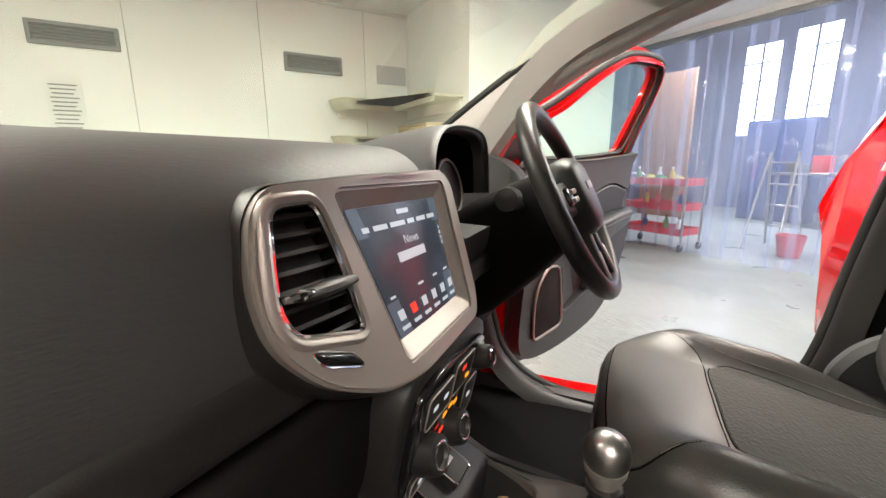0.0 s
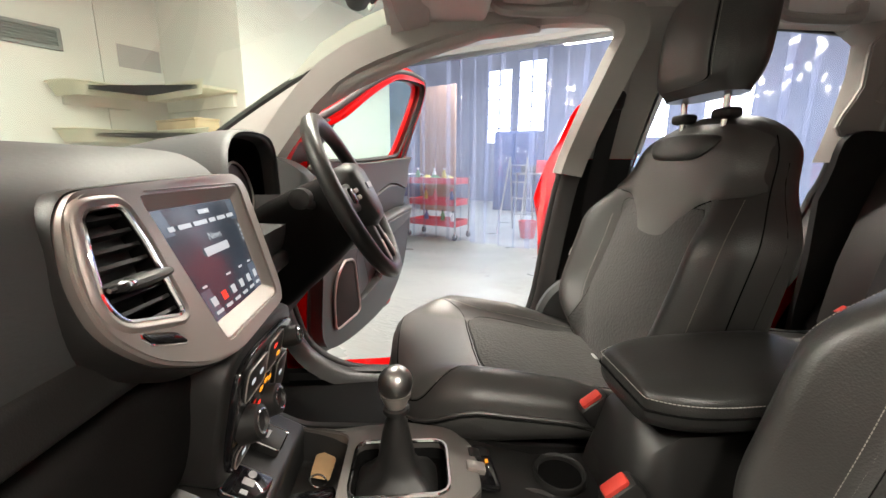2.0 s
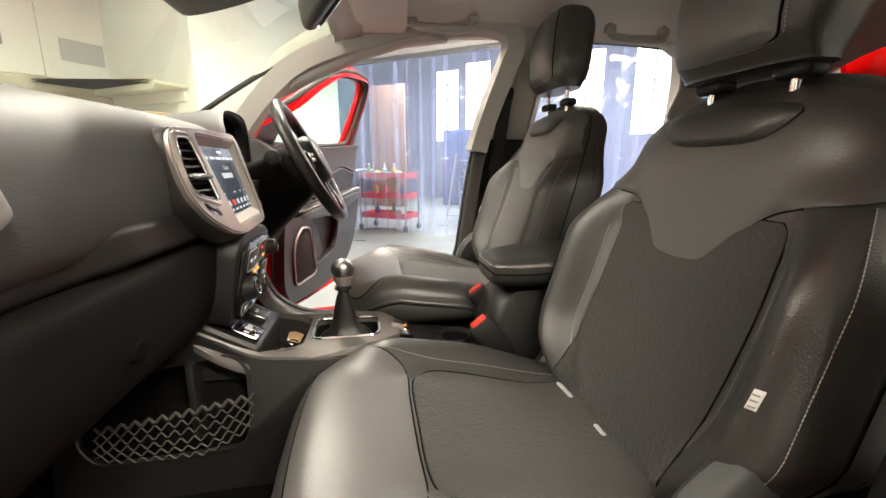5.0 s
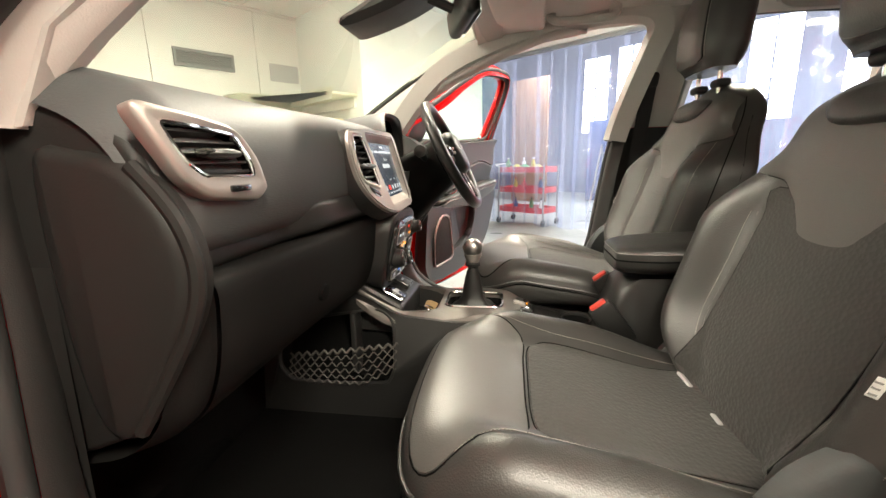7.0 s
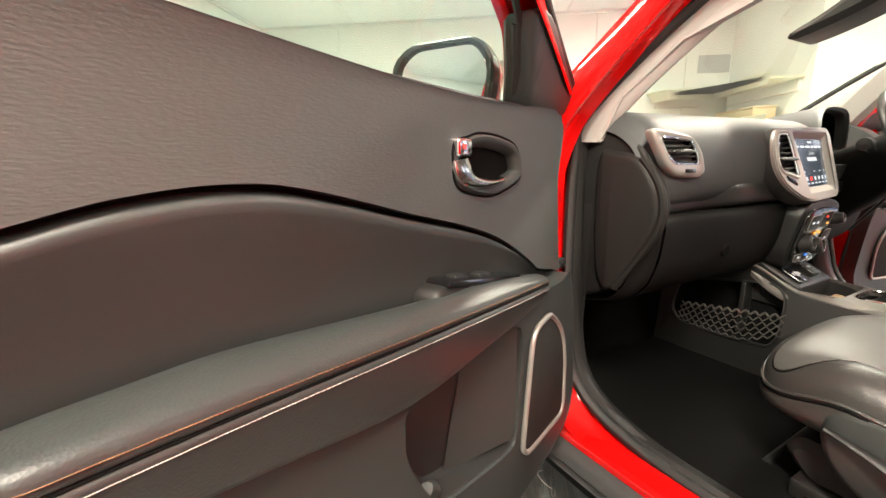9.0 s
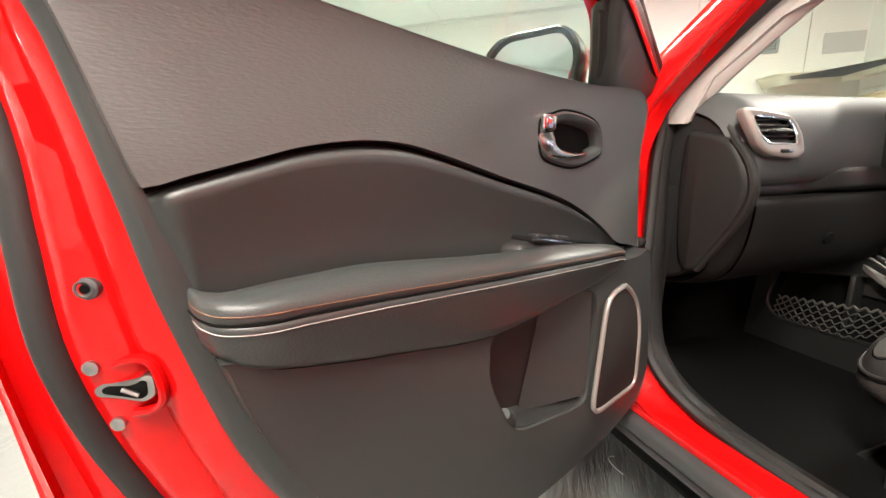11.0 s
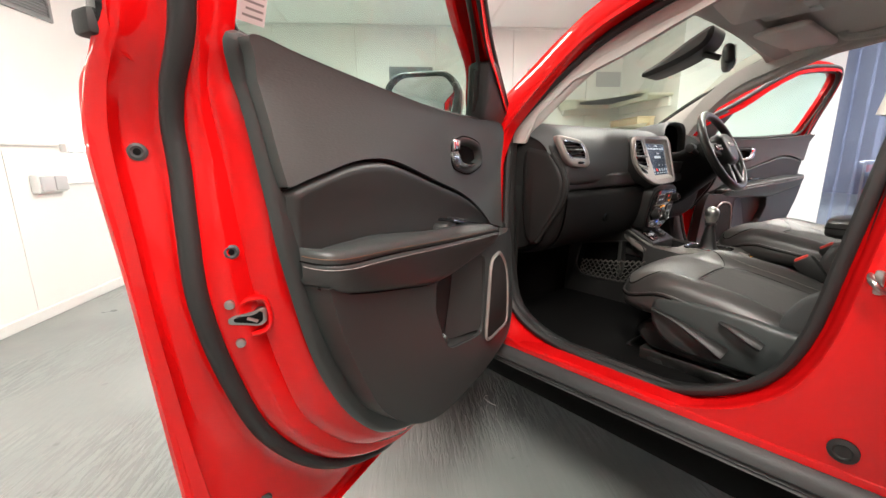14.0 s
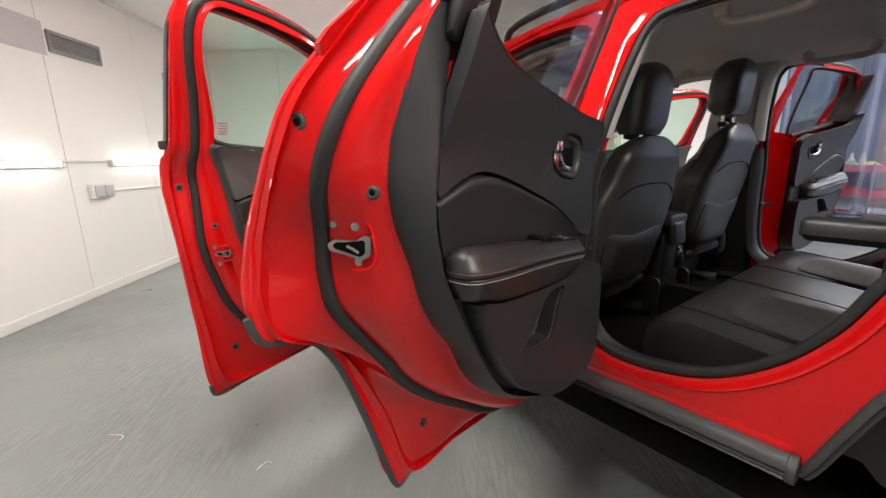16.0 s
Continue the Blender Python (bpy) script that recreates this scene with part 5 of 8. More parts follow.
    for i, (u, z, w, wide) in enumerate(lev):
        p, q = lev[max(i - 1, 0)], lev[min(i + 1, len(lev) - 1)]
        n_ = Vector((-(q[1] - p[1]), q[0] - p[0])).normalized()
        rows.append([put(u + n_.x * wide * 0.5 * e, z + n_.y * wide * 0.5 * e, w + dw) for e, dw in ((-1, 0.004), (-0.92, -0.001), (-0.5, -0.004), (0, -0.005), (0.5, -0.004), (0.92, -0.001), (1, 0.004), (0.6, 0.007), (-0.6, 0.007))])
    part("lever", grid(rows, close_v=True, caps=True), CHROME_SATIN, bez, "satin metal pull lever", 50)
    tab = part("lock_tab", rbox((0.030 * hs_, 0.014, 0.022), 0.004, 3, put(hu + 0.060 * hs_, hz + 0.020, hw - 0.002)), CHROME, bez, "small chrome lock tab")
    part("red_mark", rbox((0.009 * hs_, 0.002, 0.007), 0.0008, 1, put(hu + 0.064 * hs_, hz + 0.021, hw - 0.0088)), BUCKLE, bez, "red unlocked mark")
    # speaker
    if d["speaker"]:
        so = spline(d["speaker"], 5)
        sp = part("speaker", prism(so, base_w, base_w - 0.048, 0.004, put), MESH, door, "black mesh speaker grille with a silver rim")
        part("rim", tube([put(u, z, base_w - 0.048) for u, z in so], 0.0048, 8, True), SILVER, door)
    # latch, screws and plugs on the pressed edge
    lu, lz = d["latch"]
    ew = w_at(lu, lz) - 0.003 if front else -0.010
    slope = (w_at(lu + 0.025, lz) - w_at(lu - 0.025, lz)) / 0.05 if front else 2.2
    cu, cw = 1 / math.hypot(1, slope), slope / math.hypot(1, slope)
    inward = Matrix.Rotation(math.atan2(cw, cu) * side, 4, "Z") @ pose(0, 0, 0, 90 if side > 0 else -90, 0, 0)
    g = 0.78 if front else 1.15
    on_edge = lambda p, q, h: put(lu + (p - lu) * cu - (h - ew) * cw, q, ew + (p - lu) * cw + (h - ew) * cu)
    around = lambda pts: rounded([(lu + a * g, lz + b * g) for a, b in pts], 0.004, 3)
    part("latch_emboss", tube([on_edge(p, q, ew + 0.003) for p, q in spline([(lu + a * g, lz + b * g) for a, b in ((0.018, 0.024), (0.0, 0.032), (-0.022, 0.030), (-0.030, 0.012), (-0.031, -0.014), (-0.020, -0.026), (0.0, -0.028))], 4, False)], 0.0055 if front else 0.0035, 8, False, 0.7), RED, door)
    plate_o = around([(0.032, 0.004), (0.022, 0.011), (-0.008, 0.009), (-0.017, 0.016), (-0.027, 0.014), (-0.026, -0.008), (-0.014, -0.015), (0.010, -0.008), (0.030, -0.004)])
    lt = part("latch", prism(plate_o, ew + 0.010, ew - 0.0012, 0.0008, on_edge), STEEL, door, "zinc door latch")
    slot_o = around([(0.024, 0.004), (0.018, 0.0075), (-0.006, 0.0055), (-0.015, 0.011), (-0.020, 0.009), (-0.019, -0.006), (-0.012, -0.0105), (0.008, -0.0045), (0.022, -0.001)])
    part("slot", prism(slot_o, ew + 0.004, ew - 0.0022, 0.0004, on_edge), DARK, lt, "dark latch slot")
    part("claw", tube([on_edge(lu + p * g, lz + q * g, ew - 0.0024) for p, q in ((0.004, 0.003), (-0.004, -0.001), (-0.011, -0.005))], 0.0022, 6), STEEL, lt)
    for k, (u, z) in enumerate(d["screws"]):
        at = put(u, z, w_at(u, z) - 0.0025) if front else put(u, z, (0.013, -0.021, -0.016)[k])
        part("screw", lathe([(0.001, -0.003), (0.0060, -0.003), (0.0060, 0.002), (0.004, 0.003), (0.001, 0.003)], 12, Matrix.Translation(at) @ inward), STEEL, door)
    for u, z, w, r in d["bolts"]:
        mm = Matrix.Translation(put(u, z, w_at(u, z) if front else w)) @ inward
        pl = part("grommet", lathe([(0.001, -0.006), (r * 1.25, -0.006), (r * 1.2, 0.001), (r * 0.8, 0.0026), (r * 0.62, 0.0014), (0.001, 0.0008)], 18, mm), CLAD, door)
        part("plug_hole", lathe([(0.001, 0.0), (r * 0.5, 0.0), (r * 0.48, 0.0022), (0.001, 0.0024)], 14, mm), DARK, pl)
    # hinge stay
    strap = part("check_strap", rbox((0.105, 0.010, 0.020), 0.003, 2, put(0.018, 0.842 if front else 0.86, -0.030)), BLACK, door, "black door check strap")
    part("strap_boot", tube([put(u, 0.842 if front else 0.86, -0.030) for u in (-0.050, -0.034, -0.018)], [0.010, 0.014, 0.011], 10), RUBBER, strap)
    if d["sail"]:
        part("mirror_sail", leaned(prism(spline(d["sail"], 3), 0.034, -0.022, 0.010, put), side), TRIM_SMOOTH, door, "dark plastic mirror corner cover")
        part("pillar_post", bar([(0.128, 1.158, 0.006), (0.170, 1.218, 0.006 + lean(1.218)), (0.210, 1.276, 0.006 + lean(1.276))], 0.009, 8), RUBBER, door)
        M = pose(*put(0.145, 1.224, 0.160), 0, -6, side * -5)
        face = rounded([(-0.106, -0.068), (0.106, -0.074), (0.112, 0.044), (0.070, 0.074), (-0.080, 0.070), (-0.116, 0.022)], 0.038, 5)
        if side < 0:
            face = [(-a, b) for a, b in face]
        at_m = lambda a, b, h: tuple(M @ Vector((h, a, b)))
        part("mirror_housing", stack([[at_m(a * f + g, b * f, h) for a, b in face] for h, f, g in ((-0.105, 0.30, 0), (-0.100, 0.55, 0), (-0.080, 0.84, 0), (-0.045, 1.02, 0), (-0.015, 1.06, 0))]), RED, door, "red door mirror housing")
        part("mirror_rim", bowl([[at_m(a * f, b * f, h) for a, b in face] for h, f in ((-0.016, 1.065), (0.004, 1.05), (0.008, 1.0), (0.006, 0.93), (-0.004, 0.90))]), BLACK, door)
        part("mirror_glass", prism([(a * 0.90, b * 0.90) for a, b in face], -0.003, 0.001, 0.0006, at_m), MIRROR, door)
        part("mirror_foot", rbox((0.06, 0.09, 0.022), 0.009, 3, put(0.08, 1.168, 0.10)), BLACK, door)
    else:
        part("quarter_cover", prism(spline([(0.605, 1.285), (0.64, 1.285), (0.690, 1.295), (0.660, 1.40), (0.615, 1.50), (0.595, 1.515), (0.585, 1.50), (0.602, 1.42), (0.606, 1.35)], 3), 0.062, -0.040, 0.006, lambda u, z, w: put(u, z, w + lean(z) + tilt(z))), BLACK, door)
    return door


car_door("open red front passenger door with brown-black trim", -1, -0.80, 0.56, 66, FRONT, True)
car_door("open red front door on the driver's side with dark trim", 1, 0.79, 0.56, 70, FRONT, True)
car_door("open red rear door with dark trim and tinted glass", -1, -0.82, -0.50, 78, REAR, False)
car_door("open red rear door on the driver's side with dark trim", 1, 0.82, -0.50, 81, REAR, False)


# ---------------------------------------------------------------- car shell


def side_x(z, x0=0.80):
    """Half width of the body side at a height: upright to the belt, leaning in above it."""
    return x0 - 0.40 * max(0.0, z - 1.05) - 0.10 * max(0.0, 0.62 - z) * 0


# the front opening: the edge of the outer skin (y, z), and the inner flange that carries the seal (half width, y, z)
FRONT_OUT = [(0.515, 1.178), (0.345, 1.372), (0.125, 1.470), (-0.045, 1.524), (-0.22, 1.549), (-0.37, 1.535), (-0.422, 1.465), (-0.406, 1.389), (-0.366, 1.258), (-0.334, 1.117), (-0.306, 0.916), (-0.270, 0.703), (-0.195, 0.575), (-0.05, 0.495), (0.125, 0.471), (0.40, 0.475), (0.530, 0.53), (0.553, 0.70), (0.556, 0.90), (0.548, 1.08)]
FRONT_IN = [(0.688, 0.548, 1.172), (0.607, 0.354, 1.363), (0.580, 0.134, 1.456), (0.582, -0.037, 1.502), (0.572, -0.217, 1.527), (0.576, -0.345, 1.517), (0.592, -0.389, 1.467), (0.617, -0.373, 1.398), (0.665, -0.332, 1.265), (0.721, -0.299, 1.119), (0.743, -0.269, 0.910), (0.738, -0.232, 0.695), (0.731, -0.160, 0.573), (0.726, -0.019, 0.495), (0.725, 0.155, 0.482), (0.725, 0.365, 0.492), (0.738, 0.495, 0.565), (0.730, 0.543, 0.70), (0.703, 0.574, 0.90), (0.690, 0.580, 1.08)]
REAR_OPEN = [(-0.505, 1.10), (-0.513, 1.251), (-0.535, 1.404), (-0.565, 1.490), (-0.640, 1.522), (-0.90, 1.522), (-1.06, 1.500), (-1.13, 1.40), (-1.19, 1.20), (-1.20, 1.05), (-1.126, 0.88), (-1.075, 0.780), (-0.99, 0.680), (-0.866, 0.600), (-0.70, 0.566), (-0.585, 0.582), (-0.527, 0.66), (-0.508, 0.85)]
SIDE = [(0.98, 0.95), (0.80, 1.10), (0.66, 1.185), (0.587, 1.235), (0.36, 1.445), (0.15, 1.53), (-0.2, 1.59), (-0.7, 1.61), (-1.3, 1.60), (-1.75, 1.52), (-1.95, 1.25), (-2.02, 1.0), (-2.02, 0.62), (-1.86, 0.62), (-1.80, 0.80), (-1.66, 0.94), (-1.45, 0.96), (-1.27, 0.885), (-1.158, 0.715), (-1.108, 0.60), (-1.068, 0.49), (-1.055, 0.466), (-1.03, 0.458), (-0.85, 0.456), (0.0, 0.455), (0.62, 0.455), (0.70, 0.50)]
QUARTER = [(-1.165, 1.315), (-1.160, 1.455), (-1.30, 1.475), (-1.42, 1.42), (-1.42, 1.325)]
QUARTER_IN = [(-1.132, 1.330), (-1.124, 1.400), (-1.140, 1.455), (-1.225, 1.462), (-1.255, 1.40), (-1.255, 1.345), (-1.20, 1.325)]


def on_side(s, push=0.0):
    return lambda y, z, h: (s * (side_x(z) + h + push), y, z)


cuts = [0.6 + 0.06 * k for k in range(17)]
for s in (-1, 1):
    fo, fi, ro, qo = spline(FRONT_OUT, 4), spline(FRONT_IN, 4), spline(REAR_OPEN, 4), spline(QUARTER, 4)
    part("body_side", plate(spline(SIDE, 3), [fo, ro, qo], -0.055, 0.0, on_side(s), bev=0.010, cuts=cuts), RED, car, "red painted body side and pillars")
    # the front opening: a deep painted step to the inner flange, the seal on it, and the trim behind
    f2 = [(y, z) for x, y, z in fi]

    def flange(d, push):
        return [(s * (fi[k][0] + push), y, z) for k, (y, z) in enumerate(inset(f2, d))]

    def step(t, d, push):
        return [tuple(p + (q - p) * t for p, q in zip(a, b)) for a, b in zip([on_side(s)(y, z, -0.002 + push) for y, z in inset(fo, d)], flange(-0.012, 0.0))]
    part("opening_step", grid([step(0, -0.004, 0.002), step(0, 0.004, 0.003), step(0.08, 0.006, 0.0), step(0.35, 0.0, 0.0), step(0.62, 0.0, 0.004), step(0.74, 0.0, 0.006), step(0.86, 0.0, 0.002), step(1.0, 0, 0), flange(-0.004, -0.004), flange(-0.002, -0.03)], close_v=True), RED, car, "glossy red painted door opening", 50)
    part("opening_seal", tube(flange(0.004, 0.002), 0.0135, 10, True, 0.9), RUBBER, car, "fat black rubber opening seal")

    def stretch_of(lp, keep):
        q = [i for i in range(len(lp)) if keep(lp[i][-1])]
        cut = max(range(len(q)), key=lambda i: (q[i] - q[i - 1]) % len(lp))
        return q[cut:] + q[:cut]
    rings = [flange(0.006, -0.012), flange(0.010, -0.026), flange(0.002, -0.052), flange(-0.028, -0.075)]
    for keep, mt, lb in ((lambda z: z < 1.135, BLACK, "black lower opening trim"), (lambda z: z > 1.105, PILLAR, "greige upper opening trim")):
        ids = stretch_of(fi, keep)
        rg = rings if mt is BLACK else [rings[0], flange(0.026, -0.018), flange(0.040, -0.030), flange(0.044, -0.046), flange(0.030, -0.075), flange(-0.028, -0.085)]
        part("inner_trim", grid([[q[i] for i in ids] for q in rg]), mt, car, lb)
    # pressed steps round the rear opening
    b, c = inset(ro, -0.012), inset(ro, 0.004)
    part("opening_flange", grid([[on_side(s)(y, z, h) for y, z in q] for q, h in ((inset(ro, -0.034), -0.004), (inset(ro, -0.028), 0.005), (b, 0.002), (c, -0.014), (inset(ro, 0.006), -0.06))], close_v=True), RED, car)
    part("opening_seal", tube([on_side(s)(y, z, -0.012) for y, z in inset(ro, 0.011)], 0.0135, 10, True, 0.9), RUBBER, car, "fat black rubber opening seal")
    rings = [[on_side(s)(y, z, h) for y, z in inset(ro, d)] for d, h in ((0.012, -0.028), (0.016, -0.042), (0.006, -0.075), (-0.02, -0.100))]
    for keep, mt, lb in ((lambda z: z < 1.175, BLACK, "black lower opening trim"), (lambda z: z > 1.155, PILLAR, "greige upper opening trim")):
        ids = stretch_of(ro, keep)
        part("inner_trim", grid([[q[i] for i in ids] for q in rings]), mt, car, lb)
    part("quarter_glass", prism(inset(qo, -0.01), -0.02, -0.016, 0.0005, on_side(s)), GLASS_DARK, car).visible_shadow = False
    rows = []
    for (oy, oz), (iy, iz) in zip(spline([(0.70, 1.165), (0.60, 1.232), (0.47, 1.345), (0.36, 1.448), (0.15, 1.533), (-0.2, 1.593), (-0.6, 1.612)], 5, False), spline([(0.552, 1.10), (0.515, 1.186), (0.425, 1.288), (0.335, 1.388), (0.125, 1.478), (-0.20, 1.557), (-0.45, 1.560)], 5, False)):
        rows.append([on_side(s)(oy + (iy - oy) * g, oz + (iz - oz) * g, h) for g, h in ((-0.05, -0.045), (-0.02, -0.022), (0.08, -0.004), (0.25, 0.007), (0.5, 0.012), (0.75, 0.010), (0.93, 0.003), (1.0, -0.006), (1.03, -0.020))])
    part("pillar_skin", grid(rows), RED, car, "rounded red windscreen pillar and roof edge", 60)
    # sill and cladding
    ys = [0.66, 0.4, 0.1, -0.2, -0.5, -0.8, -1.045]
    rise = {y: 0.046 * smoothstep(0.7, -1.05, y) for y in ys}
    part("sill", grid([[(s * x, y, z + rise[y]) for x, z in ((0.735, 0.478), (0.775, 0.482), (0.795, 0.482), (0.8025, 0.476), (0.804, 0.466), (0.803, 0.452), (0.79, 0.445))] for y in ys]), RED, car)
    clad = part("sill_cladding", grid([[(s * x, y, z + rise[y]) for x, z in ((0.800, 0.462), (0.810, 0.462), (0.821, 0.456), (0.830, 0.446), (0.832, 0.433), (0.827, 0.427), (0.822, 0.425), (0.828, 0.420), (0.822, 0.415), (0.828, 0.410), (0.818, 0.404), (0.77, 0.402))] for y in ys]), CLAD, car, "grey-black plastic sill cladding")
    part("end_cap", prism(rounded([(0.790, 0.510), (0.814, 0.508), (0.833, 0.488), (0.833, 0.460), (0.820, 0.446), (0.785, 0.446)], 0.008, 3), -1.043, -1.062, 0.003, lambda a, b, h: (s * a, h, b)), CLAD, clad)
    part("sill_grommet", lathe([(0.001, -0.01), (0.022, -0.01), (0.022, 0.003), (0.014, 0.006), (0.012, 0.003), (0.001, 0.002)], 18, pose(s * 0.802, -0.315, 0.545, 0, s * 90)), RUBBER, car)
    # latch striker and hinges on the pillars
    st = part("striker", tube(spline([(s * 0.798, -0.322, 0.846), (s * 0.828, -0.318, 0.848), (s * 0.830, -0.304, 0.862), (s * 0.798, -0.300, 0.866)], 4, False), 0.0048, 8), STEEL, car, "bright steel door striker")
    part("striker_plate", prism(rounded([(-0.318, 0.835), (-0.306, 0.835), (-0.304, 0.876), (-0.316, 0.876)], 0.004, 2), 0.796, 0.803, 0.001, lambda a, b, h: (s * h, a, b)), STEEL, st)
    for z in (1.046, 1.022, 1.000, 0.700, 0.684):
        part("hinge_bolt", lathe([(0.001, -0.004), (0.0075, -0.004), (0.0075, 0.004), (0.005, 0.007), (0.001, 0.007)], 10, pose(s * 0.803, -0.362, z, 0, s * 90)), RED, car)
    for y0 in (0.557, -0.455):
        for z in (0.62, 0.98):
            h = part("hinge", rbox((0.05, 0.05, 0.055), 0.008, 2, (s * 0.795, y0, z)), RED, car)
            part("pin", lathe([(0.001, -0.04), (0.011, -0.04), (0.011, 0.04), (0.001, 0.04)], 10, Matrix.Translation((s * 0.825, y0 + 0.01, z))), RED, h)
    # inner pillar trims
    rows = []
    rim_pts = [(0.10, 1.548), (0.20, 1.515), (0.30, 1.478), (0.38, 1.434), (0.46, 1.362), (0.54, 1.285), (0.61, 1.215)]
    lips = [(0.545, -0.16, 1.465), (0.547, -0.02, 1.446), (0.547, 0.12, 1.400), (0.562, 0.27, 1.338), (0.612, 0.395, 1.282), (0.652, 0.488, 1.190), (0.660, 0.530, 1.105)]
    ends = [(0.550, -0.16, 1.508), (0.552, -0.02, 1.488), (0.556, 0.13, 1.448), (0.575, 0.28, 1.388), (0.618, 0.425, 1.290), (0.664, 0.525, 1.190), (0.672, 0.572, 1.105)]
    for f, (by, bz), lip, end in zip((-0.02, 0.10, 0.24, 0.40, 0.56, 0.70, 0.80), rim_pts, lips, ends):
        a = Vector((s * (0.55 + 0.12 * f), 0.19 + 0.67 * f, 1.478 - 0.385 * f + 0.02 * math.sin(math.pi * max(f, 0))))
        e, q = Vector((s * end[0], end[1], end[2])), Vector((s * lip[0], lip[1], lip[2]))
        rim, m = Vector((s * (side_x(bz) - 0.066), by, bz + 0.004)), q + Vector((-s * 0.070, -0.010, 0.010))
        rows.append([rim, a.lerp(rim, 0.5) + Vector((-s * 0.004, -0.006, -0.006))] + [(1 - t) ** 2 * a + 2 * t * (1 - t) * m + t * t * q for t in [k / 8 for k in range(8)]] + [q + Vector((s * 0.003, 0.002, 0.001)), q.lerp(e, 0.35), q.lerp(e, 0.75) - Vector((s * 0.006, 0, 0)), e - Vector((s * 0.004, 0, 0))])
    part("pillar_trim", grid(rows), PILLAR, car, "greige windscreen pillar trim", 70)
    bp = [(-0.270, -0.520, 0.48), (-0.290, -0.500, 0.80), (-0.310, -0.492, 1.05), (-0.322, -0.490, 1.165), (-0.345, -0.500, 1.30), (-0.385, -0.525, 1.44), (-0.37, -0.56, 1.52)]
    def pillar_rows(lo, hi):
        rows = []
        for f in [lo + (hi - lo) * k / 8 for k in range(9)]:
            i = min(int(f), len(bp) - 2)
            g = f - i
            y0, y1, z = (bp[i][j] * (1 - g) + bp[i + 1][j] * g for j in range(3))
            x = side_x(z) - 0.05
            rows.append([(s * x, y0 + 0.015, z), (s * (x - 0.035), y0 + 0.004, z), (s * (x - 0.05), y0 - 0.012, z), (s * (x - 0.052), y1 + 0.012, z), (s * (x - 0.035), y1 - 0.004, z), (s * x, y1 - 0.015, z)])
        return rows
    part("pillar_lower_trim", grid(pillar_rows(0, 3)), BLACK, car)
    part("pillar_upper_trim", grid(pillar_rows(3.01, 6)), PILLAR, car, "greige centre pillar trim")
    ring = part("belt_guide", rbox((0.026, 0.058, 0.050), 0.012, 3, pose(s * 0.580, -0.376, 1.316, 0, s * -20, 0)), BLACK, car, "black plastic belt guide")
    part("slider", rbox((0.014, 0.035, 0.17), 0.006, 2, pose(s * 0.565, -0.395, 1.385, 0, s * -20, 0)), PILLAR, ring)
    part("seat_belt", grid([[(s * x, y - 0.024, z), (s * x, y + 0.024, z)] for x, y, z in ((0.576, -0.376, 1.305), (0.604, -0.374, 1.22), (0.662, -0.372, 1.05), (0.684, -0.37, 0.85), (0.688, -0.36, 0.60))]), WEB, car, "black seat belt webbing")
    # rear pillar trims
    part("rear_pillar_trim", grid([[(s * (side_x(z) - 0.045 - d), y + e, z) for d, e in ((-0.02, 0.012), (0.010, 0.004), (0.030, -0.010), (0.040, -0.06))] for y, z in ((-1.125, 1.16), (-1.122, 1.20), (-1.110, 1.27), (-1.080, 1.40), (-1.050, 1.47), (-0.97, 1.505))]), PILLAR, car, "greige rear pillar trim")
    part("rear_quarter_trim", plate(spline([(-1.085, 1.235), (-1.07, 1.36), (-1.045, 1.48), (-1.3, 1.50), (-1.75, 1.45), (-1.80, 1.20), (-1.4, 1.225)], 4), [spline(QUARTER_IN, 4)], -0.095, -0.080, on_side(s), bev=0.004), PILLAR, car, "greige panel round the rear quarter window")
    part("quarter_reveal", grid([[on_side(s)(y, z, h) for y, z in q] for q, h in ((spline(QUARTER_IN, 4), -0.094), (inset(spline(QUARTER_IN, 4), -0.002), -0.060), ([(-1.30 + (y + 1.30) * 1.1 - 0.06, z) for y, z in spline(QUARTER_IN, 4)], -0.022))], close_v=True), PILLAR, car)
    part("rear_side_trim", plate(spline([(-1.11, 0.55), (-1.11, 0.85), (-1.105, 1.10), (-1.095, 1.24), (-1.3, 1.235), (-1.5, 1.23), (-1.9, 1.20), (-1.9, 0.45), (-1.3, 0.42)], 4), [], -0.12, -0.10, on_side(s)), BLACK, car)
    # wheels
    for y in (1.08, -1.55):
        wm = pose(s * 0.690, y, 0.345, 0, 90, 0)
        wheel = part("wheel", lathe([(0.10, -0.11), (0.225, -0.115), (0.24, -0.10), (0.24, 0.10), (0.225, 0.112), (0.21, 0.09), (0.10, 0.06)], 32, wm), SILVER, car, "alloy wheel")
        part("tyre", lathe([(0.235, -0.11), (0.30, -0.12), (0.335, -0.105), (0.345, -0.07), (0.345, 0.07), (0.335, 0.105), (0.30, 0.12), (0.235, 0.11)], 40, wm), TYRE, wheel)
        part("tread", joined(*[rbox((0.018, 0.085, 0.026), 0.004, 1, wm @ pose(0, 0, 0, 0, 0, k * 7.5) @ pose(0.344, 0, 0.058 * e + (0.0 if k % 2 else 0.008), 90, 0, 0)) for k in range(48) for e in (-1.4, -0.5, 0.5, 1.4)]), TYRE, wheel)
    # arch cladding
    arc = spline([(-1.056, 0.47), (-1.072, 0.50), (-1.110, 0.60), (-1.160, 0.715), (-1.272, 0.885), (-1.45, 0.962), (-1.66, 0.94), (-1.80, 0.80), (-1.86, 0.62)], 4, False)
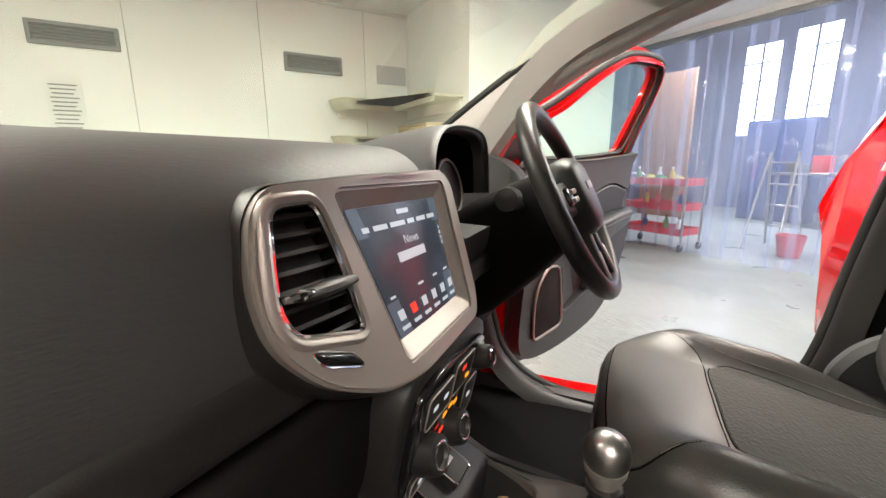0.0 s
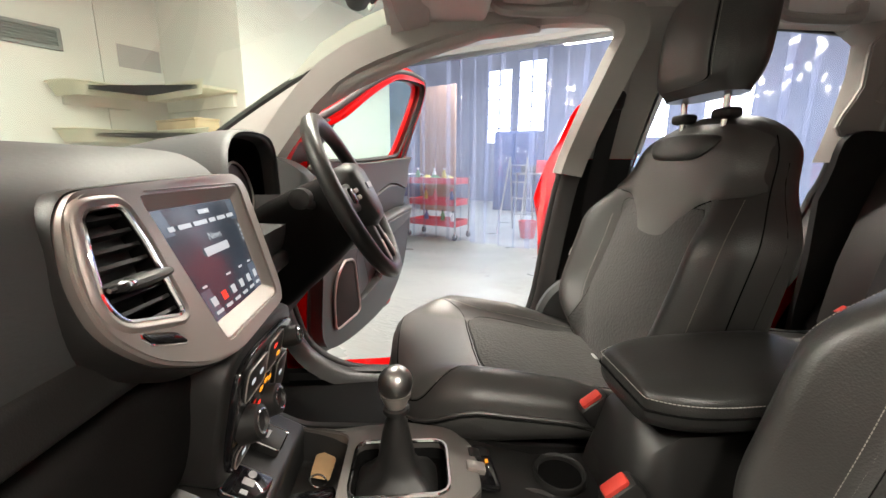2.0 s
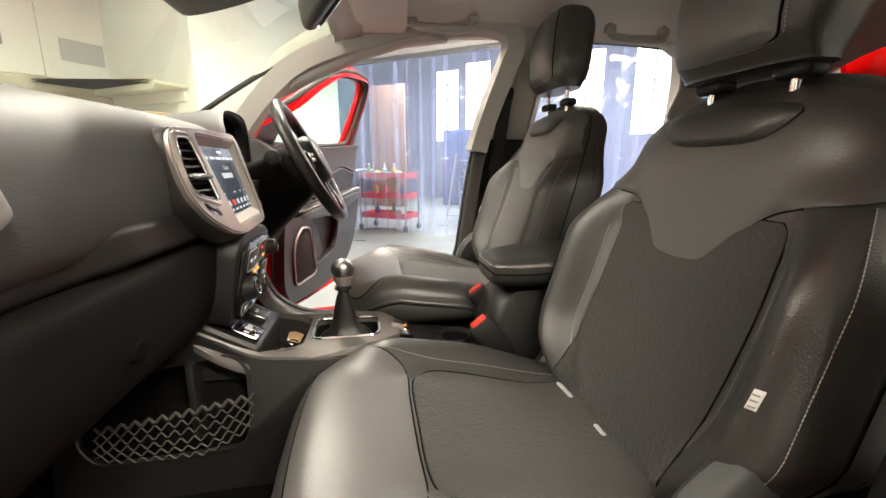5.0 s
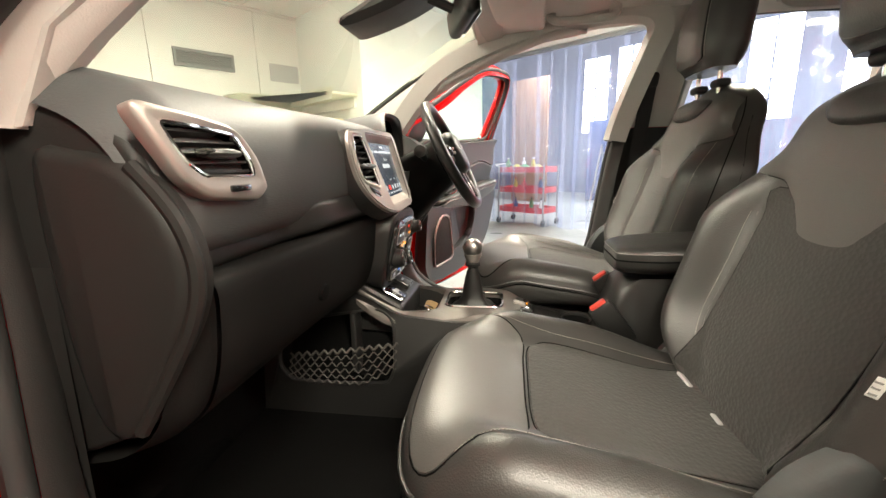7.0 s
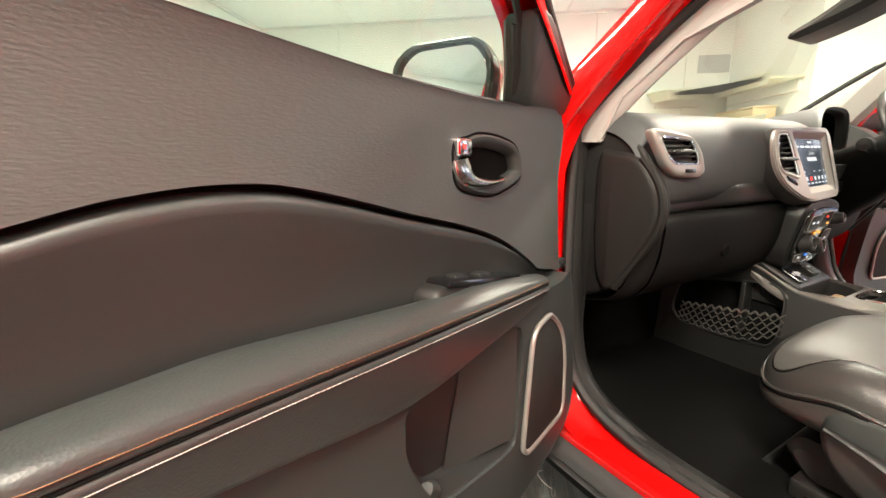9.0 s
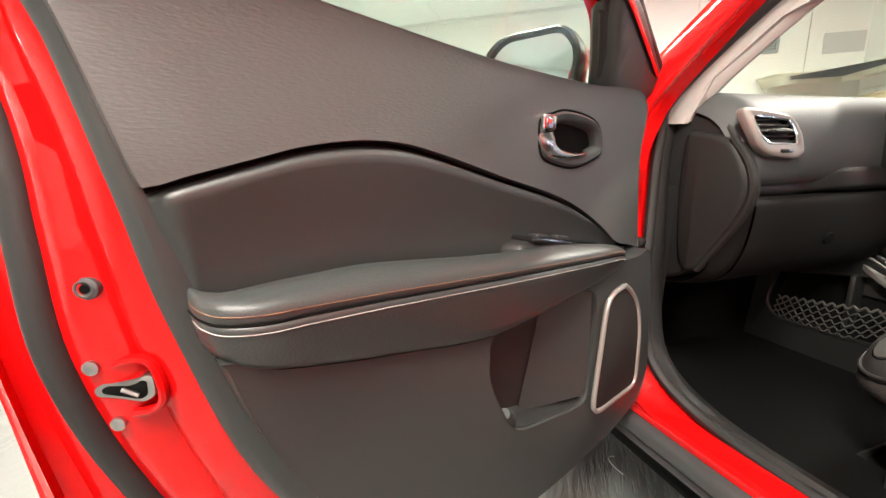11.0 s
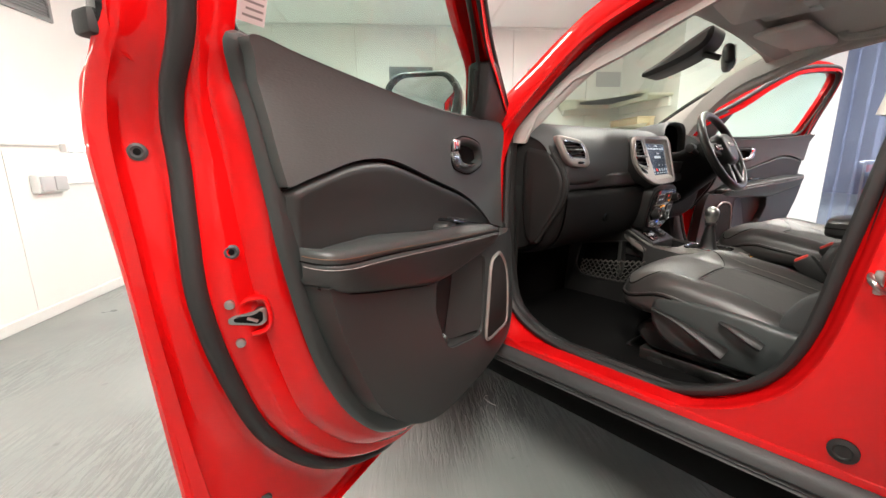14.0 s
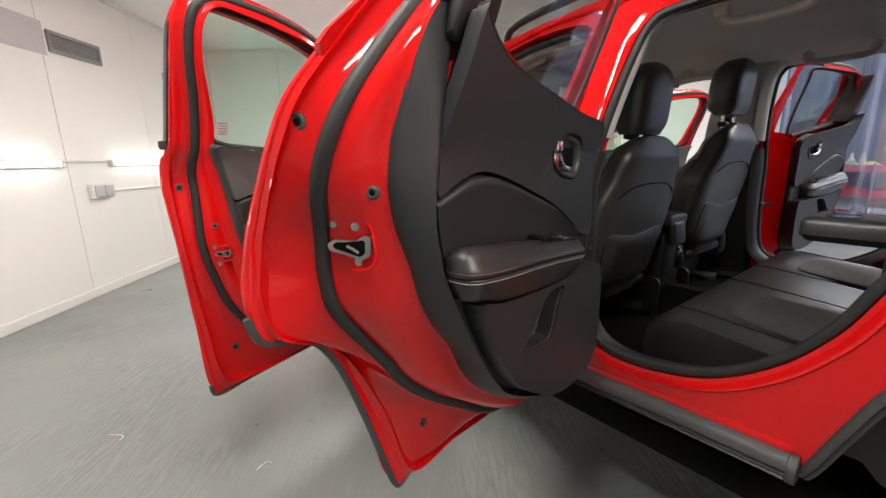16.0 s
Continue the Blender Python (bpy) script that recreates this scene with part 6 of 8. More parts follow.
    part("wheel_arch_trim", grid([[(s * (side_x(z) + h), -1.50 + (y + 1.50) * f, 0.45 + (z - 0.45) * f) for f, h in ((1.010, -0.002), (1.006, 0.006), (0.99, 0.012), (0.955, 0.013), (0.945, 0.010), (0.940, 0.0), (0.94, -0.05))] for y, z in arc]), CLAD, car, "grey-black plastic wheel arch trim")
    part("wheel_liner", grid([[(s * x, -1.55 + (y + 1.55) * 0.97, 0.50 + (z - 0.50) * 0.97) for x in (0.82, 0.55)] for y, z in arc]), DARK, car)
    # roof bars
    if s > 0:
        part("underbody", rbox((1.50, 1.72, 0.025), 0.01, 2, (0, -0.18, 0.462)), DARK, car, "dark underside of the car")
        part("underbody", rbox((1.06, 1.00, 0.06), 0.02, 2, (0, -1.55, 0.47)), DARK, car, "dark underside of the car")
    part("roof_rail", tube(spline([(s * 0.565, 0.02, 1.575), (s * 0.575, -0.1, 1.625), (s * 0.575, -0.8, 1.655), (s * 0.57, -1.4, 1.63), (s * 0.555, -1.55, 1.585)], 6, False), 0.014, 8), BLACK, car)


def roof_row(y, z, half, drop):
    return [(half * t, y, z - drop * t * t - 0.03 * abs(t) ** 6) for t in [k / 8 - 1 for k in range(17)]]


ROOF = [(0.17, 1.525, 0.585, 0.02), (0.05, 1.570, 0.588, 0.025), (-0.2, 1.605, 0.588, 0.03), (-0.7, 1.622, 0.585, 0.035), (-1.3, 1.612, 0.58, 0.035), (-1.75, 1.565, 0.565, 0.035)]
part("roof_panel", grid([roof_row(*r) for r in ROOF]), RED, car)
part("headlining", grid([roof_row(y, z - 0.045, h - 0.005, d + 0.012) for y, z, h, d in [(0.20, 1.528, 0.60, 0.03)] + ROOF[1:]]), HEADLINE, car, "greige fabric headlining")
part("windscreen_header", grid([[(x * 0.60, 0.185 + a, 1.515 - 0.035 * x * x + b) for x in [k / 8 - 1 for k in range(17)]] for a, b in ((0.03, 0.005), (0.025, -0.03), (-0.02, -0.042), (-0.07, -0.03))]), PILLAR, car)
WS = [[(x * (0.56 + 0.12 * f), 0.22 + 0.72 * f - 0.05 * x * x * f - 0.03 * x * x, 1.505 - 0.385 * f + 0.02 * math.sin(math.pi * f) - 0.02 * x * x) for x in [k / 8 - 1 for k in range(17)]] for f in [k / 8 for k in range(9)]]
ws = part("windscreen", grid(WS), GLASS_WS, car, "green tinted windscreen")
ws.visible_shadow = False
for s in (-1, 1):
    part("windscreen_seal", tube([Vector(r[0 if s < 0 else -1]) for r in WS], 0.014, 6), RUBBER, car)
part("bonnet", grid([[(x * 0.78, 0.95 + 1.0 * f, 1.02 - 0.10 * f * f - 0.05 * x * x - 0.10 * f ** 6) for x in [k / 6 - 1 for k in range(13)]] for f in [k / 8 for k in range(9)]]), RED, car)
part("front_bumper", grid([[(0.80 * math.sin(a), 1.45 + 0.50 * math.cos(a) ** 0.5, z) for a in [(k / 12 - 0.5) * math.pi * 0.98 for k in range(13)]] for z in (0.30, 0.45, 0.70, 0.88, 0.93)]), RED, car)
for s in (-1, 1):
    wing = [(0.60, 0.50), (0.68, 0.50), (0.72, 0.66), (0.86, 0.80), (1.08, 0.84), (1.30, 0.78), (1.44, 0.60), (1.50, 0.45), (1.55, 0.90), (0.98, 0.985), (0.62, 1.12)]
    part("wing", plate(spline(wing, 3), [], -0.02, 0.012, on_side(s), bev=0.006), RED, car)
part("tailgate", grid([[(0.76 * x, -2.0 - 0.06 * (1 - x * x) + (0.42 if z > 1.1 else 0) * (z - 1.1), z) for x in [k / 6 - 1 for k in range(13)]] for z in (0.45, 0.8, 1.1, 1.3, 1.45, 1.56)]), RED, car)
part("rear_bulkhead", rbox((1.3, 0.04, 0.75), 0.02, 2, pose(0, -1.56, 0.82, 14)), CARPET, car)
part("underbody", rbox((1.5, 3.6, 0.10), 0.03, 2, (0, -0.2, 0.34)), DARK, car)
part("floor_carpet", grid([[(x, y, z + (0.16 * math.exp(-(x / 0.13) ** 2) if z < 0.5 else 0)) for x in [-0.775 + 0.05 * k for k in range(32)]] for y, z in ((1.10, 0.95), (1.02, 0.80), (0.92, 0.60), (0.80, 0.46), (0.68, 0.415), (0.3, 0.41), (0.0, 0.41), (-0.4, 0.42), (-0.7, 0.42), (-0.86, 0.44), (-0.95, 0.55))]), CARPET, car, "black loop carpet")
for s in (-1, 1):
    part("floor_mat", rbox((0.42, 0.50, 0.012), 0.006, 2, pose(s * 0.45, 0.52, 0.425, 3)), CARPET, car, "black carpet mat")
    part("scuff_trim", grid([[(s * x, y, z) for x, z in ((0.728, 0.490), (0.712, 0.502), (0.690, 0.496), (0.672, 0.44))] for y in (0.62, 0.45, 0.2, -0.05, -0.28, -0.5, -0.75, -0.95)]), BLACK, car)
    part("kick_panel", grid([[(s * (0.672 - 0.02 * b), 0.55 + 0.30 * a, 0.44 + 0.62 * b) for a in (0, 0.3, 0.6, 1)] for b in (0, 0.25, 0.5, 0.75, 1)]), BLACK, car)
plug = part("floor_clip", lathe([(0.001, 0), (0.022, 0), (0.020, 0.008), (0.001, 0.009)], 16, Matrix.Translation((0.33, 0.40, 0.436))), SILVER, car)
# visors, grab handles and the mirror
for s in (-1, 1):
    part("sun_visor", prism(rounded([(s * 0.10, 0.16), (s * 0.50, 0.13), (s * 0.52, -0.02), (s * 0.12, 0.0)], 0.03, 4), 1.497, 1.475, 0.008, lambda a, b, h: (a, b, h - 0.06 * b)), HEADLINE, car, "folded greige sun visor")
    for y0 in (-0.13, -0.79):
        g = part("grab_handle", tube(spline([(s * 0.470, y0 + 0.10, 1.525), (s * 0.455, y0 + 0.095, 1.492), (s * 0.445, y0 + 0.06, 1.480), (s * 0.445, y0 - 0.06, 1.480), (s * 0.455, y0 - 0.095, 1.492), (s * 0.470, y0 - 0.10, 1.525)], 5, False), 0.0125, 8), PILLAR, car)
        for e in (-1, 1):
            part("mount", rbox((0.03, 0.035, 0.03), 0.008, 2, (s * 0.465, y0 + e * 0.098, 1.510)), PILLAR, g)
con = part("overhead_console", prism(rounded([(-0.10, 0.14), (0.10, 0.14), (0.08, -0.10), (-0.08, -0.10)], 0.03, 4), 1.548, 1.505, 0.012, lambda a, b, h: (a, b, h)), HEADLINE, car)
for s in (-1, 1):
    part("map_light", rbox((0.05, 0.03, 0.006), 0.002, 2, (s * 0.04, -0.02, 1.503)), WHITE, con)
mir = part("sensor_cover", prism(spline([(0.23, 1.495), (0.30, 1.465), (0.40, 1.405), (0.46, 1.375), (0.44, 1.360), (0.32, 1.395), (0.24, 1.44)], 4), -0.07, 0.07, 0.014, lambda a, b, h: (h, a, b)), BLACK, car, "black camera cover behind the windscreen")
rv = part("rear_view_mirror", rbox((0.215, 0.035, 0.066), 0.018, 3, pose(0.03, 0.20, 1.395, -8, 0, 18)), BLACK, car)
part("mirror_glass", rbox((0.198, 0.004, 0.054), 0.0018, 2, pose(0.0357, 0.1825, 1.3925, -8, 0, 18)), MIRROR, rv)
part("stem", tube([(0.0, 0.27, 1.42), (0.02, 0.22, 1.40)], 0.011, 8), BLACK, rv)


# ---------------------------------------------------------------- seats
def stitch(surface, pts, off=0.002, r=0.0006, every=0.005):
    """A row of single stitches on a surface along a line of its own coordinates."""
    line = [surface(a, b) for a, b in pts]
    line = [p + n * off for p, n in line]
    out, i, left = [], 0, 0.0
    d = [0.0]
    for a, b in zip(line, line[1:]):
        d.append(d[-1] + (b - a).length)

    def at(s):
        k = max(i for i in range(len(d)) if d[i] <= s + 1e-9)
        k = min(k, len(line) - 2)
        return line[k].lerp(line[k + 1], (s - d[k]) / max(d[k + 1] - d[k], 1e-6))
    s = 0.0
    while s + every < d[-1]:
        out.append(tube([at(s), at(s + every * 0.68)], r, 4))
        s += every
    return joined(*out)


def power(v, p):
    return math.copysign(abs(v) ** p, v)


def front_seat(label, cx, dy, dz, out, raised):
    """A front seat; out is the side of the door."""
    seat = thing("bucket_seat", label, "seat", "front seats", Matrix.Translation((cx, dy, 0)))
    # cushion: W is half its width in plan, c_top its height
    def W(y):
        return 0.262 * (1 - (max(0.0, y) / 0.240) ** 4) ** 0.25 - 0.014 * smoothstep(-0.12, -0.32, y)

    def c_top(x, y):
        s = min(abs(x) / 0.262, 1.0)
        bol = 0.050 * smoothstep(0.50, 0.80, s) * smoothstep(0.21, 0.07, y) * (0.30 + 0.70 * smoothstep(-0.30, -0.06, y))
        e = min(abs(x) / max(W(y), 0.02), 1.0)
        side = 0.050 * (1 - math.sqrt(max(0.0, 1 - e ** 7)))
        lip = 0.050 * (1 - math.sqrt(max(0.0, 1 - (max(0.0, y) / 0.241) ** 5)))
        sag = 0.012 * math.exp(-((y + 0.16) / 0.12) ** 2) * (1 - s * s)
        return 0.686 + dz + 0.150 * y + bol - max(side, 0) - lip - sag + 0.012 * (1 - s * s)
    ys = [-0.335 + 0.335 * k / 14 for k in range(14)] + [0.2392 * math.sin(math.pi / 2 * k / 16) for k in range(17)]
    rows = []
    for y in ys:
        w = W(y)
        ss = [math.sin(math.pi / 2 * (j / 16 - 1)) for j in range(33)]
        row = [(w * a, y, c_top(w * a, y)) for a in ss]
        zb = c_top(w, y)
        lo = 0.625 + dz
        side = [(0.003, 0.10), (0.006, 0.30), (0.006, 0.55), (0.0, 0.8), (-0.014, 1.0)]
        row += [(w + a, y, zb + (lo - zb) * f) for a, f in side] + [(-w - a, y, zb + (lo - zb) * f) for a, f in reversed(side)]
        rows.append(row)
    cs = normal_of(lambda x, y: Vector((x, y, c_top(x, y))))
    cushion = part("cushion", grid(rows, close_v=True, caps=True), LEATHER, seat, "black leather seat cushion with raised side bolsters", 60)
    ins = spline([(-0.128, -0.31), (-0.142, -0.18), (-0.150, -0.02), (-0.140, 0.030), (-0.105, 0.048), (0.0, 0.050), (0.105, 0.048), (0.140, 0.030), (0.150, -0.02), (0.142, -0.18), (0.128, -0.31)], 4)
    part("cushion_insert", patch(cs, ins, 0.005, 9), FABRIC, cushion, "dark perforated cloth insert")
    fr = spline([(-0.138, 0.058), (-0.06, 0.060), (0.06, 0.060), (0.138, 0.058), (0.168, 0.078), (0.205, 0.135), (0.222, 0.180), (0.170, 0.212), (0.0, 0.222), (-0.170, 0.212), (-0.222, 0.180), (-0.205, 0.135), (-0.168, 0.078)], 4)
    part("cushion_front", patch(cs, fr, 0.004, 9), LEATHER_GREY, cushion, "smooth grey-black leather front panel")
    for lp in (inset(ins, -0.002), inset(fr, -0.002)):
        part("cushion_seam", tube([cs(a, b)[0] + cs(a, b)[1] * 0.0 for a, b in lp], 0.0013, 6, True), DARK, cushion)
    for s in (-1, 1):
        part("stitching", stitch(cs, spline([(s * 0.166, -0.27), (s * 0.168, -0.12), (s * 0.170, 0.0), (s * 0.186, 0.09), (s * 0.214, 0.150)], 6, False), 0.0008), STITCH_G, cushion)
    edge = [(W(y) * a, y) for y in [-0.30 + 0.03 * k for k in range(11)] for a in (1,)] + [(0.262 * (1 - math.sin(b) ** 4) ** 0.25, 0.239 * math.sin(b)) for b in [math.pi / 2 * k / 14 for k in range(1, 14)]]
    edge = edge + [(-x, y) for x, y in reversed(edge)]
    part("piping", tube([(x * 1.012, y * 1.005, c_top(x, y) - 0.004) for x, y in edge], 0.0034, 6), LEATHER, cushion)
    part("piping_seam", tube([(x * 1.014, y * 1.006, c_top(x, y) - 0.0105) for x, y in edge], 0.0022, 5), DARK, cushion)
    # backrest: half is half its width, F its front, B its rear
    z0, tall = 0.60 + 1.3 * dz, 0.592

    def mid(h):
        return -0.318 - 0.125 * h - 0.030 * h * h, z0 + tall * h

    def half(h):
        base = 0.135 + 0.137 * smoothstep(-0.04, 0.34, h) - 0.060 * smoothstep(0.58, 0.82, h)
        return base * (1 - max(0.0, (h - 0.76) / 0.2425) ** 2.5) ** 0.40

    def front(x, h):
        w = half(h)
        t = min(abs(x) / w, 1.0)
        r = math.sqrt(max(0.0, 1 - t ** 6))
        thin = 0.060 - 0.012 * h - 0.034 * smoothstep(0.86, 1.0, h) ** 1.5
        bol = 0.088 * smoothstep(-0.05, 0.25, h) * smoothstep(0.82, 0.58, h) * smoothstep(0.55, 0.86, t) * (0.25 + 0.75 * r)
        return thin * (0.15 + 0.85 * r) + bol + 0.026 * math.exp(-((h - 0.20) / 0.20) ** 2) * (1 - t * t) + 0.010 * smoothstep(0.6, 0.8, h) * (1 - t * t)

    def behind(x, h):
        t = min(abs(x) / half(h), 1.0)
        return -(0.082 - 0.022 * h - 0.034 * smoothstep(0.86, 1.0, h)) * (0.45 + 0.55 * math.sqrt(max(0.0, 1 - t ** 6)))
    b_surf = lambda x, h: Vector((x, mid(h)[0] + front(x, h), mid(h)[1]))
    r_surf = lambda x, h: Vector((x, mid(h)[0] + behind(x, h), mid(h)[1]))
    hs = [0.76 * k / 24 for k in range(24)] + [0.76 + 0.2405 * math.sin(math.pi / 2 * k / 12) for k in range(13)]
    ts = [math.sin(math.pi / 2 * (j / 18 - 1)) for j in range(37)]
    rows = [[b_surf(half(h) * a, h) for a in ts] + [r_surf(half(h) * a, h) for a in reversed(ts[::2])] for h in hs]
    bs, rn = normal_of(b_surf), normal_of(r_surf)
    flip = lambda x, h: (bs(x, h)[0], bs(x, h)[1] * (1 if bs(x, h)[1].y > 0 else -1))
    rear = lambda x, h: (rn(x, h)[0], rn(x, h)[1] * (1 if rn(x, h)[1].y < 0 else -1))
    back = part("backrest", grid(rows, close_v=True, caps=True), LEATHER, seat, "black leather backrest with deep side bolsters", 60)
    fab = spline([(-0.132, 0.06), (0.0, 0.055), (0.132, 0.06), (0.148, 0.25), (0.152, 0.45), (0.150, 0.60), (0.140, 0.69), (0.0, 0.66), (-0.140, 0.69), (-0.150, 0.60), (-0.152, 0.45), (-0.148, 0.25)], 4)
    part("back_insert", patch(flip, fab, 0.005, 9), FABRIC, back, "dark patterned cloth insert")
    low = [(-0.052, 0.556), (0.0, 0.545), (0.052, 0.556), (0.073, 0.598), (0.094, 0.660), (0.126, 0.706), (0.165, 0.724)]
    yoke = spline(low + [(half(h) * 0.975, h) for h in (0.745, 0.80, 0.86, 0.92)] + [(0.075, 0.965), (-0.075, 0.965)] + [(-half(h) * 0.975, h) for h in (0.92, 0.86, 0.80, 0.745)] + [(-x, h) for x, h in low[:2:-1]], 4)
    part("yoke", patch(flip, yoke, 0.006, 12, 0.004), LEATHER_GREY, back, "smooth grey-black leather shoulder panel")
    tongue = spline([(-x, h) for x, h in low[:2:-1]] + low, 5, False)
    part("back_seam", tube([flip(a, b)[0] + flip(a, b)[1] * 0.0010 for a, b in tongue], 0.0018, 6), DARK, back)
    part("back_seam", tube([flip(a, b)[0] + flip(a, b)[1] * 0.0006 for a, b in inset(fab, -0.001)], 0.0013, 6, True), DARK, back)
    pad = spline([(-0.104, 0.915), (-0.092, 0.868), (-0.05, 0.846), (0.05, 0.846), (0.092, 0.868), (0.104, 0.915), (0.0, 0.930)], 4)
    part("neck_pad", patch(flip, pad, 0.019, 9, -0.004), LEATHER, back, "padded leather neck roll")
    for s in (-1, 1):
        part("stitching", stitch(flip, [(s * half(h) * 0.945, h) for h in [0.10 + 0.64 * k / 30 for k in range(31)]], 0.0008), STITCH_G, back)
        for e in (0.585, 0.615):
            part("stitching", stitch(flip, [(s * half(h) * (e + 0.03 * h), h) for h in [0.12 + 0.50 * k / 26 for k in range(27)]], 0.0008), STITCH_G, back)
        part("side_seam", tube([b_surf(s * half(h) * 0.9995, h) for h in [0.04 + 0.88 * k / 24 for k in range(25)]], 0.0013, 5), DARK, back)
        part("flank_seam", tube([Vector((s * (half(h) - 0.001), mid(h)[0] - 0.012, mid(h)[1])) for h in [0.04 + 0.80 * k / 20 for k in range(21)]], 0.0013, 5), DARK, back)
    lab_o = [(out * half(h) * t, h) for t, h in ((0.835, 0.405), (0.865, 0.405), (0.870, 0.440), (0.840, 0.440))]
    lab = part("side_label", patch(flip, lab_o, 0.0016, 3), PAPER_W, back, "small white woven airbag label")
    for k in range(3):
        part("print_bar", patch(flip, [(out * half(h) * t, h) for t, h in ((0.840, 0.409 + 0.010 * k), (0.861, 0.409 + 0.010 * k), (0.862, 0.413 + 0.010 * k), (0.841, 0.413 + 0.010 * k))], 0.0026, 3), INK, lab)
    # pale anchor clips where cushion and backrest meet
    for x, wide in ((-0.007, 0.030), (out * -0.115, 0.055)):
        part("anchor_clip", rbox((wide, 0.010, 0.016), 0.004, 2, pose(x, -0.238, 0.654 + dz, 20, 0, 0)), PAPER, seat, "pale grey anchor clip")
    # back of the backrest: pocket and seams
    part("map_pocket", patch(rear, spline([(-0.17, 0.10), (0.17, 0.10), (0.19, 0.25), (0.185, 0.43), (0.0, 0.40), (-0.185, 0.43), (-0.19, 0.25)], 4), 0.014), LEATHER, back)
    part("rear_seam", tube([rear(x, h)[0] + rear(x, h)[1] * 0.002 for x, h in spline([(-0.195, 0.66), (-0.1, 0.72), (0.1, 0.72), (0.195, 0.66)], 6, False)], 0.002, 5), DARK, back)
    part("lower_rail", rbox((0.40, 0.03, 0.04), 0.012, 2, (0, mid(0.03)[0] - 0.06, 0.625 + dz)), BLACK, back)
    # recliner covers beside the hinge of the backrest
    for s in (-1, 1):
        shield = [(-0.40, 0.575), (-0.30, 0.56), (-0.20, 0.60), (-0.165, 0.675), (-0.187, 0.735), (-0.224, 0.772), (-0.255, 0.784), (-0.30, 0.762), (-0.35, 0.722), (-0.40, 0.69)] if s == out else [(-0.40, 0.575), (-0.30, 0.56), (-0.225, 0.60), (-0.235, 0.665), (-0.30, 0.715), (-0.37, 0.70)]
        cover = prism(spline([(y, z + dz) for y, z in shield], 5), 0.210, 0.250, 0.012, lambda a, b, h: (h, a, b))
        part("recliner_cover", cover if s > 0 else flipped(cover, 1), DASH if s == out else BLACK, seat, "grey moulded recliner shield" if s == out else "")
    # head restraint
    hy, hz, tallh = mid(1.0)[0] + 0.044, z0 + tall + raised, 0.232

    def head_w(f):
        return 0.122 * (1 - max(0.0, (f - 0.55) / 0.455) ** 2.6) ** 0.42 * (0.86 + 0.14 * smoothstep(0.0, 0.30, f))

    def head_front(x, f):
        t = min(abs(x) / head_w(f), 1.0)
        return (0.056 + 0.012 * math.sin(math.pi * min(f, 1))) * (0.25 + 0.75 * math.sqrt(max(0, 1 - t ** 4))) * (0.30 + 0.70 * math.sqrt(max(0, 1 - max(0.0, (f - 0.6) / 0.405) ** 3))) * (0.62 + 0.38 * smoothstep(0.0, 0.12, f))

    def head_rear(x, f):
        t = min(abs(x) / head_w(f), 1.0)
        return -0.060 * (0.2 + 0.8 * math.sqrt(max(0, 1 - t ** 4))) * (0.30 + 0.70 * math.sqrt(max(0, 1 - max(0.0, (f - 0.6) / 0.405) ** 3))) * (0.75 + 0.25 * smoothstep(0.0, 0.15, f))
    fs = [0.0, 0.012, 0.03, 0.06, 0.10] + [0.16 + 0.06 * k for k in range(8)] + [0.64 + 0.3605 * math.sin(math.pi / 2 * k / 8) for k in range(9)]
    h_surf = lambda x, f: Vector((x, hy - 0.020 * f + head_front(x, f), hz + tallh * f))
    tt = [math.sin(math.pi / 2 * (j / 12 - 1)) for j in range(25)]
    rows = [[h_surf(head_w(f) * a, f) for a in tt] + [(head_w(f) * a, hy - 0.020 * f + head_rear(head_w(f) * a, f), hz + tallh * f) for a in reversed(tt)] for f in fs]
    head = part("headrest", grid(rows, close_v=True, caps=True), LEATHER, seat, "black leather head restraint", 60)
    hn = normal_of(h_surf)
    hf = lambda x, f: (hn(x, f)[0], hn(x, f)[1] * (1 if hn(x, f)[1].y > 0 else -1))
    panel = spline([(-0.072, 0.10), (0.0, 0.085), (0.072, 0.10), (0.082, 0.20), (0.084, 0.50), (0.078, 0.74), (0.058, 0.90), (0.0, 0.93), (-0.058, 0.90), (-0.078, 0.74), (-0.084, 0.50), (-0.082, 0.20)], 4)
    part("headrest_panel", patch(hf, panel, 0.007, 8), LEATHER_GREY, head, "smooth front panel")
    part("headrest_seam", tube([hf(a, b)[0] for a, b in inset(panel, -0.001)], 0.0013, 5, True), DARK, head)
    part("stitching", stitch(hf, inset(panel, -0.006), 0.0006), STITCH_G, head)
    for s in (-1, 1):
        part("post", tube([(s * 0.066, hy - 0.006, hz - 0.085), (s * 0.066, hy - 0.004, hz + 0.03)], 0.0065, 10), CHROME, head)
        part("post_guide", rbox((0.052, 0.036, 0.022), 0.009, 3, (s * 0.066, hy - 0.008, z0 + tall + 0.002)), BLACK, back)
    # frame, side cover and rails
    part("seat_base", prism(rounded([(-0.30, 0.50), (0.13, 0.50), (0.17, 0.55 + dz), (0.15, 0.58 + dz), (-0.32, 0.56 + dz)], 0.03, 3), -0.215, 0.215, 0.015, lambda a, b, h: (h, a, b)), BLACK, seat)
    cov = spline([(-0.36, 0.61), (-0.31, 0.555), (-0.18, 0.543), (-0.09, 0.543), (0.02, 0.547), (0.085, 0.580), (0.110, 0.640), (0.085, 0.686), (-0.06, 0.690), (-0.20, 0.672), (-0.34, 0.672)], 4)
    cover = prism([(a, b + dz) for a, b in cov], 0.230, 0.272, 0.014, lambda a, b, h: (h, a, b))
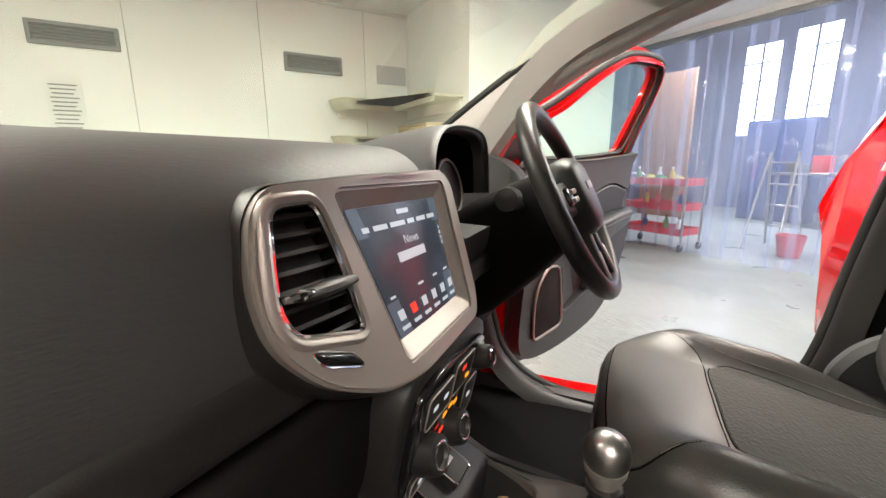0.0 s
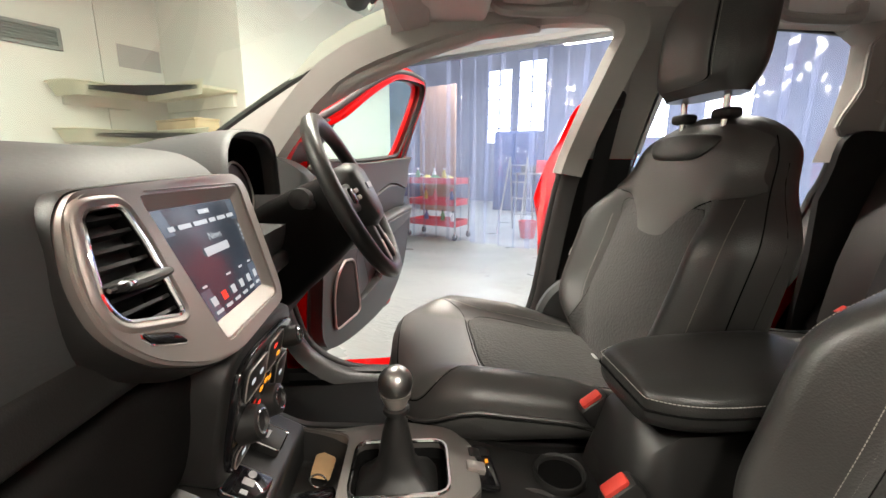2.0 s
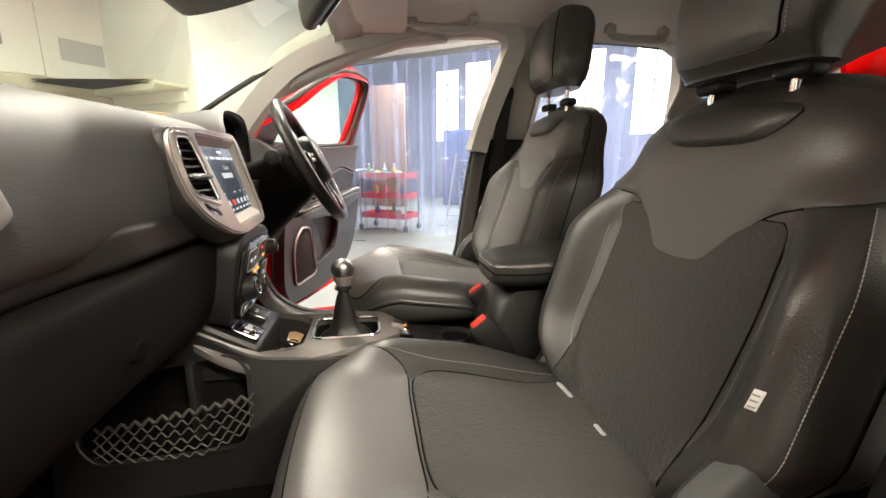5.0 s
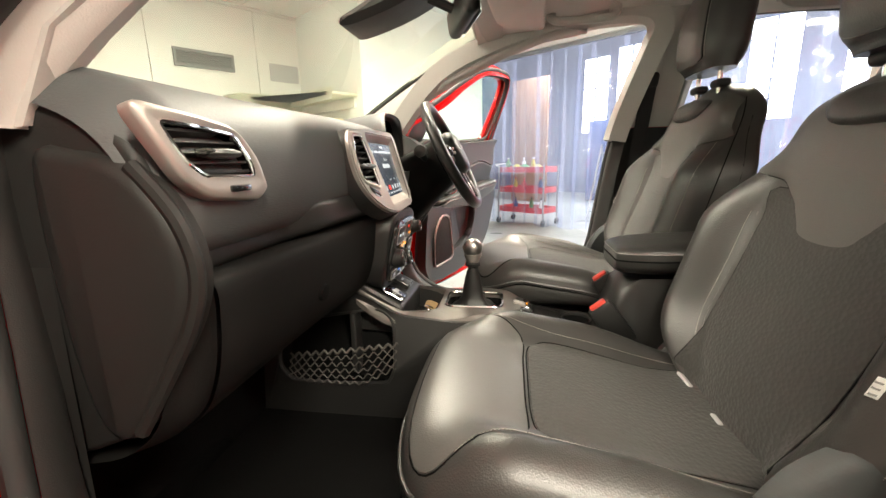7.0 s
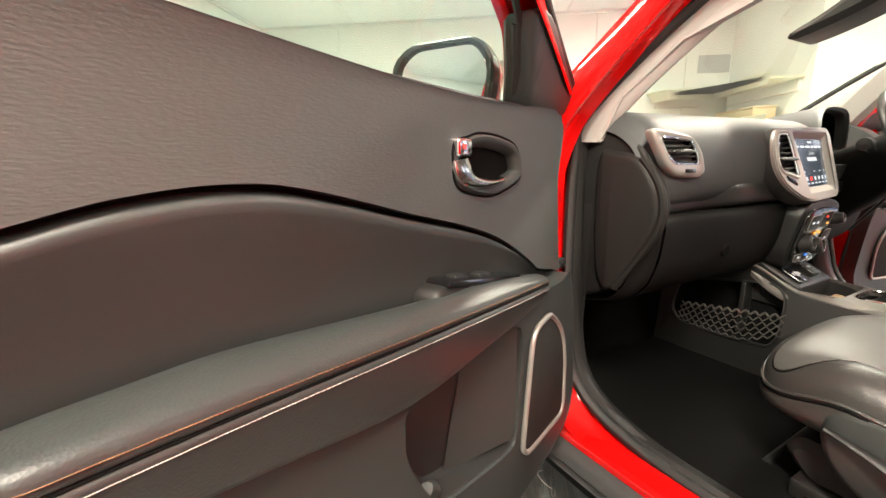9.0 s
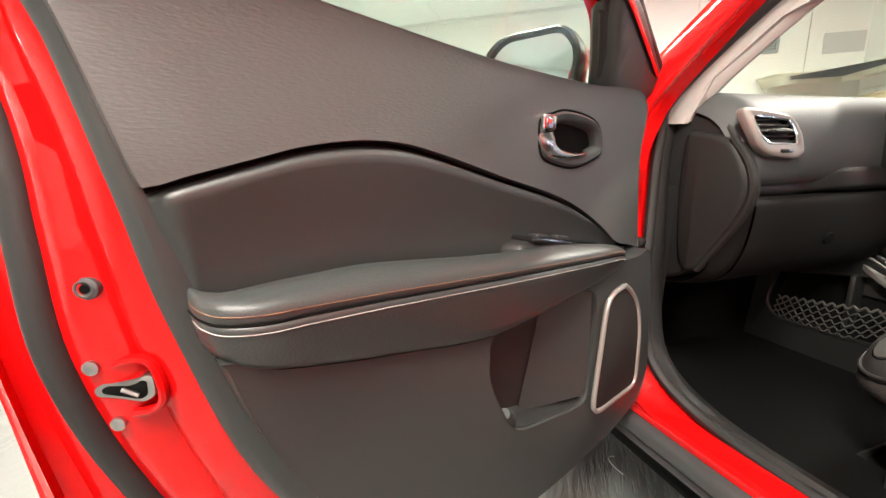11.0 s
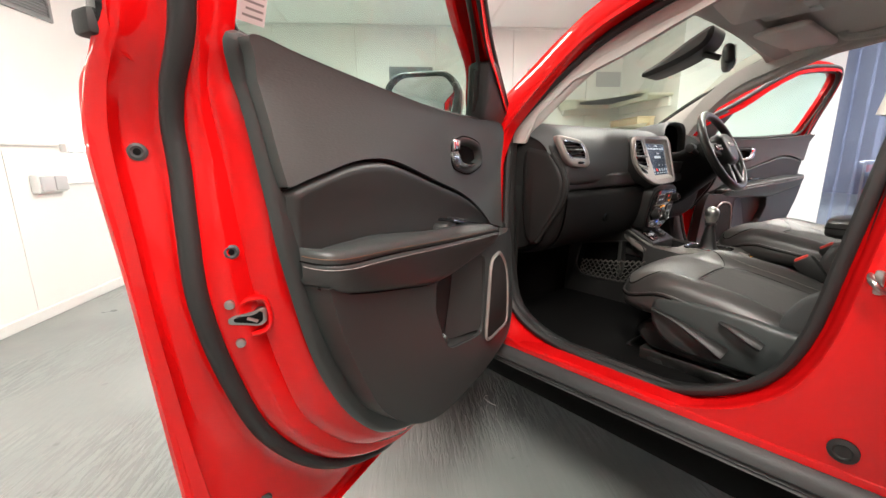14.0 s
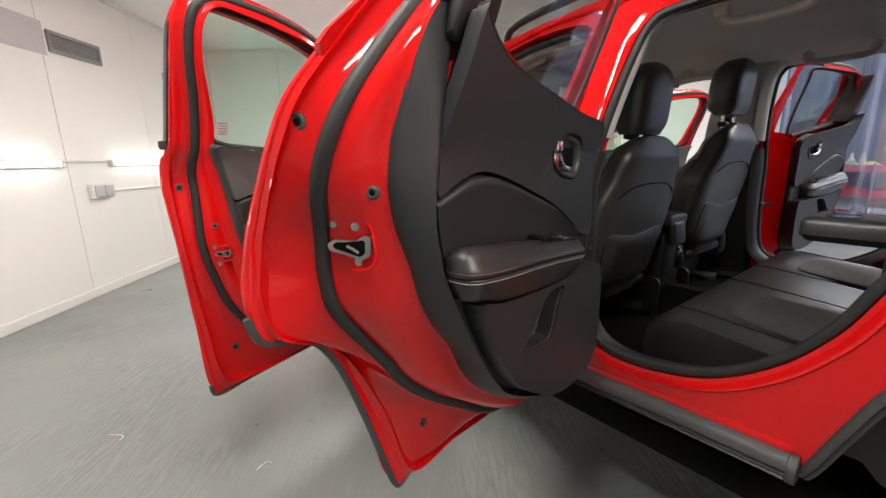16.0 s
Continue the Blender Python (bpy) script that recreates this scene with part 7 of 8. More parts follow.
    part("side_cover", cover if out > 0 else flipped(cover, 1), TRIM_SMOOTH, seat, "moulded plastic seat side cover")
    n_ = 12
    part("height_lever", tube(spline([(out * 0.276, 0.100, 0.652 + dz), (out * 0.282, 0.03, 0.634 + dz), (out * 0.284, -0.035, 0.606 + dz), (out * 0.282, -0.080, 0.584 + dz)], 4, False), [0.007 + 0.025 * (k / n_) ** 1.6 for k in range(n_)] + [0.026], 10, False, 0.55), BLACK, seat, "black height lever")
    part("recline_lever", tube(spline([(out * 0.278, -0.060, 0.662 + dz), (out * 0.284, -0.10, 0.650 + dz), (out * 0.284, -0.150, 0.628 + dz)], 4, False), [0.006, 0.008, 0.010, 0.012, 0.014, 0.016, 0.018, 0.018, 0.014], 10, False, 0.6), BLACK, seat, "black recline lever")
    for s in (-1, 1):
        part("rail", rbox((0.045, 0.54, 0.035), 0.006, 2, (s * 0.205, -0.125, 0.490)), STEEL, seat)
        part("rail_foot", rbox((0.05, 0.05, 0.09), 0.008, 2, (s * 0.205, 0.10, 0.445)), BLACK, seat)
    part("front_bar", tube([(-0.17, 0.20, 0.475), (0.17, 0.20, 0.475)], 0.008, 8), STEEL, seat)
    # buckle
    b = part("belt_buckle", rbox((0.032, 0.056, 0.11), 0.010, 2, pose(-out * 0.274, -0.145, 0.698 + dz * 0.5, -38)), BLACK, seat)
    part("press_button", rbox((0.020, 0.038, 0.012), 0.004, 2, Matrix.Translation((-out * 0.274, -0.145, 0.698 + dz * 0.5)) @ pose(0, 0, 0, -38) @ pose(0, 0, 0.054)), BUCKLE, b, "red press button")
    part("buckle_stalk", tube([(-out * 0.262, -0.20, 0.64), (-out * 0.255, -0.28, 0.53)], 0.014, 8), BLACK, b)
    return seat


front_seat("black leather and cloth front passenger seat", -0.354, 0.0, 0.0, -1, 0.008)
front_seat("black leather and cloth driver's seat", 0.356, -0.035, 0.045, 1, 0.040)

# rear bench
bench = thing("rear_bench", "black leather rear bench with folded-down centre armrest", "rear seat")
rows = []
for k in range(33):
    x = -0.64 + 1.28 * k / 32
    dish = 0.018 * (math.exp(-((x - 0.36) / 0.16) ** 2) + math.exp(-((x + 0.36) / 0.16) ** 2))
    e = min(1.0, (min(k, 32 - k) + 0.4) / 2.5)
    f = math.sqrt(1 - (1 - e) ** 2)
    rows.append([(x, y, z - (0.0 if z < 0.5 else dish * (1 if y < -0.70 else 0)) - 0.03 * (1 - f) * (1 if z > 0.5 else 0)) for y, z in ((-0.68, 0.46), (-0.652, 0.52), (-0.640, 0.585), (-0.650, 0.635), (-0.69, 0.668), (-0.76, 0.682), (-0.90, 0.665), (-1.05, 0.645), (-1.22, 0.64), (-1.22, 0.46))])
cb = part("cushion", grid(rows, close_v=True, caps=True), LEATHER_DARK, bench, "black leather bench cushion", 60)
bc = normal_of(lambda x, y: Vector((x, y, 0.684 - 0.10 * max(0, -0.76 - y) - 0.018 * (math.exp(-((x - 0.36) / 0.16) ** 2) + math.exp(-((x + 0.36) / 0.16) ** 2)))))
bup = lambda x, y: (bc(x, y)[0], bc(x, y)[1] * (1 if bc(x, y)[1].z > 0 else -1))
for s in (-1, 1):
    part("cushion_insert", patch(bup, spline([(s * 0.36 - 0.14, -0.86), (s * 0.36, -0.80), (s * 0.36 + 0.14, -0.86), (s * 0.36 + 0.13, -1.16), (s * 0.36 - 0.13, -1.16)], 5), 0.004), FABRIC, cb, "dark cloth insert")
    for xx in (0.14, 0.56):
        part("cushion_seam", tube([bup(s * xx, y)[0] + Vector((0, 0, 0.001)) for y in [-0.70 - 0.06 * j for j in range(8)]], 0.0018, 5), DARK, cb)
rows = []
for k in range(33):
    x = -0.64 + 1.28 * k / 32
    dish = 0.03 * (math.exp(-((x - 0.36) / 0.14) ** 2) + math.exp(-((x + 0.36) / 0.14) ** 2))
    rows.append([(x, y - dish * g, z) for y, z, g in ((-1.16, 0.60, 0), (-1.14, 0.66, 0.3), (-1.165, 0.85, 1), (-1.21, 1.02, 1), (-1.255, 1.15, 0.5), (-1.285, 1.19, 0), (-1.34, 1.195, 0), (-1.37, 1.15, 0), (-1.30, 0.60, 0))])
bb = part("backrest", grid(rows, close_v=True, caps=True), LEATHER, bench, "black leather bench backrest", 60)
for s in (-1, 1):
    part("back_seam", tube([(s * 0.15, y + 0.002, z) for y, z in ((-1.145, 0.70), (-1.175, 0.88), (-1.22, 1.04), (-1.262, 1.15))], 0.002, 5), DARK, bb)
for x in (-0.36, 0.0, 0.36):
    h = part("headrest", rbox((0.24, 0.09, 0.15 if x else 0.10), 0.035, 4, pose(x, -1.33, 1.285 if x else 1.25, -12)), LEATHER, bench)
    for s in (-1, 1):
        part("post", tube([(x + s * 0.055, -1.315, 1.17), (x + s * 0.055, -1.325, 1.23)], 0.006, 8), CHROME, h)
am = part("centre_armrest", prism(rounded([(-0.115, -0.86), (0.115, -0.86), (0.115, -1.20), (-0.115, -1.20)], 0.03, 4), 0.845, 0.925, 0.022, lambda a, b, h: (a, b, h)), LEATHER, bench, "folded-down leather armrest with cup holders")
for s in (-1, 1):
    part("cup_ring", lathe([(0.036, 0.0), (0.042, 0.0), (0.042, 0.004), (0.036, 0.004)], 24, Matrix.Translation((s * 0.05, -0.955, 0.9235))), GLOSS, am)
    # flat near-black disc painted as the shade of a deep well
    part("cup_well", lathe([(0.001, 0.0), (0.036, 0.0), (0.036, 0.002), (0.001, 0.002)], 24, Matrix.Translation((s * 0.05, -0.955, 0.9235))), DARK, am)
for s, x in ((-1, -0.12), (1, 0.22), (1, 0.55)):
    b = part("belt_buckle", rbox((0.03, 0.05, 0.075), 0.01, 2, pose(x, -1.13, 0.70, -30)), BLACK, bench)
    part("press_button", rbox((0.018, 0.034, 0.008), 0.003, 1, Matrix.Translation((x, -1.13, 0.70)) @ pose(0, 0, 0, -30) @ pose(0, 0, 0.038)), BUCKLE, b)
part("seat_belt", grid([[(0.50 + a, y, z) for a in (-0.024, 0.024)] for y, z in ((-1.30, 1.24), (-1.255, 1.20), (-1.22, 1.08), (-1.17, 0.88), (-1.13, 0.70))]), WEB, bench)


# ---------------------------------------------------------------- dashboard
dash = thing("dashboard", "dark grained dashboard with silver-rimmed vents and display", "dashboard")


def dash_pull(x):
    """How far the dash face stands back (+) or forward (-) at a place across the car."""
    return 0.030 * smoothstep(0.62, 0.66, abs(x)) - 0.018 * math.exp(-((x + 0.03) / 0.20) ** 2)


UPPER = [(0.98, 1.08), (0.86, 1.125), (0.72, 1.160), (0.60, 1.172), (0.52, 1.168), (0.465, 1.152), (0.428, 1.125), (0.408, 1.092), (0.402, 1.060), (0.402, 1.025), (0.410, 0.992), (0.425, 0.972), (0.45, 0.962)]
xs = [-0.660 + 1.320 * k / 60 for k in range(61)]


def upper_row(x):
    p = dash_pull(x)
    e = smoothstep(0.63, 0.660, abs(x))
    dip = smoothstep(0.112, 0.140, x) * smoothstep(0.525, 0.497, x)
    return [(x, y + p * (1 if y < 0.66 else max(0.0, (0.98 - y) / 0.32)), z - 0.035 * e * (1 if y < 0.66 else 0.4) - dip * max(0.0, z - 1.035) * smoothstep(0.66, 0.60, y)) for y, z in spline(UPPER, 3, False)]


part("upper_pad", grid([upper_row(x) for x in xs]), DASH, dash, "dark grained soft upper pad", 70)
MID = [(0.46, 0.968), (0.430, 0.980), (0.412, 0.985), (0.403, 0.980), (0.400, 0.968), (0.403, 0.955), (0.418, 0.946)]
rows = []
for x in xs:
    f = smoothstep(-0.44, -0.33, x) * smoothstep(0.72, 0.69, abs(x))
    lift = 0.020 * smoothstep(-0.47, -0.36, x) * smoothstep(0.10, -0.05, x)
    rows.append([(x, y + dash_pull(x) + 0.030 * (1 - f), z + lift * (1 if z > 0.97 else 0.2) - 0.006 * (1 - f)) for y, z in spline(MID, 3, False)])
part("centre_band", grid(rows), BLACK, dash, "", 70)
LOW = [(0.44, 0.950), (0.402, 0.944), (0.400, 0.90), (0.412, 0.835), (0.440, 0.782), (0.50, 0.745), (0.62, 0.73), (0.80, 0.73)]
# lower dash in the darkened plastic, which carries the shade under the pad
part("glovebox", grid([[(x, y + dash_pull(x) * 0.8, z - 0.004) for y, z in spline(LOW, 4, False)] for x in [-0.61 + 0.50 * k / 20 for k in range(21)]]), GLOVE, dash, "black glovebox lid, darkened for the shade under the dash", 70)
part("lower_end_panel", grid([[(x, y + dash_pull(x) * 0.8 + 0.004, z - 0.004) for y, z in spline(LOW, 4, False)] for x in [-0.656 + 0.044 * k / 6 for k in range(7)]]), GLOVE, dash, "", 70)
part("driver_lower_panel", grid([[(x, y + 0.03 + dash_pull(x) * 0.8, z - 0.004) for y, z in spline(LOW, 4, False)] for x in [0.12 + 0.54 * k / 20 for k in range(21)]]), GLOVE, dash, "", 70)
part("glovebox_lock", lathe([(0.001, 0), (0.016, 0), (0.014, 0.006), (0.001, 0.007)], 16, pose(-0.35, 0.408, 0.845, 98)), DARK, dash)
for s in (-1, 1):
    side_o = spline([(0.98, 1.06), (0.80, 1.11), (0.60, 1.135), (0.50, 1.125), (0.44, 1.095), (0.418, 1.05), (0.415, 1.0), (0.42, 0.965), (0.45, 0.85), (0.52, 0.76), (0.70, 0.72), (0.95, 0.75)], 4)
    part("dash_side", prism(side_o, 0.60, 0.655, 0.010, lambda a, b, h: (s * h, a, b)), END, dash)
    o = spline([(0.535, 1.078), (0.49, 1.085), (0.43, 1.068), (0.392, 1.02), (0.378, 0.968), (0.392, 0.915), (0.432, 0.85), (0.475, 0.785), (0.505, 0.775), (0.530, 0.82), (0.542, 0.95)], 4)
    part("end_cap", prism(o, 0.620, 0.669, 0.016, lambda a, b, h: (s * h, a, b)), END, dash, "smooth brown dashboard end panel, darkened for shade")
    part("end_edge", tube([(s * 0.658, a, b) for a, b in spline([(0.430, 1.068), (0.392, 1.02), (0.378, 0.968), (0.392, 0.915), (0.432, 0.85), (0.475, 0.785)], 6, False)], 0.008, 8), END, dash)


def vent(name, outline, opening, surf, n, tab, parent, label, knob=True):
    """A silver rim round an opening of slats."""
    o, i = outline, opening
    def P(a, b, h):
        p, m = surf(a, b)
        return p + m * h
    near = [min(i, key=lambda q: (q[0] - a) ** 2 + (q[1] - b) ** 2) for a, b in o]
    rim = part(name, grid([[P(a, b, h) for a, b in lp] for lp, h in ((inset(o, -0.001), -0.012), (o, 0.002), (inset(o, 0.004), 0.006), ([(0.5 * p[0] + 0.5 * q[0], 0.5 * p[1] + 0.5 * q[1]) for p, q in zip(o, near)], 0.006), (near, 0.003), (near, -0.004))], close_v=True), SILVER, parent, label, 50)
    part("chrome_line", tube([P(a, b, 0.003) for a, b in i], 0.0022, 6, True), CHROME, rim)
    part("well", grid([[P(a, b, h) for a, b in lp] for lp, h in ((i, 0.0), (inset(i, 0.002), -0.03), (inset(i, 0.012), -0.034))], close_v=True), DARK, rim)
    z0, z1 = min(q[1] for q in i), max(q[1] for q in i)
    for k in range(n):
        z = z0 + (z1 - z0) * (k + 0.6) / (n + 0.2)
        xs_ = []
        for (a, b), (c, d) in zip(i, i[1:] + i[:1]):
            if (b - z) * (d - z) <= 0 and b != d:
                xs_.append(a + (c - a) * (z - b) / (d - b))
        if len(xs_) > 1:
            x0, x1 = min(xs_) + 0.002, max(xs_) - 0.002
            part("slat", grid([[P(x0 + (x1 - x0) * t / 4, z + dz, h) for t in range(5)] for dz, h in ((0.0015, -0.001), (-0.0015, 0.0), (-0.0060, -0.022), (-0.0035, -0.023))], close_u=True), BLACK, rim)
    part("backing", grid([[P(a, b, h) for a, b in lp] for lp, h in ((i, -0.029), (inset(i, 0.3 * (z1 - z0)), -0.03))], close_v=True), DARK, rim)
    ta, tb = tab
    part("tab", tube([P(ta + t * 0.030, tb, 0.004) for t in (-1, -0.6, 0, 0.6, 1)], [0.004, 0.0075, 0.0085, 0.0075, 0.005], 10, False, 0.7), BLACK, rim)
    part("tab_tip", tube([P(ta - 0.026 + t * 0.012, tb + 0.001, 0.009) for t in (-1, 0, 1)], [0.002, 0.0045, 0.002], 8), CHROME, rim)
    return rim


def stack_surf(x, z):
    return Vector((x, 0.352 + 0.29 * (z - 0.99) + 0.35 * (x + 0.045) ** 2, z))


def facing(f):
    g = normal_of(f)
    return lambda a, b: (g(a, b)[0], g(a, b)[1] * (1 if g(a, b)[1].y < 0 else -1))


SS = facing(stack_surf)
centre_o = rounded([(-0.222, 1.112), (-0.204, 1.130), (-0.10, 1.134), (0.060, 1.136), (0.080, 1.118), (0.070, 0.980), (0.054, 0.956), (-0.098, 0.951), (-0.150, 0.960), (-0.205, 0.990), (-0.234, 1.028), (-0.236, 1.068)], 0.022, 4)
vent_i = rounded([(-0.208, 1.115), (-0.170, 1.116), (-0.162, 1.080), (-0.155, 1.014), (-0.215, 1.030), (-0.223, 1.048), (-0.218, 1.078)], 0.010, 4)
scr = [(-0.131, 1.108), (0.035, 1.106), (0.026, 0.991), (-0.104, 0.988)]
scr_o = rounded([(-0.146, 1.122), (0.050, 1.120), (0.040, 0.974), (-0.112, 0.970)], 0.008, 3)


def SP(a, b, h):
    p, m = SS(a, b)
    return p + m * h


bez = part("centre_bezel", plate(centre_o, [vent_i, scr_o], -0.012, 0.008, lambda a, b, h: SP(a, b, h), bev=0.003), SILVER, dash, "satin silver centre bezel", 50)
# black ring for the shadow line that the bulging dash casts round the bezel
part("bezel_shadow_line", grid([[SP(a, b, h) for a, b in lp] for lp, h in ((inset(centre_o, -0.006), -0.034), (inset(centre_o, -0.0035), -0.007), (inset(centre_o, -0.0015), -0.002), (inset(centre_o, 0.002), -0.005))], close_v=True), BLACK, dash)
vent("centre_vent", inset(vent_i, -0.010), vent_i, lambda a, b: (SS(a, b)[0] + SS(a, b)[1] * 0.005, SS(a, b)[1]), 8, (-0.183, 1.055), dash, "centre air vent with black slats")
wheel_o = [(-0.188 + 0.0165 * a - 0.0040 * b, 1.0045 - 0.0065 * a + 0.0060 * b) for a, b in rounded([(-1, -1), (1, -1), (1, 1), (-1, 1)], 0.35, 3)]
part("vent_wheel", prism(wheel_o, 0.002, 0.0105, 0.0015, SP), GLOSS, dash)
part("vent_wheel_rim", tube([SP(a, b, 0.0085) for a, b in inset(wheel_o, -0.001)], 0.0010, 5, True), CHROME, dash)
# display
part("display_funnel", grid([[SP(a, b, h) for a, b in lp] for lp, h in ((scr_o, 0.006), ([(0.75 * s[0] + 0.25 * o[0], 0.75 * s[1] + 0.25 * o[1]) for s, o in zip([min(rounded(scr, 0.004, 3), key=lambda q: (q[0] - p[0]) ** 2 + (q[1] - p[1]) ** 2) for p in scr_o], scr_o)], -0.002), ([min(rounded(scr, 0.004, 3), key=lambda q: (q[0] - p[0]) ** 2 + (q[1] - p[1]) ** 2) for p in scr_o], -0.004))], close_v=True), SILVER, dash)
disp = part("display", grid([[SP(*(scr[0][j] * (1 - u) * (1 - v) + scr[1][j] * u * (1 - v) + scr[2][j] * u * v + scr[3][j] * (1 - u) * v for j in (0, 1)), -0.003) for u in [k / 8 for k in range(9)]] for v in [k / 8 for k in range(9)]]), SCREEN_ON, dash, "lit touch display showing a radio page")


def on_display(u0, u1, v0, v1, mat, name, h=-0.0022):
    def c(u, v):
        return SP(*(scr[0][j] * (1 - u) * (1 - v) + scr[1][j] * u * (1 - v) + scr[2][j] * u * v + scr[3][j] * (1 - u) * v for j in (0, 1)), h)
    return part(name, grid([[c(u0, v0), c(u1, v0)], [c(u0, v1), c(u1, v1)]]), mat, disp)


on_display(0.0, 1.0, 0.0, 0.22, SCREEN_BAR, "status_bar")
on_display(0.0, 1.0, 0.72, 1.0, SCREEN_BAR, "menu_bar")
on_display(0.44, 0.58, 0.05, 0.09, PRINT, "clock_bar", -0.0018)
for u0, u1 in ((0.06, 0.12), (0.16, 0.30), (0.33, 0.50), (0.53, 0.62), (0.65, 0.78), (0.81, 0.93)):
    on_display(u0, u1, 0.145, 0.185, PRINT, "text_bar", -0.0018)
for k in range(6):
    u = 0.07 + 0.165 * k
    on_display(u, u + 0.075, 0.80, 0.88, RED_LED if k == 1 else PRINT, "menu_icon", -0.0018)
    on_display(u - 0.015, u + 0.09, 0.925, 0.955, PRINT, "text_bar", -0.0018)
for u0, u1 in ((0.06, 0.12), (0.42, 0.50), (0.66, 0.73), (0.86, 0.93)):
    on_display(u0, u1, 0.68, 0.70, PRINT, "text_bar", -0.0018)
on_display(0.30, 0.66, 0.39, 0.47, PRINT, "station_bar", -0.0018)
for k in range(4):
    on_display(0.95, 0.975, 0.28 + 0.05 * k, 0.31 + 0.05 * k, PRINT, "menu_icon", -0.0018)
txt = bpy.data.curves.new("caption", "FONT")
txt.body, txt.size, txt.align_x, txt.align_y = "News", 0.0125, "CENTER", "CENTER"
cap = new("caption", txt)
cap.data.materials.append(PRINT)
cap.matrix_world = Matrix.Translation(SP(-0.043, 1.071, -0.0015)) @ pose(0, 0, 0, 90 - 16)
cap.parent = disp
# side vents
def left_surf(x, z):
    return Vector((x, 0.392 + 0.20 * max(0, z - 1.07) + 2.0 * max(0.0, -x - 0.60) ** 2 + 0.10 * (1.07 - z) * 0, z))


for s in (1, -1):
    f = facing(left_surf) if s > 0 else facing(lambda x, z: Vector((x, left_surf(-x, z).y, z)))
    o = rounded([(-0.675, 1.126), (-0.60, 1.116), (-0.548, 1.108), (-0.524, 1.076), (-0.508, 1.036), (-0.53, 1.024), (-0.615, 1.032), (-0.645, 1.055)], 0.018, 4)
    i = rounded([(-0.650, 1.108), (-0.60, 1.104), (-0.556, 1.099), (-0.540, 1.072), (-0.533, 1.053), (-0.615, 1.056), (-0.636, 1.072)], 0.008, 4)
    if s < 0:
        o, i = [(-a, b) for a, b in o], [(-a, b) for a, b in i]
    vent("side_vent", o, i, f, 5, (-s * 0.588, 1.078), dash, "side air vent in a silver rim")
    p, m = f(-s * 0.567, 1.041)
    part("vent_wheel", rbox((0.034, 0.010, 0.008), 0.003, 2, Matrix.Translation(p + m * 0.005)), GLOSS, dash)
# climate panel
def hvac(x, z):
    return Vector((x, 0.345 + 0.22 * (0.92 - z), z))


HP = facing(hvac)
def HQ(a, b, h):
    p, m = HP(a, b)
    return p + m * h


hv = spline([(-0.085, 0.922), (0.0, 0.930), (0.095, 0.915), (0.100, 0.86), (0.085, 0.79), (0.05, 0.772), (-0.06, 0.775), (-0.088, 0.80), (-0.095, 0.86)], 5)
part("stack_face", prism(inset(hv, -0.018), -0.09, -0.004, 0.006, HQ), BLACK, dash)
clim = part("climate_panel", prism(hv, -0.006, 0.004, 0.003, HQ), GLOSS, dash, "black climate control panel")
for x, z, r in ((-0.060, 0.835, 0.024), (0.012, 0.822, 0.024), (0.070, 0.893, 0.017)):
    m = Matrix.Translation(HQ(x, z, 0.003)) @ pose(0, 0, 0, 78)
    kn = part("knob", lathe([(0.001, 0), (r, 0), (r * 0.96, 0.012), (r * 0.86, 0.024), (r * 0.6, 0.026), (r * 0.5, 0.022), (0.001, 0.022)], 24, m), BLACK, dash)
    part("knob_ring", tube([m @ Vector((r * 0.60 * math.cos(a), r * 0.60 * math.sin(a), 0.026)) for a in [k * math.pi / 12 for k in range(24)]], 0.0013, 5, True), CHROME, dash)
for (a0, a1, b0, b1) in ((-0.075, -0.012, 0.872, 0.912), (-0.008, 0.050, 0.876, 0.918), (-0.078, -0.030, 0.785, 0.806), (-0.022, 0.035, 0.782, 0.796), (0.045, 0.088, 0.81, 0.865)):
    bt = part("button", prism(rounded([(a0, b0), (a1, b0), (a1, b1), (a0, b1)], 0.008, 3), 0.002, 0.007, 0.002, HQ), BLACK, dash)
    part("button_rim", tube([HQ(a, b, 0.0065) for a, b in rounded([(a0, b0), (a1, b0), (a1, b1), (a0, b1)], 0.008, 3)], 0.0010, 5, True), SILVER, dash)
for x, z, mt in ((-0.02, 0.862, AMBER), (-0.005, 0.866, AMBER), (0.010, 0.862, AMBER), (-0.022, 0.842, RED_LED), (-0.012, 0.800, BLUE_LED), (0.018, 0.905, RED_LED), (0.035, 0.886, AMBER), (-0.056, 0.893, PRINT), (-0.03, 0.893, PRINT), (-0.055, 0.796, PRINT), (0.006, 0.790, PRINT), (0.065, 0.84, PRINT)):
    part("telltale", prism(rounded([(x - 0.005, z - 0.003), (x + 0.005, z - 0.003), (x + 0.005, z + 0.003), (x - 0.005, z + 0.003)], 0.001, 2), 0.0068, 0.0078, 0.0003, HQ), mt, dash)
# instrument hood: an arch over the dials, its left wall cut back
ARCH = spline([(0.050, 0.402, 1.090), (0.070, 0.408, 1.138), (0.112, 0.424, 1.172), (0.175, 0.440, 1.197), (0.250, 0.452, 1.209), (0.335, 0.458, 1.212), (0.405, 0.460, 1.205), (0.442, 0.462, 1.178), (0.452, 0.462, 1.130), (0.455, 0.462, 1.080)], 3, False)


def hood_rows(profile):
    return [[(0.290 + (x - 0.290) * g, y + dy, 1.075 + (z - 1.075) * q) for dy, g, q in profile] for x, y, z in ARCH]


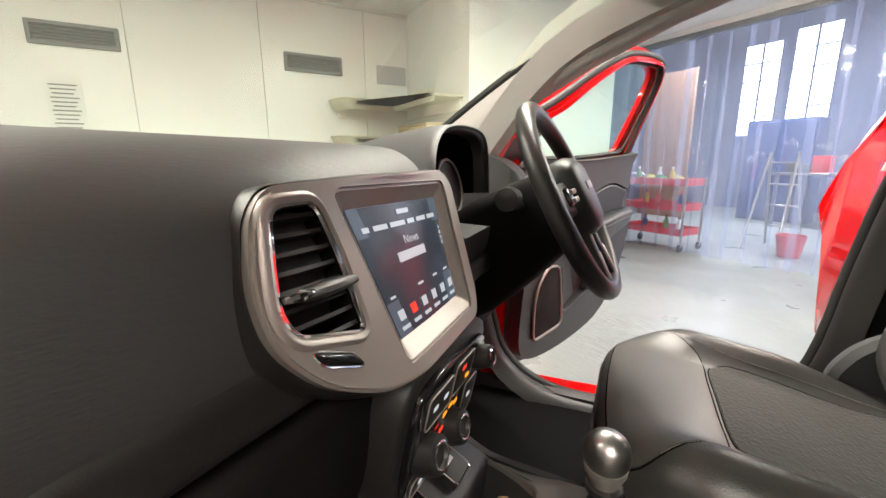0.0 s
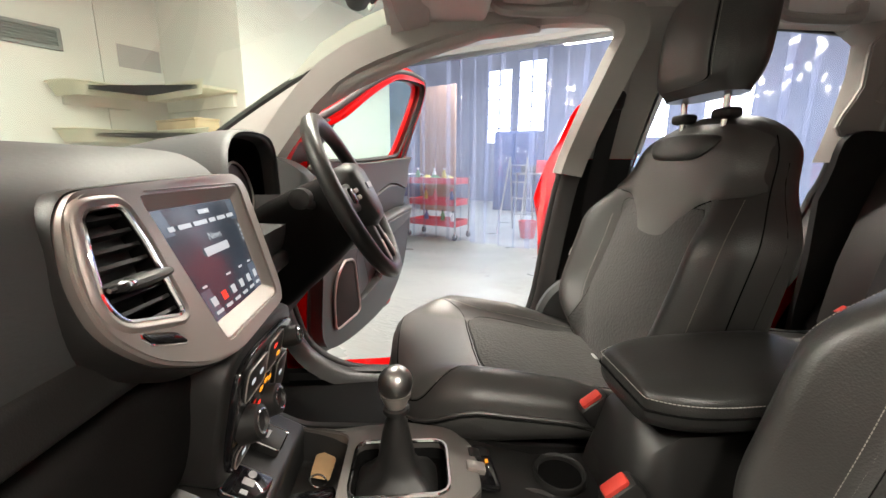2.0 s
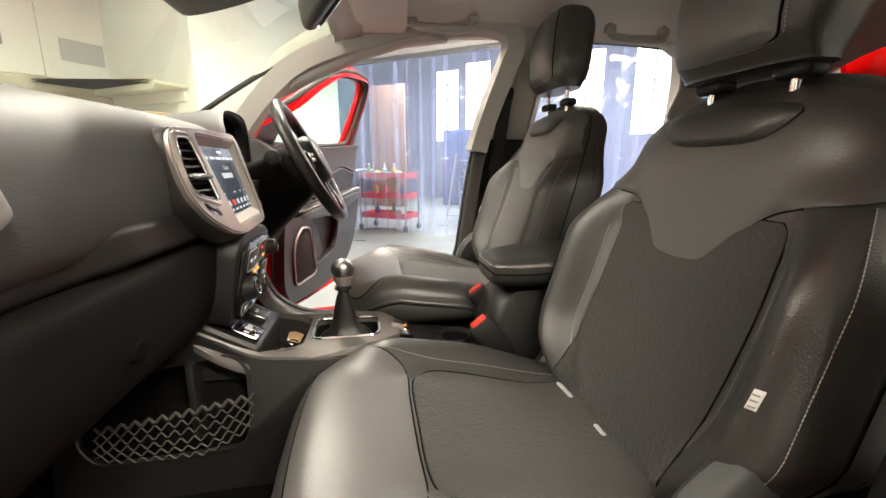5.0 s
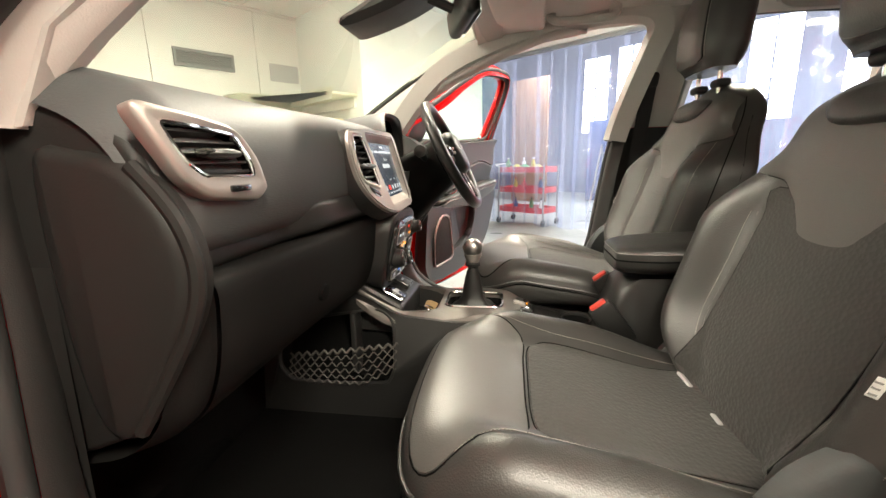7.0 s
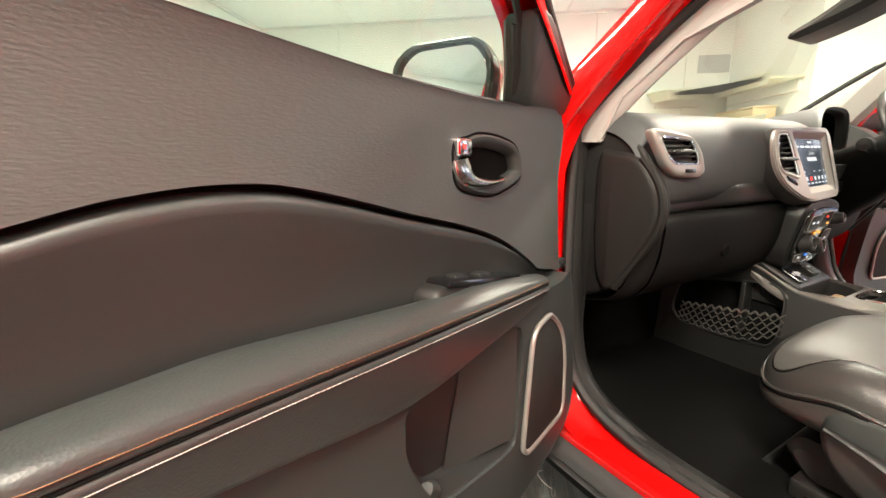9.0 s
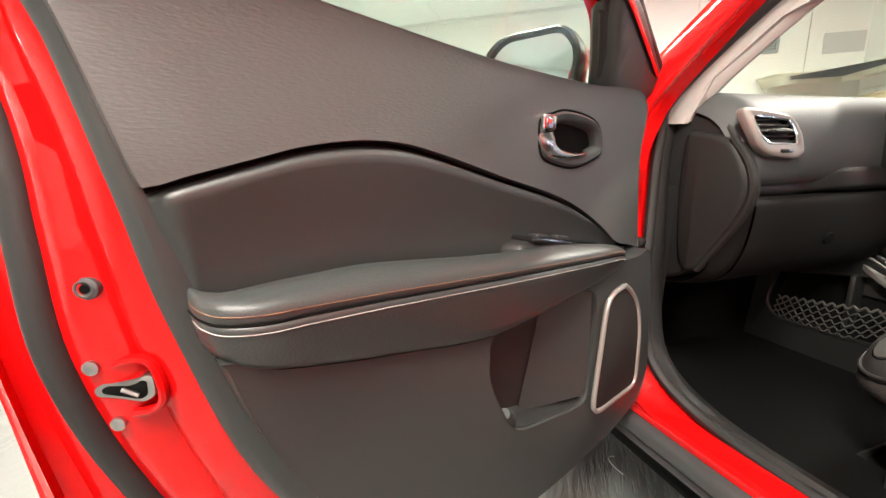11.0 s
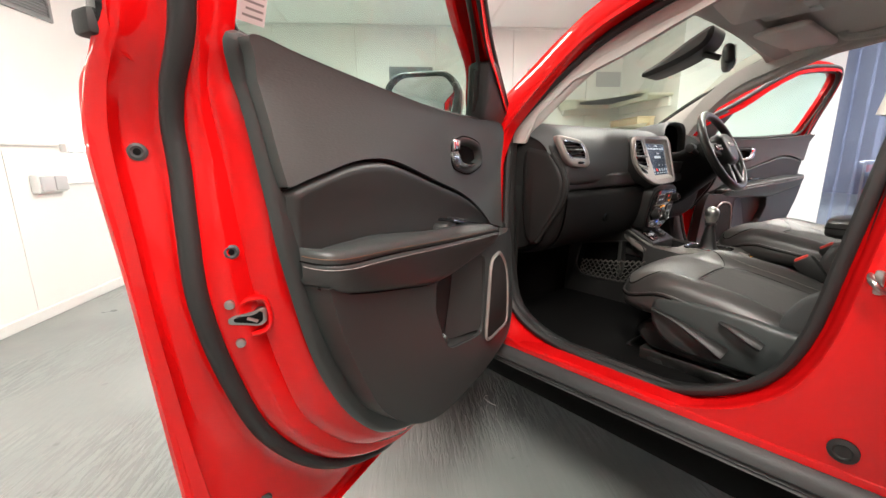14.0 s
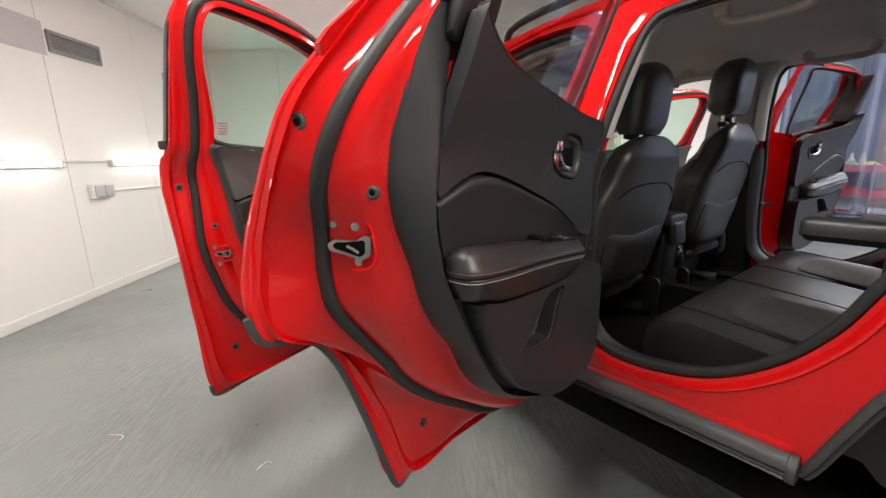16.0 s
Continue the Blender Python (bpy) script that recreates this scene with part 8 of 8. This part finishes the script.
part("instrument_hood", grid(hood_rows(((0.34, 0.92, 0.40), (0.22, 0.96, 0.72), (0.12, 0.985, 0.90), (0.04, 1.0, 0.985), (0.008, 1.0, 1.0), (0.0, 0.992, 0.992), (-0.002, 0.978, 0.975), (0.003, 0.962, 0.958)))), DASH, dash, "black instrument hood", 60)
part("hood_edge", grid(hood_rows(((0.003, 0.962, 0.958), (0.005, 0.945, 0.93), (0.014, 0.925, 0.905), (0.030, 0.91, 0.89)))), TRIM_SMOOTH, dash, "smooth brown-black hood lining", 60)
# shade under the hood, given by a near-black inner skin
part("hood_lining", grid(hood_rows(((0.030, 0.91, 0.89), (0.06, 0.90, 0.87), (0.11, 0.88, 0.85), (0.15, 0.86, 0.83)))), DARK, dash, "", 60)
inst = part("instrument_panel", prism(spline([(0.278 + 0.155 * power(math.cos(t), 0.8), 1.10 + 0.085 * power(math.sin(t), 0.8) - 0.01) for t in [2 * math.pi * k / 16 for k in range(16)]], 2), 0.535, 0.525, 0.003, lambda a, b, h: (a, h - 0.35 * (1.1 - b) * 0.6, b)), GLOSS, dash, "black instrument panel with two dials")
for x in (0.195, 0.360):
    d = part("dial", lathe([(0.001, 0), (0.058, 0), (0.058, 0.006), (0.054, 0.008), (0.052, 0.003), (0.001, 0.002)], 32, pose(x, 0.520, 1.095, 80)), BLACK, dash)
    part("dial_ring", tube([Matrix.Translation((x, 0.512, 1.096)) @ pose(0, 0, 0, 80) @ Vector((0.0565 * math.cos(a), 0.0565 * math.sin(a), 0.0)) for a in [k * math.pi / 16 for k in range(32)]], 0.0028, 6, True), SILVER, dash)

# ---------------------------------------------------------------- steering wheel
WHEEL = pose(0.362, 0.274, 1.080, 90 - 27, 0, 0)
sw = thing("steering_wheel", "black leather three-spoke steering wheel with a column", "steering wheel", "", WHEEL)
rim = part("rim", tube([(0.173 * math.cos(a), 0.173 * math.sin(a), 0) for a in [2 * math.pi * k / 56 for k in range(56)]], 0.0165, 12, True), LEATHER_DARK, sw, "black leather rim")
part("airbag_cover", prism(spline([(-0.074, 0.040), (-0.05, 0.066), (0.0, 0.073), (0.05, 0.066), (0.074, 0.040), (0.070, -0.025), (0.042, -0.064), (0.0, -0.071), (-0.042, -0.064), (-0.070, -0.025)], 4), -0.03, 0.036, 0.020, lambda a, b, h: (a, b, h)), TRIM_SMOOTH, sw)
part("badge", rbox((0.060, 0.014, 0.004), 0.003, 2, (0, 0.012, 0.037)), SILVER, sw, "plain silver bar in place of the badge")
for s in (-1, 1):
    part("spoke", prism(rounded([(s * 0.045, 0.035), (s * 0.165, 0.028), (s * 0.168, -0.010), (s * 0.05, -0.030)], 0.012, 3), -0.012, 0.012, 0.006, lambda a, b, h: (a, b, h)), BLACK, sw)
    part("spoke_buttons", rbox((0.055, 0.032, 0.012), 0.006, 2, (s * 0.095, 0.006, 0.014)), GLOSS, sw)
    for k in range(4):
        part("button", rbox((0.013, 0.009, 0.006), 0.002, 1, (s * (0.082 + 0.024 * (k % 2)), 0.012 - 0.014 * (k // 2), 0.021)), SILVER if k % 2 else PAPER, sw)
    part("lower_spoke", prism(rounded([(s * 0.012, -0.045), (s * 0.040, -0.045), (s * 0.058, -0.155), (s * 0.030, -0.166)], 0.008, 3), -0.010, 0.010, 0.004, lambda a, b, h: (a, b, h)), BLACK, sw)
    part("spoke_insert", rbox((0.016, 0.05, 0.006), 0.003, 2, pose(s * 0.040, -0.125, 0.0095, 0, 0, s * 9)), SILVER, sw, "silver lower spoke insert")
# shroud in the same darkened plastic, shade included in the colour
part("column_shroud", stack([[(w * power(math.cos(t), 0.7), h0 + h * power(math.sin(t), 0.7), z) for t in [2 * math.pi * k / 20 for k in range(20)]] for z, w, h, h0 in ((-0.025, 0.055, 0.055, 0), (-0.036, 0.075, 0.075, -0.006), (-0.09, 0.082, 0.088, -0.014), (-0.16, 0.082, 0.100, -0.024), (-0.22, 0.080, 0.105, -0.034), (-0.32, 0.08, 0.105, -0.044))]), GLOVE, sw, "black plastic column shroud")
for s, dz in ((-1, 0.0), (1, 0.0)):
    st = part("stalk", tube([(s * 0.05, 0.022, -0.075), (s * 0.11, 0.032, -0.066), (s * 0.165, 0.040, -0.055)], [0.009, 0.010, 0.012], 10), BLACK, sw)
    part("stalk_end", lathe([(0.001, -0.018), (0.016, -0.016), (0.0185, 0.0), (0.0175, 0.018), (0.001, 0.022)], 16, pose(s * 0.170, 0.041, -0.054, 0, s * 90)), BLACK, sw)

# ---------------------------------------------------------------- centre console
con = thing("centre_console", "dark centre console with silver trim, cup holders and armrest", "console")


def con_x(y, z):
    """Half the console's width: it flares out below its silver trim."""
    return 0.098 + 0.022 * smoothstep(-0.05, 0.25, y) + min(0.05, 0.40 * max(0.0, 0.715 - z))


flank = rounded([(0.68, 0.42), (0.68, 0.84), (0.52, 0.80), (0.41, 0.752), (0.34, 0.712), (0.22, 0.703), (0.10, 0.700), (0.04, 0.690), (0.0, 0.665), (-0.08, 0.650), (-0.20, 0.645), (-0.46, 0.62), (-0.46, 0.42)], 0.03, 4)
recess = rounded([(0.628, 0.688), (0.50, 0.710), (0.385, 0.728), (0.350, 0.70), (0.340, 0.60), (0.356, 0.566), (0.48, 0.556), (0.60, 0.556), (0.630, 0.60)], 0.022, 4)
part("flank", plate(flank, [recess], -0.012, 0.0, lambda a, b, h: (-con_x(a, b) - h, a, b), bev=0.003), BLACK, con, "black moulded console flank with a storage recess", 50)
part("flank", plate(flank, [], -0.012, 0.0, lambda a, b, h: (con_x(a, b) + h, a, b), bev=0.003), BLACK, con, "", 50)
# recess walls coloured near-black so that its inside looks shaded
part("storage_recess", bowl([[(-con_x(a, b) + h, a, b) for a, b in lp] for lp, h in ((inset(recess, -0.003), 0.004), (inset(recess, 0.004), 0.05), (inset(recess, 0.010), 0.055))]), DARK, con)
part("recess_rim", tube([(-con_x(a, b) - 0.001, a, b) for a, b in recess], 0.0035, 6, True), BLACK, con)
part("recess_divider", rbox((0.045, 0.014, 0.15), 0.004, 2, (-0.118, 0.447, 0.645)), BLACK, con)


def ctop(x, y):
    z = 0.713 + 0.50 * max(0.0, y - 0.335) - 0.012 * smoothstep(0.09, 0.03, y) - 1.05 * max(0.0, abs(x) - 0.104)
    return (x, y, z)


half_l = [(-0.108, 0.470), (-0.122, 0.44), (-0.128, 0.39), (-0.127, 0.315), (-0.112, 0.18), (-0.086, 0.094), (-0.045, 0.056)]
tr_o = rounded(half_l + [(-x, y) for x, y in reversed(half_l)] + [(0.100, 0.44), (0.104, 0.37), (0.094, 0.32), (0.074, 0.256), (-0.080, 0.256), (-0.098, 0.33), (-0.104, 0.37), (-0.100, 0.44)], 0.016, 3)
boot_o = rounded([(-0.060, 0.242), (0.056, 0.242), (0.054, 0.100), (-0.056, 0.100)], 0.024, 4)
part("silver_trim", plate(tr_o, [boot_o], -0.014, 0.004, lambda a, b, h: (a, b, ctop(a, b)[2] + h), bev=0.004), SILVER_DARK, con, "satin silver console trim, darkened for shade", 50)
part("trim_edge", tube([(a, b, ctop(a, b)[2] + 0.0045) for a, b in inset(boot_o, 0.001)], 0.0032, 6, True), CHROME, con)
# shade round the gaiter, held in the well's near-black colour
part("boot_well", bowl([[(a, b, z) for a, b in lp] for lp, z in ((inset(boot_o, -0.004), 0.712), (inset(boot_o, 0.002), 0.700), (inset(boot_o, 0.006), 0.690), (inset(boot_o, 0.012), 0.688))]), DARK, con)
tray_o = rounded([(-0.081, 0.254), (0.075, 0.252), (0.094, 0.33), (0.100, 0.42), (-0.104, 0.42), (-0.099, 0.34)], 0.012, 3)
part("tray", bowl([[(a, b, z) for a, b in lp] for lp, z in ((inset(tray_o, -0.006), 0.716), (inset(tray_o, 0.0), 0.706), (inset(tray_o, 0.008), 0.662), (inset(tray_o, 0.018), 0.655))]), BLACK, con, "deep black tray")
part("socket_slope", prism(rounded([(0.334, 0.724), (0.430, 0.777), (0.47, 0.777), (0.47, 0.66), (0.338, 0.656)], 0.008, 3), -0.098, 0.098, 0.006, lambda a, b, h: (h, a, b)), BLACK, con, "black sloping socket panel")
SL = Matrix.Translation((0, 0.366, 0.7435)) @ pose(0, 0, 0, 29)
for x, y, w, h, nm in ((-0.060, 0.0, 0.050, 0.056, "usb_panel"), (0.028, 0.004, 0.044, 0.046, "traction_switch")):
    pnl = part(nm, rbox((w, h, 0.010 if nm == "usb_panel" else 0.018), 0.004, 2, SL @ pose(x, y, 0.003)), GLOSS if nm == "usb_panel" else BLACK, con)
    top = 0.0085 if nm == "usb_panel" else 0.0125
    part("panel_rim", tube([SL @ Vector((x + a * w * 0.48, y + b * h * 0.48, top - 0.002)) for a, b in rounded([(-1, -1), (1, -1), (1, 1), (-1, 1)], 0.25, 3)], 0.0012, 5, True), CHROME, pnl)
    if nm == "usb_panel":
        part("usb_port", rbox((0.010, 0.016, 0.003), 0.001, 1, SL @ pose(x + 0.002, y, top)), PAPER, pnl)
        part("jack_ring", lathe([(0.003, 0), (0.0055, 0), (0.0055, 0.002), (0.003, 0.002)], 14, SL @ pose(x + 0.015, y, top - 0.001)), PAPER, pnl)
        part("text_bar", rbox((0.006, 0.010, 0.001), 0, 1, SL @ pose(x - 0.014, y, top)), PAPER, pnl)
    else:
        part("text_bar", rbox((0.016, 0.006, 0.001), 0, 1, SL @ pose(x, y + 0.004, top)), PAPER, pnl)
# rear deck: parking brake pad, cup holders
part("rear_deck", prism(rounded([(-0.100, 0.10), (0.100, 0.10), (0.096, -0.05), (0.094, -0.30), (-0.094, -0.30), (-0.096, -0.05)], 0.01, 2), 0.630, 0.652, 0.004, lambda a, b, h: (a, b, h + 0.045 * smoothstep(0.0, 0.06, b))), BLACK, con)
pk = part("brake_pad", prism(rounded([(-0.030, 0.088), (0.050, 0.088), (0.060, 0.030), (-0.030, 0.024)], 0.012, 3), 0.0, 0.012, 0.004, lambda a, b, h: (a, b, 0.692 + 0.25 * (b - 0.05) + h)), GLOSS, con, "glossy black brake switch panel")
part("brake_switch", rbox((0.020, 0.030, 0.012), 0.004, 2, pose(0.0, 0.060, 0.709, 14)), SILVER, pk)
part("mode_dial", rbox((0.022, 0.020, 0.008), 0.004, 2, pose(0.032, 0.058, 0.708, 14)), BLACK, pk)
part("telltale", rbox((0.006, 0.004, 0.002), 0, 1, pose(0.020, 0.040, 0.7035)), AMBER, pk)
for x, y in ((-0.035, -0.025), (0.040, -0.085)):
    part("cup_holder", lathe([(0.033, -0.012), (0.036, 0.006), (0.041, 0.009), (0.043, 0.006), (0.043, -0.004), (0.033, -0.012)], 26, Matrix.Translation((x, y, 0.655))), BLACK, con)
    # flat near-black disc in place of the holder's shaded inside
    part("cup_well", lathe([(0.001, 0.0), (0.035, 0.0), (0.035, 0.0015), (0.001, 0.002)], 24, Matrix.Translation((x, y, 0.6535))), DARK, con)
# armrest: a tapering box under a padded lid
rows = []
for y, z0, z1, w in ((-0.140, 0.63, 0.700, 0.070), (-0.165, 0.62, 0.775, 0.076), (-0.20, 0.58, 0.800, 0.080), (-0.30, 0.52, 0.805, 0.082), (-0.41, 0.50, 0.805, 0.082), (-0.43, 0.50, 0.795, 0.078)):
    rows.append([(x * (w + k), y, z) for x, k, z in ((-1, 0.022, z0), (-1, 0.010, 0.6 * z0 + 0.4 * z1), (-1, 0.0, 0.2 * z0 + 0.8 * z1), (-1, -0.010, z1), (1, -0.010, z1), (1, 0.0, 0.2 * z0 + 0.8 * z1), (1, 0.010, 0.6 * z0 + 0.4 * z1), (1, 0.022, z0))])
part("armrest_box", grid(rows, close_v=True, caps=True), BLACK, con, "", 60)


def lid_w(y):
    f = min(max((-0.150 - y) / 0.30, 0.0), 1.0)
    return 0.100 * (1 - abs(1 - min(f / 0.42, 1.0)) ** 3 * 0.30) * (1 - 0.16 * smoothstep(0.88, 1.0, f))


rows = []
for k in range(25):
    b = math.pi * k / 24
    y = -0.300 + 0.1515 * math.cos(b)
    g = max(math.sin(b), 0.0) ** 0.30
    w, zc = lid_w(y), 0.840 + 0.10 * (-0.15 - y) * 0.5
    rows.append([(w * (0.86 + 0.14 * g) * power(math.cos(a), 0.42), y, zc + 0.036 * (0.30 + 0.70 * g) * power(math.sin(a), 0.55 if math.sin(a) > 0 else 0.8)) for a in [2 * math.pi * j / 32 for j in range(32)]])
lid = part("armrest_pad", grid(rows, close_v=True, caps=True), LEATHER_DARK, con, "padded black leather armrest lid", 60)
loop = [(lid_w(-0.300 + 0.1515 * math.cos(b)) * (0.86 + 0.14 * max(math.sin(b), 0) ** 0.30) * s, -0.300 + 0.1515 * math.cos(b)) for s, bs_ in ((1, range(20, -1, -1)), (-1, range(0, 21))) for b in [math.pi * k / 24 for k in bs_]]
part("lid_seam", tube([(x * 1.004, y + 0.0012 * (y > -0.16), 0.842 + 0.05 * (-0.15 - y)) for x, y in loop], 0.0018, 5), DARK, con)
for dz in (0.016,):
    part("stitching", stitch(lambda a, b: (Vector((a * 0.998, b, 0.842 + dz + 0.05 * (-0.15 - b))), Vector((a, 0.6 * (b + 0.3), 0)).normalized()), loop, 0.0008), STITCH_W, con)
part("rear_vents", rbox((0.11, 0.035, 0.10), 0.012, 3, pose(0, -0.445, 0.80, -6)), BLACK, con)
part("rear_socket", rbox((0.05, 0.012, 0.10), 0.006, 2, pose(0, -0.462, 0.70, 0)), GLOSS, con)
# side storage net: wavy cords over the lower half of the recess
for k in range(6):
    f = k / 5
    pts = []
    for j in range(61):
        u = j / 60
        y = 0.600 - 0.262 * u
        top = 0.618 + 0.034 * u
        bot = 0.566 + 0.040 * max(0.0, u - 0.70) / 0.30 + 0.012 * max(0.0, 0.12 - u) / 0.12
        z = bot + (top - bot) * f + 0.0045 * (1 if k % 2 else -1) * math.cos(2 * math.pi * u * 12)
        pts.append((-con_x(y, z) - 0.003 - 0.006 * math.sin(math.pi * u), y, z))
    part("net_cord", tube(pts, 0.0016 if k < 5 else 0.003, 4), NET, con, "black elastic net cord")

# gear lever
gear = thing("gear_lever", "gear lever with a satin metal ball knob and black gaiter", "gear lever", "", Matrix.Translation((0.004, 0.176, 0)))
part("gaiter", stack([[(w * power(math.cos(a), q) , (0.068 * 0 + h * power(math.sin(a), q)) - 0.012 * (1 - f) * 0, z + 0.004 * math.sin(5 * a) * f * (1 - f) * 4) for a in [2 * math.pi * j / 28 for j in range(28)]] for z, w, h, q, f in ((0.690, 0.046, 0.060, 0.5, 0), (0.699, 0.041, 0.052, 0.6, 0.4), (0.709, 0.031, 0.038, 0.8, 0.7), (0.725, 0.0235, 0.028, 1, 0.7), (0.75, 0.021, 0.024, 1, 0.6), (0.775, 0.0175, 0.019, 1, 0.2), (0.79, 0.015, 0.015, 1, 0))]), BLACK, gear, "black leather gaiter")
part("collar", lathe([(0.001, 0.780), (0.0155, 0.780), (0.0165, 0.788), (0.0125, 0.796), (0.0125, 0.803), (0.019, 0.806), (0.019, 0.812), (0.012, 0.816), (0.001, 0.817)], 24), BLACK, gear)
part("knob_neck", lathe([(0.001, 0.812), (0.014, 0.812), (0.0175, 0.822), (0.0215, 0.830), (0.0222, 0.836), (0.001, 0.833)], 28), SILVER, gear)
part("knob", lathe([(0.001, 0.826)] + [(0.0245 * math.cos(radians(a)), 0.850 + 0.0245 * math.sin(radians(a))) for a in range(-38, 88, 9)] + [(0.001, 0.8746)], 32), STEEL, gear, "satin metal ball knob")
# keys with a card tag in the tray
key = thing("car_key", "black car key with a brown card tag in the console tray", "key", "", Matrix.Translation((0.022, 0.296, 0.660)))
part("fob", rbox((0.034, 0.065, 0.014), 0.006, 3, pose(-0.03, 0.0, 0.012, 10, 0, 25)), GLOSS, key)
part("tag", prism(rounded([(-0.026, -0.016), (0.022, -0.018), (0.034, 0.0), (0.022, 0.018), (-0.026, 0.016)], 0.004, 2), 0, 0.0012, 0.0003, lambda a, b, h: (a + 0.03, b * 0.9, h + 0.018 + 0.25 * b)), TAG, key, "brown card tag")
part("ring", tube([(-0.004 + 0.012 * math.cos(a), 0.012 * math.sin(a), 0.022 + 0.004 * math.sin(a)) for a in [k * math.pi / 8 for k in range(16)]], 0.0014, 5, True), CHROME, key)
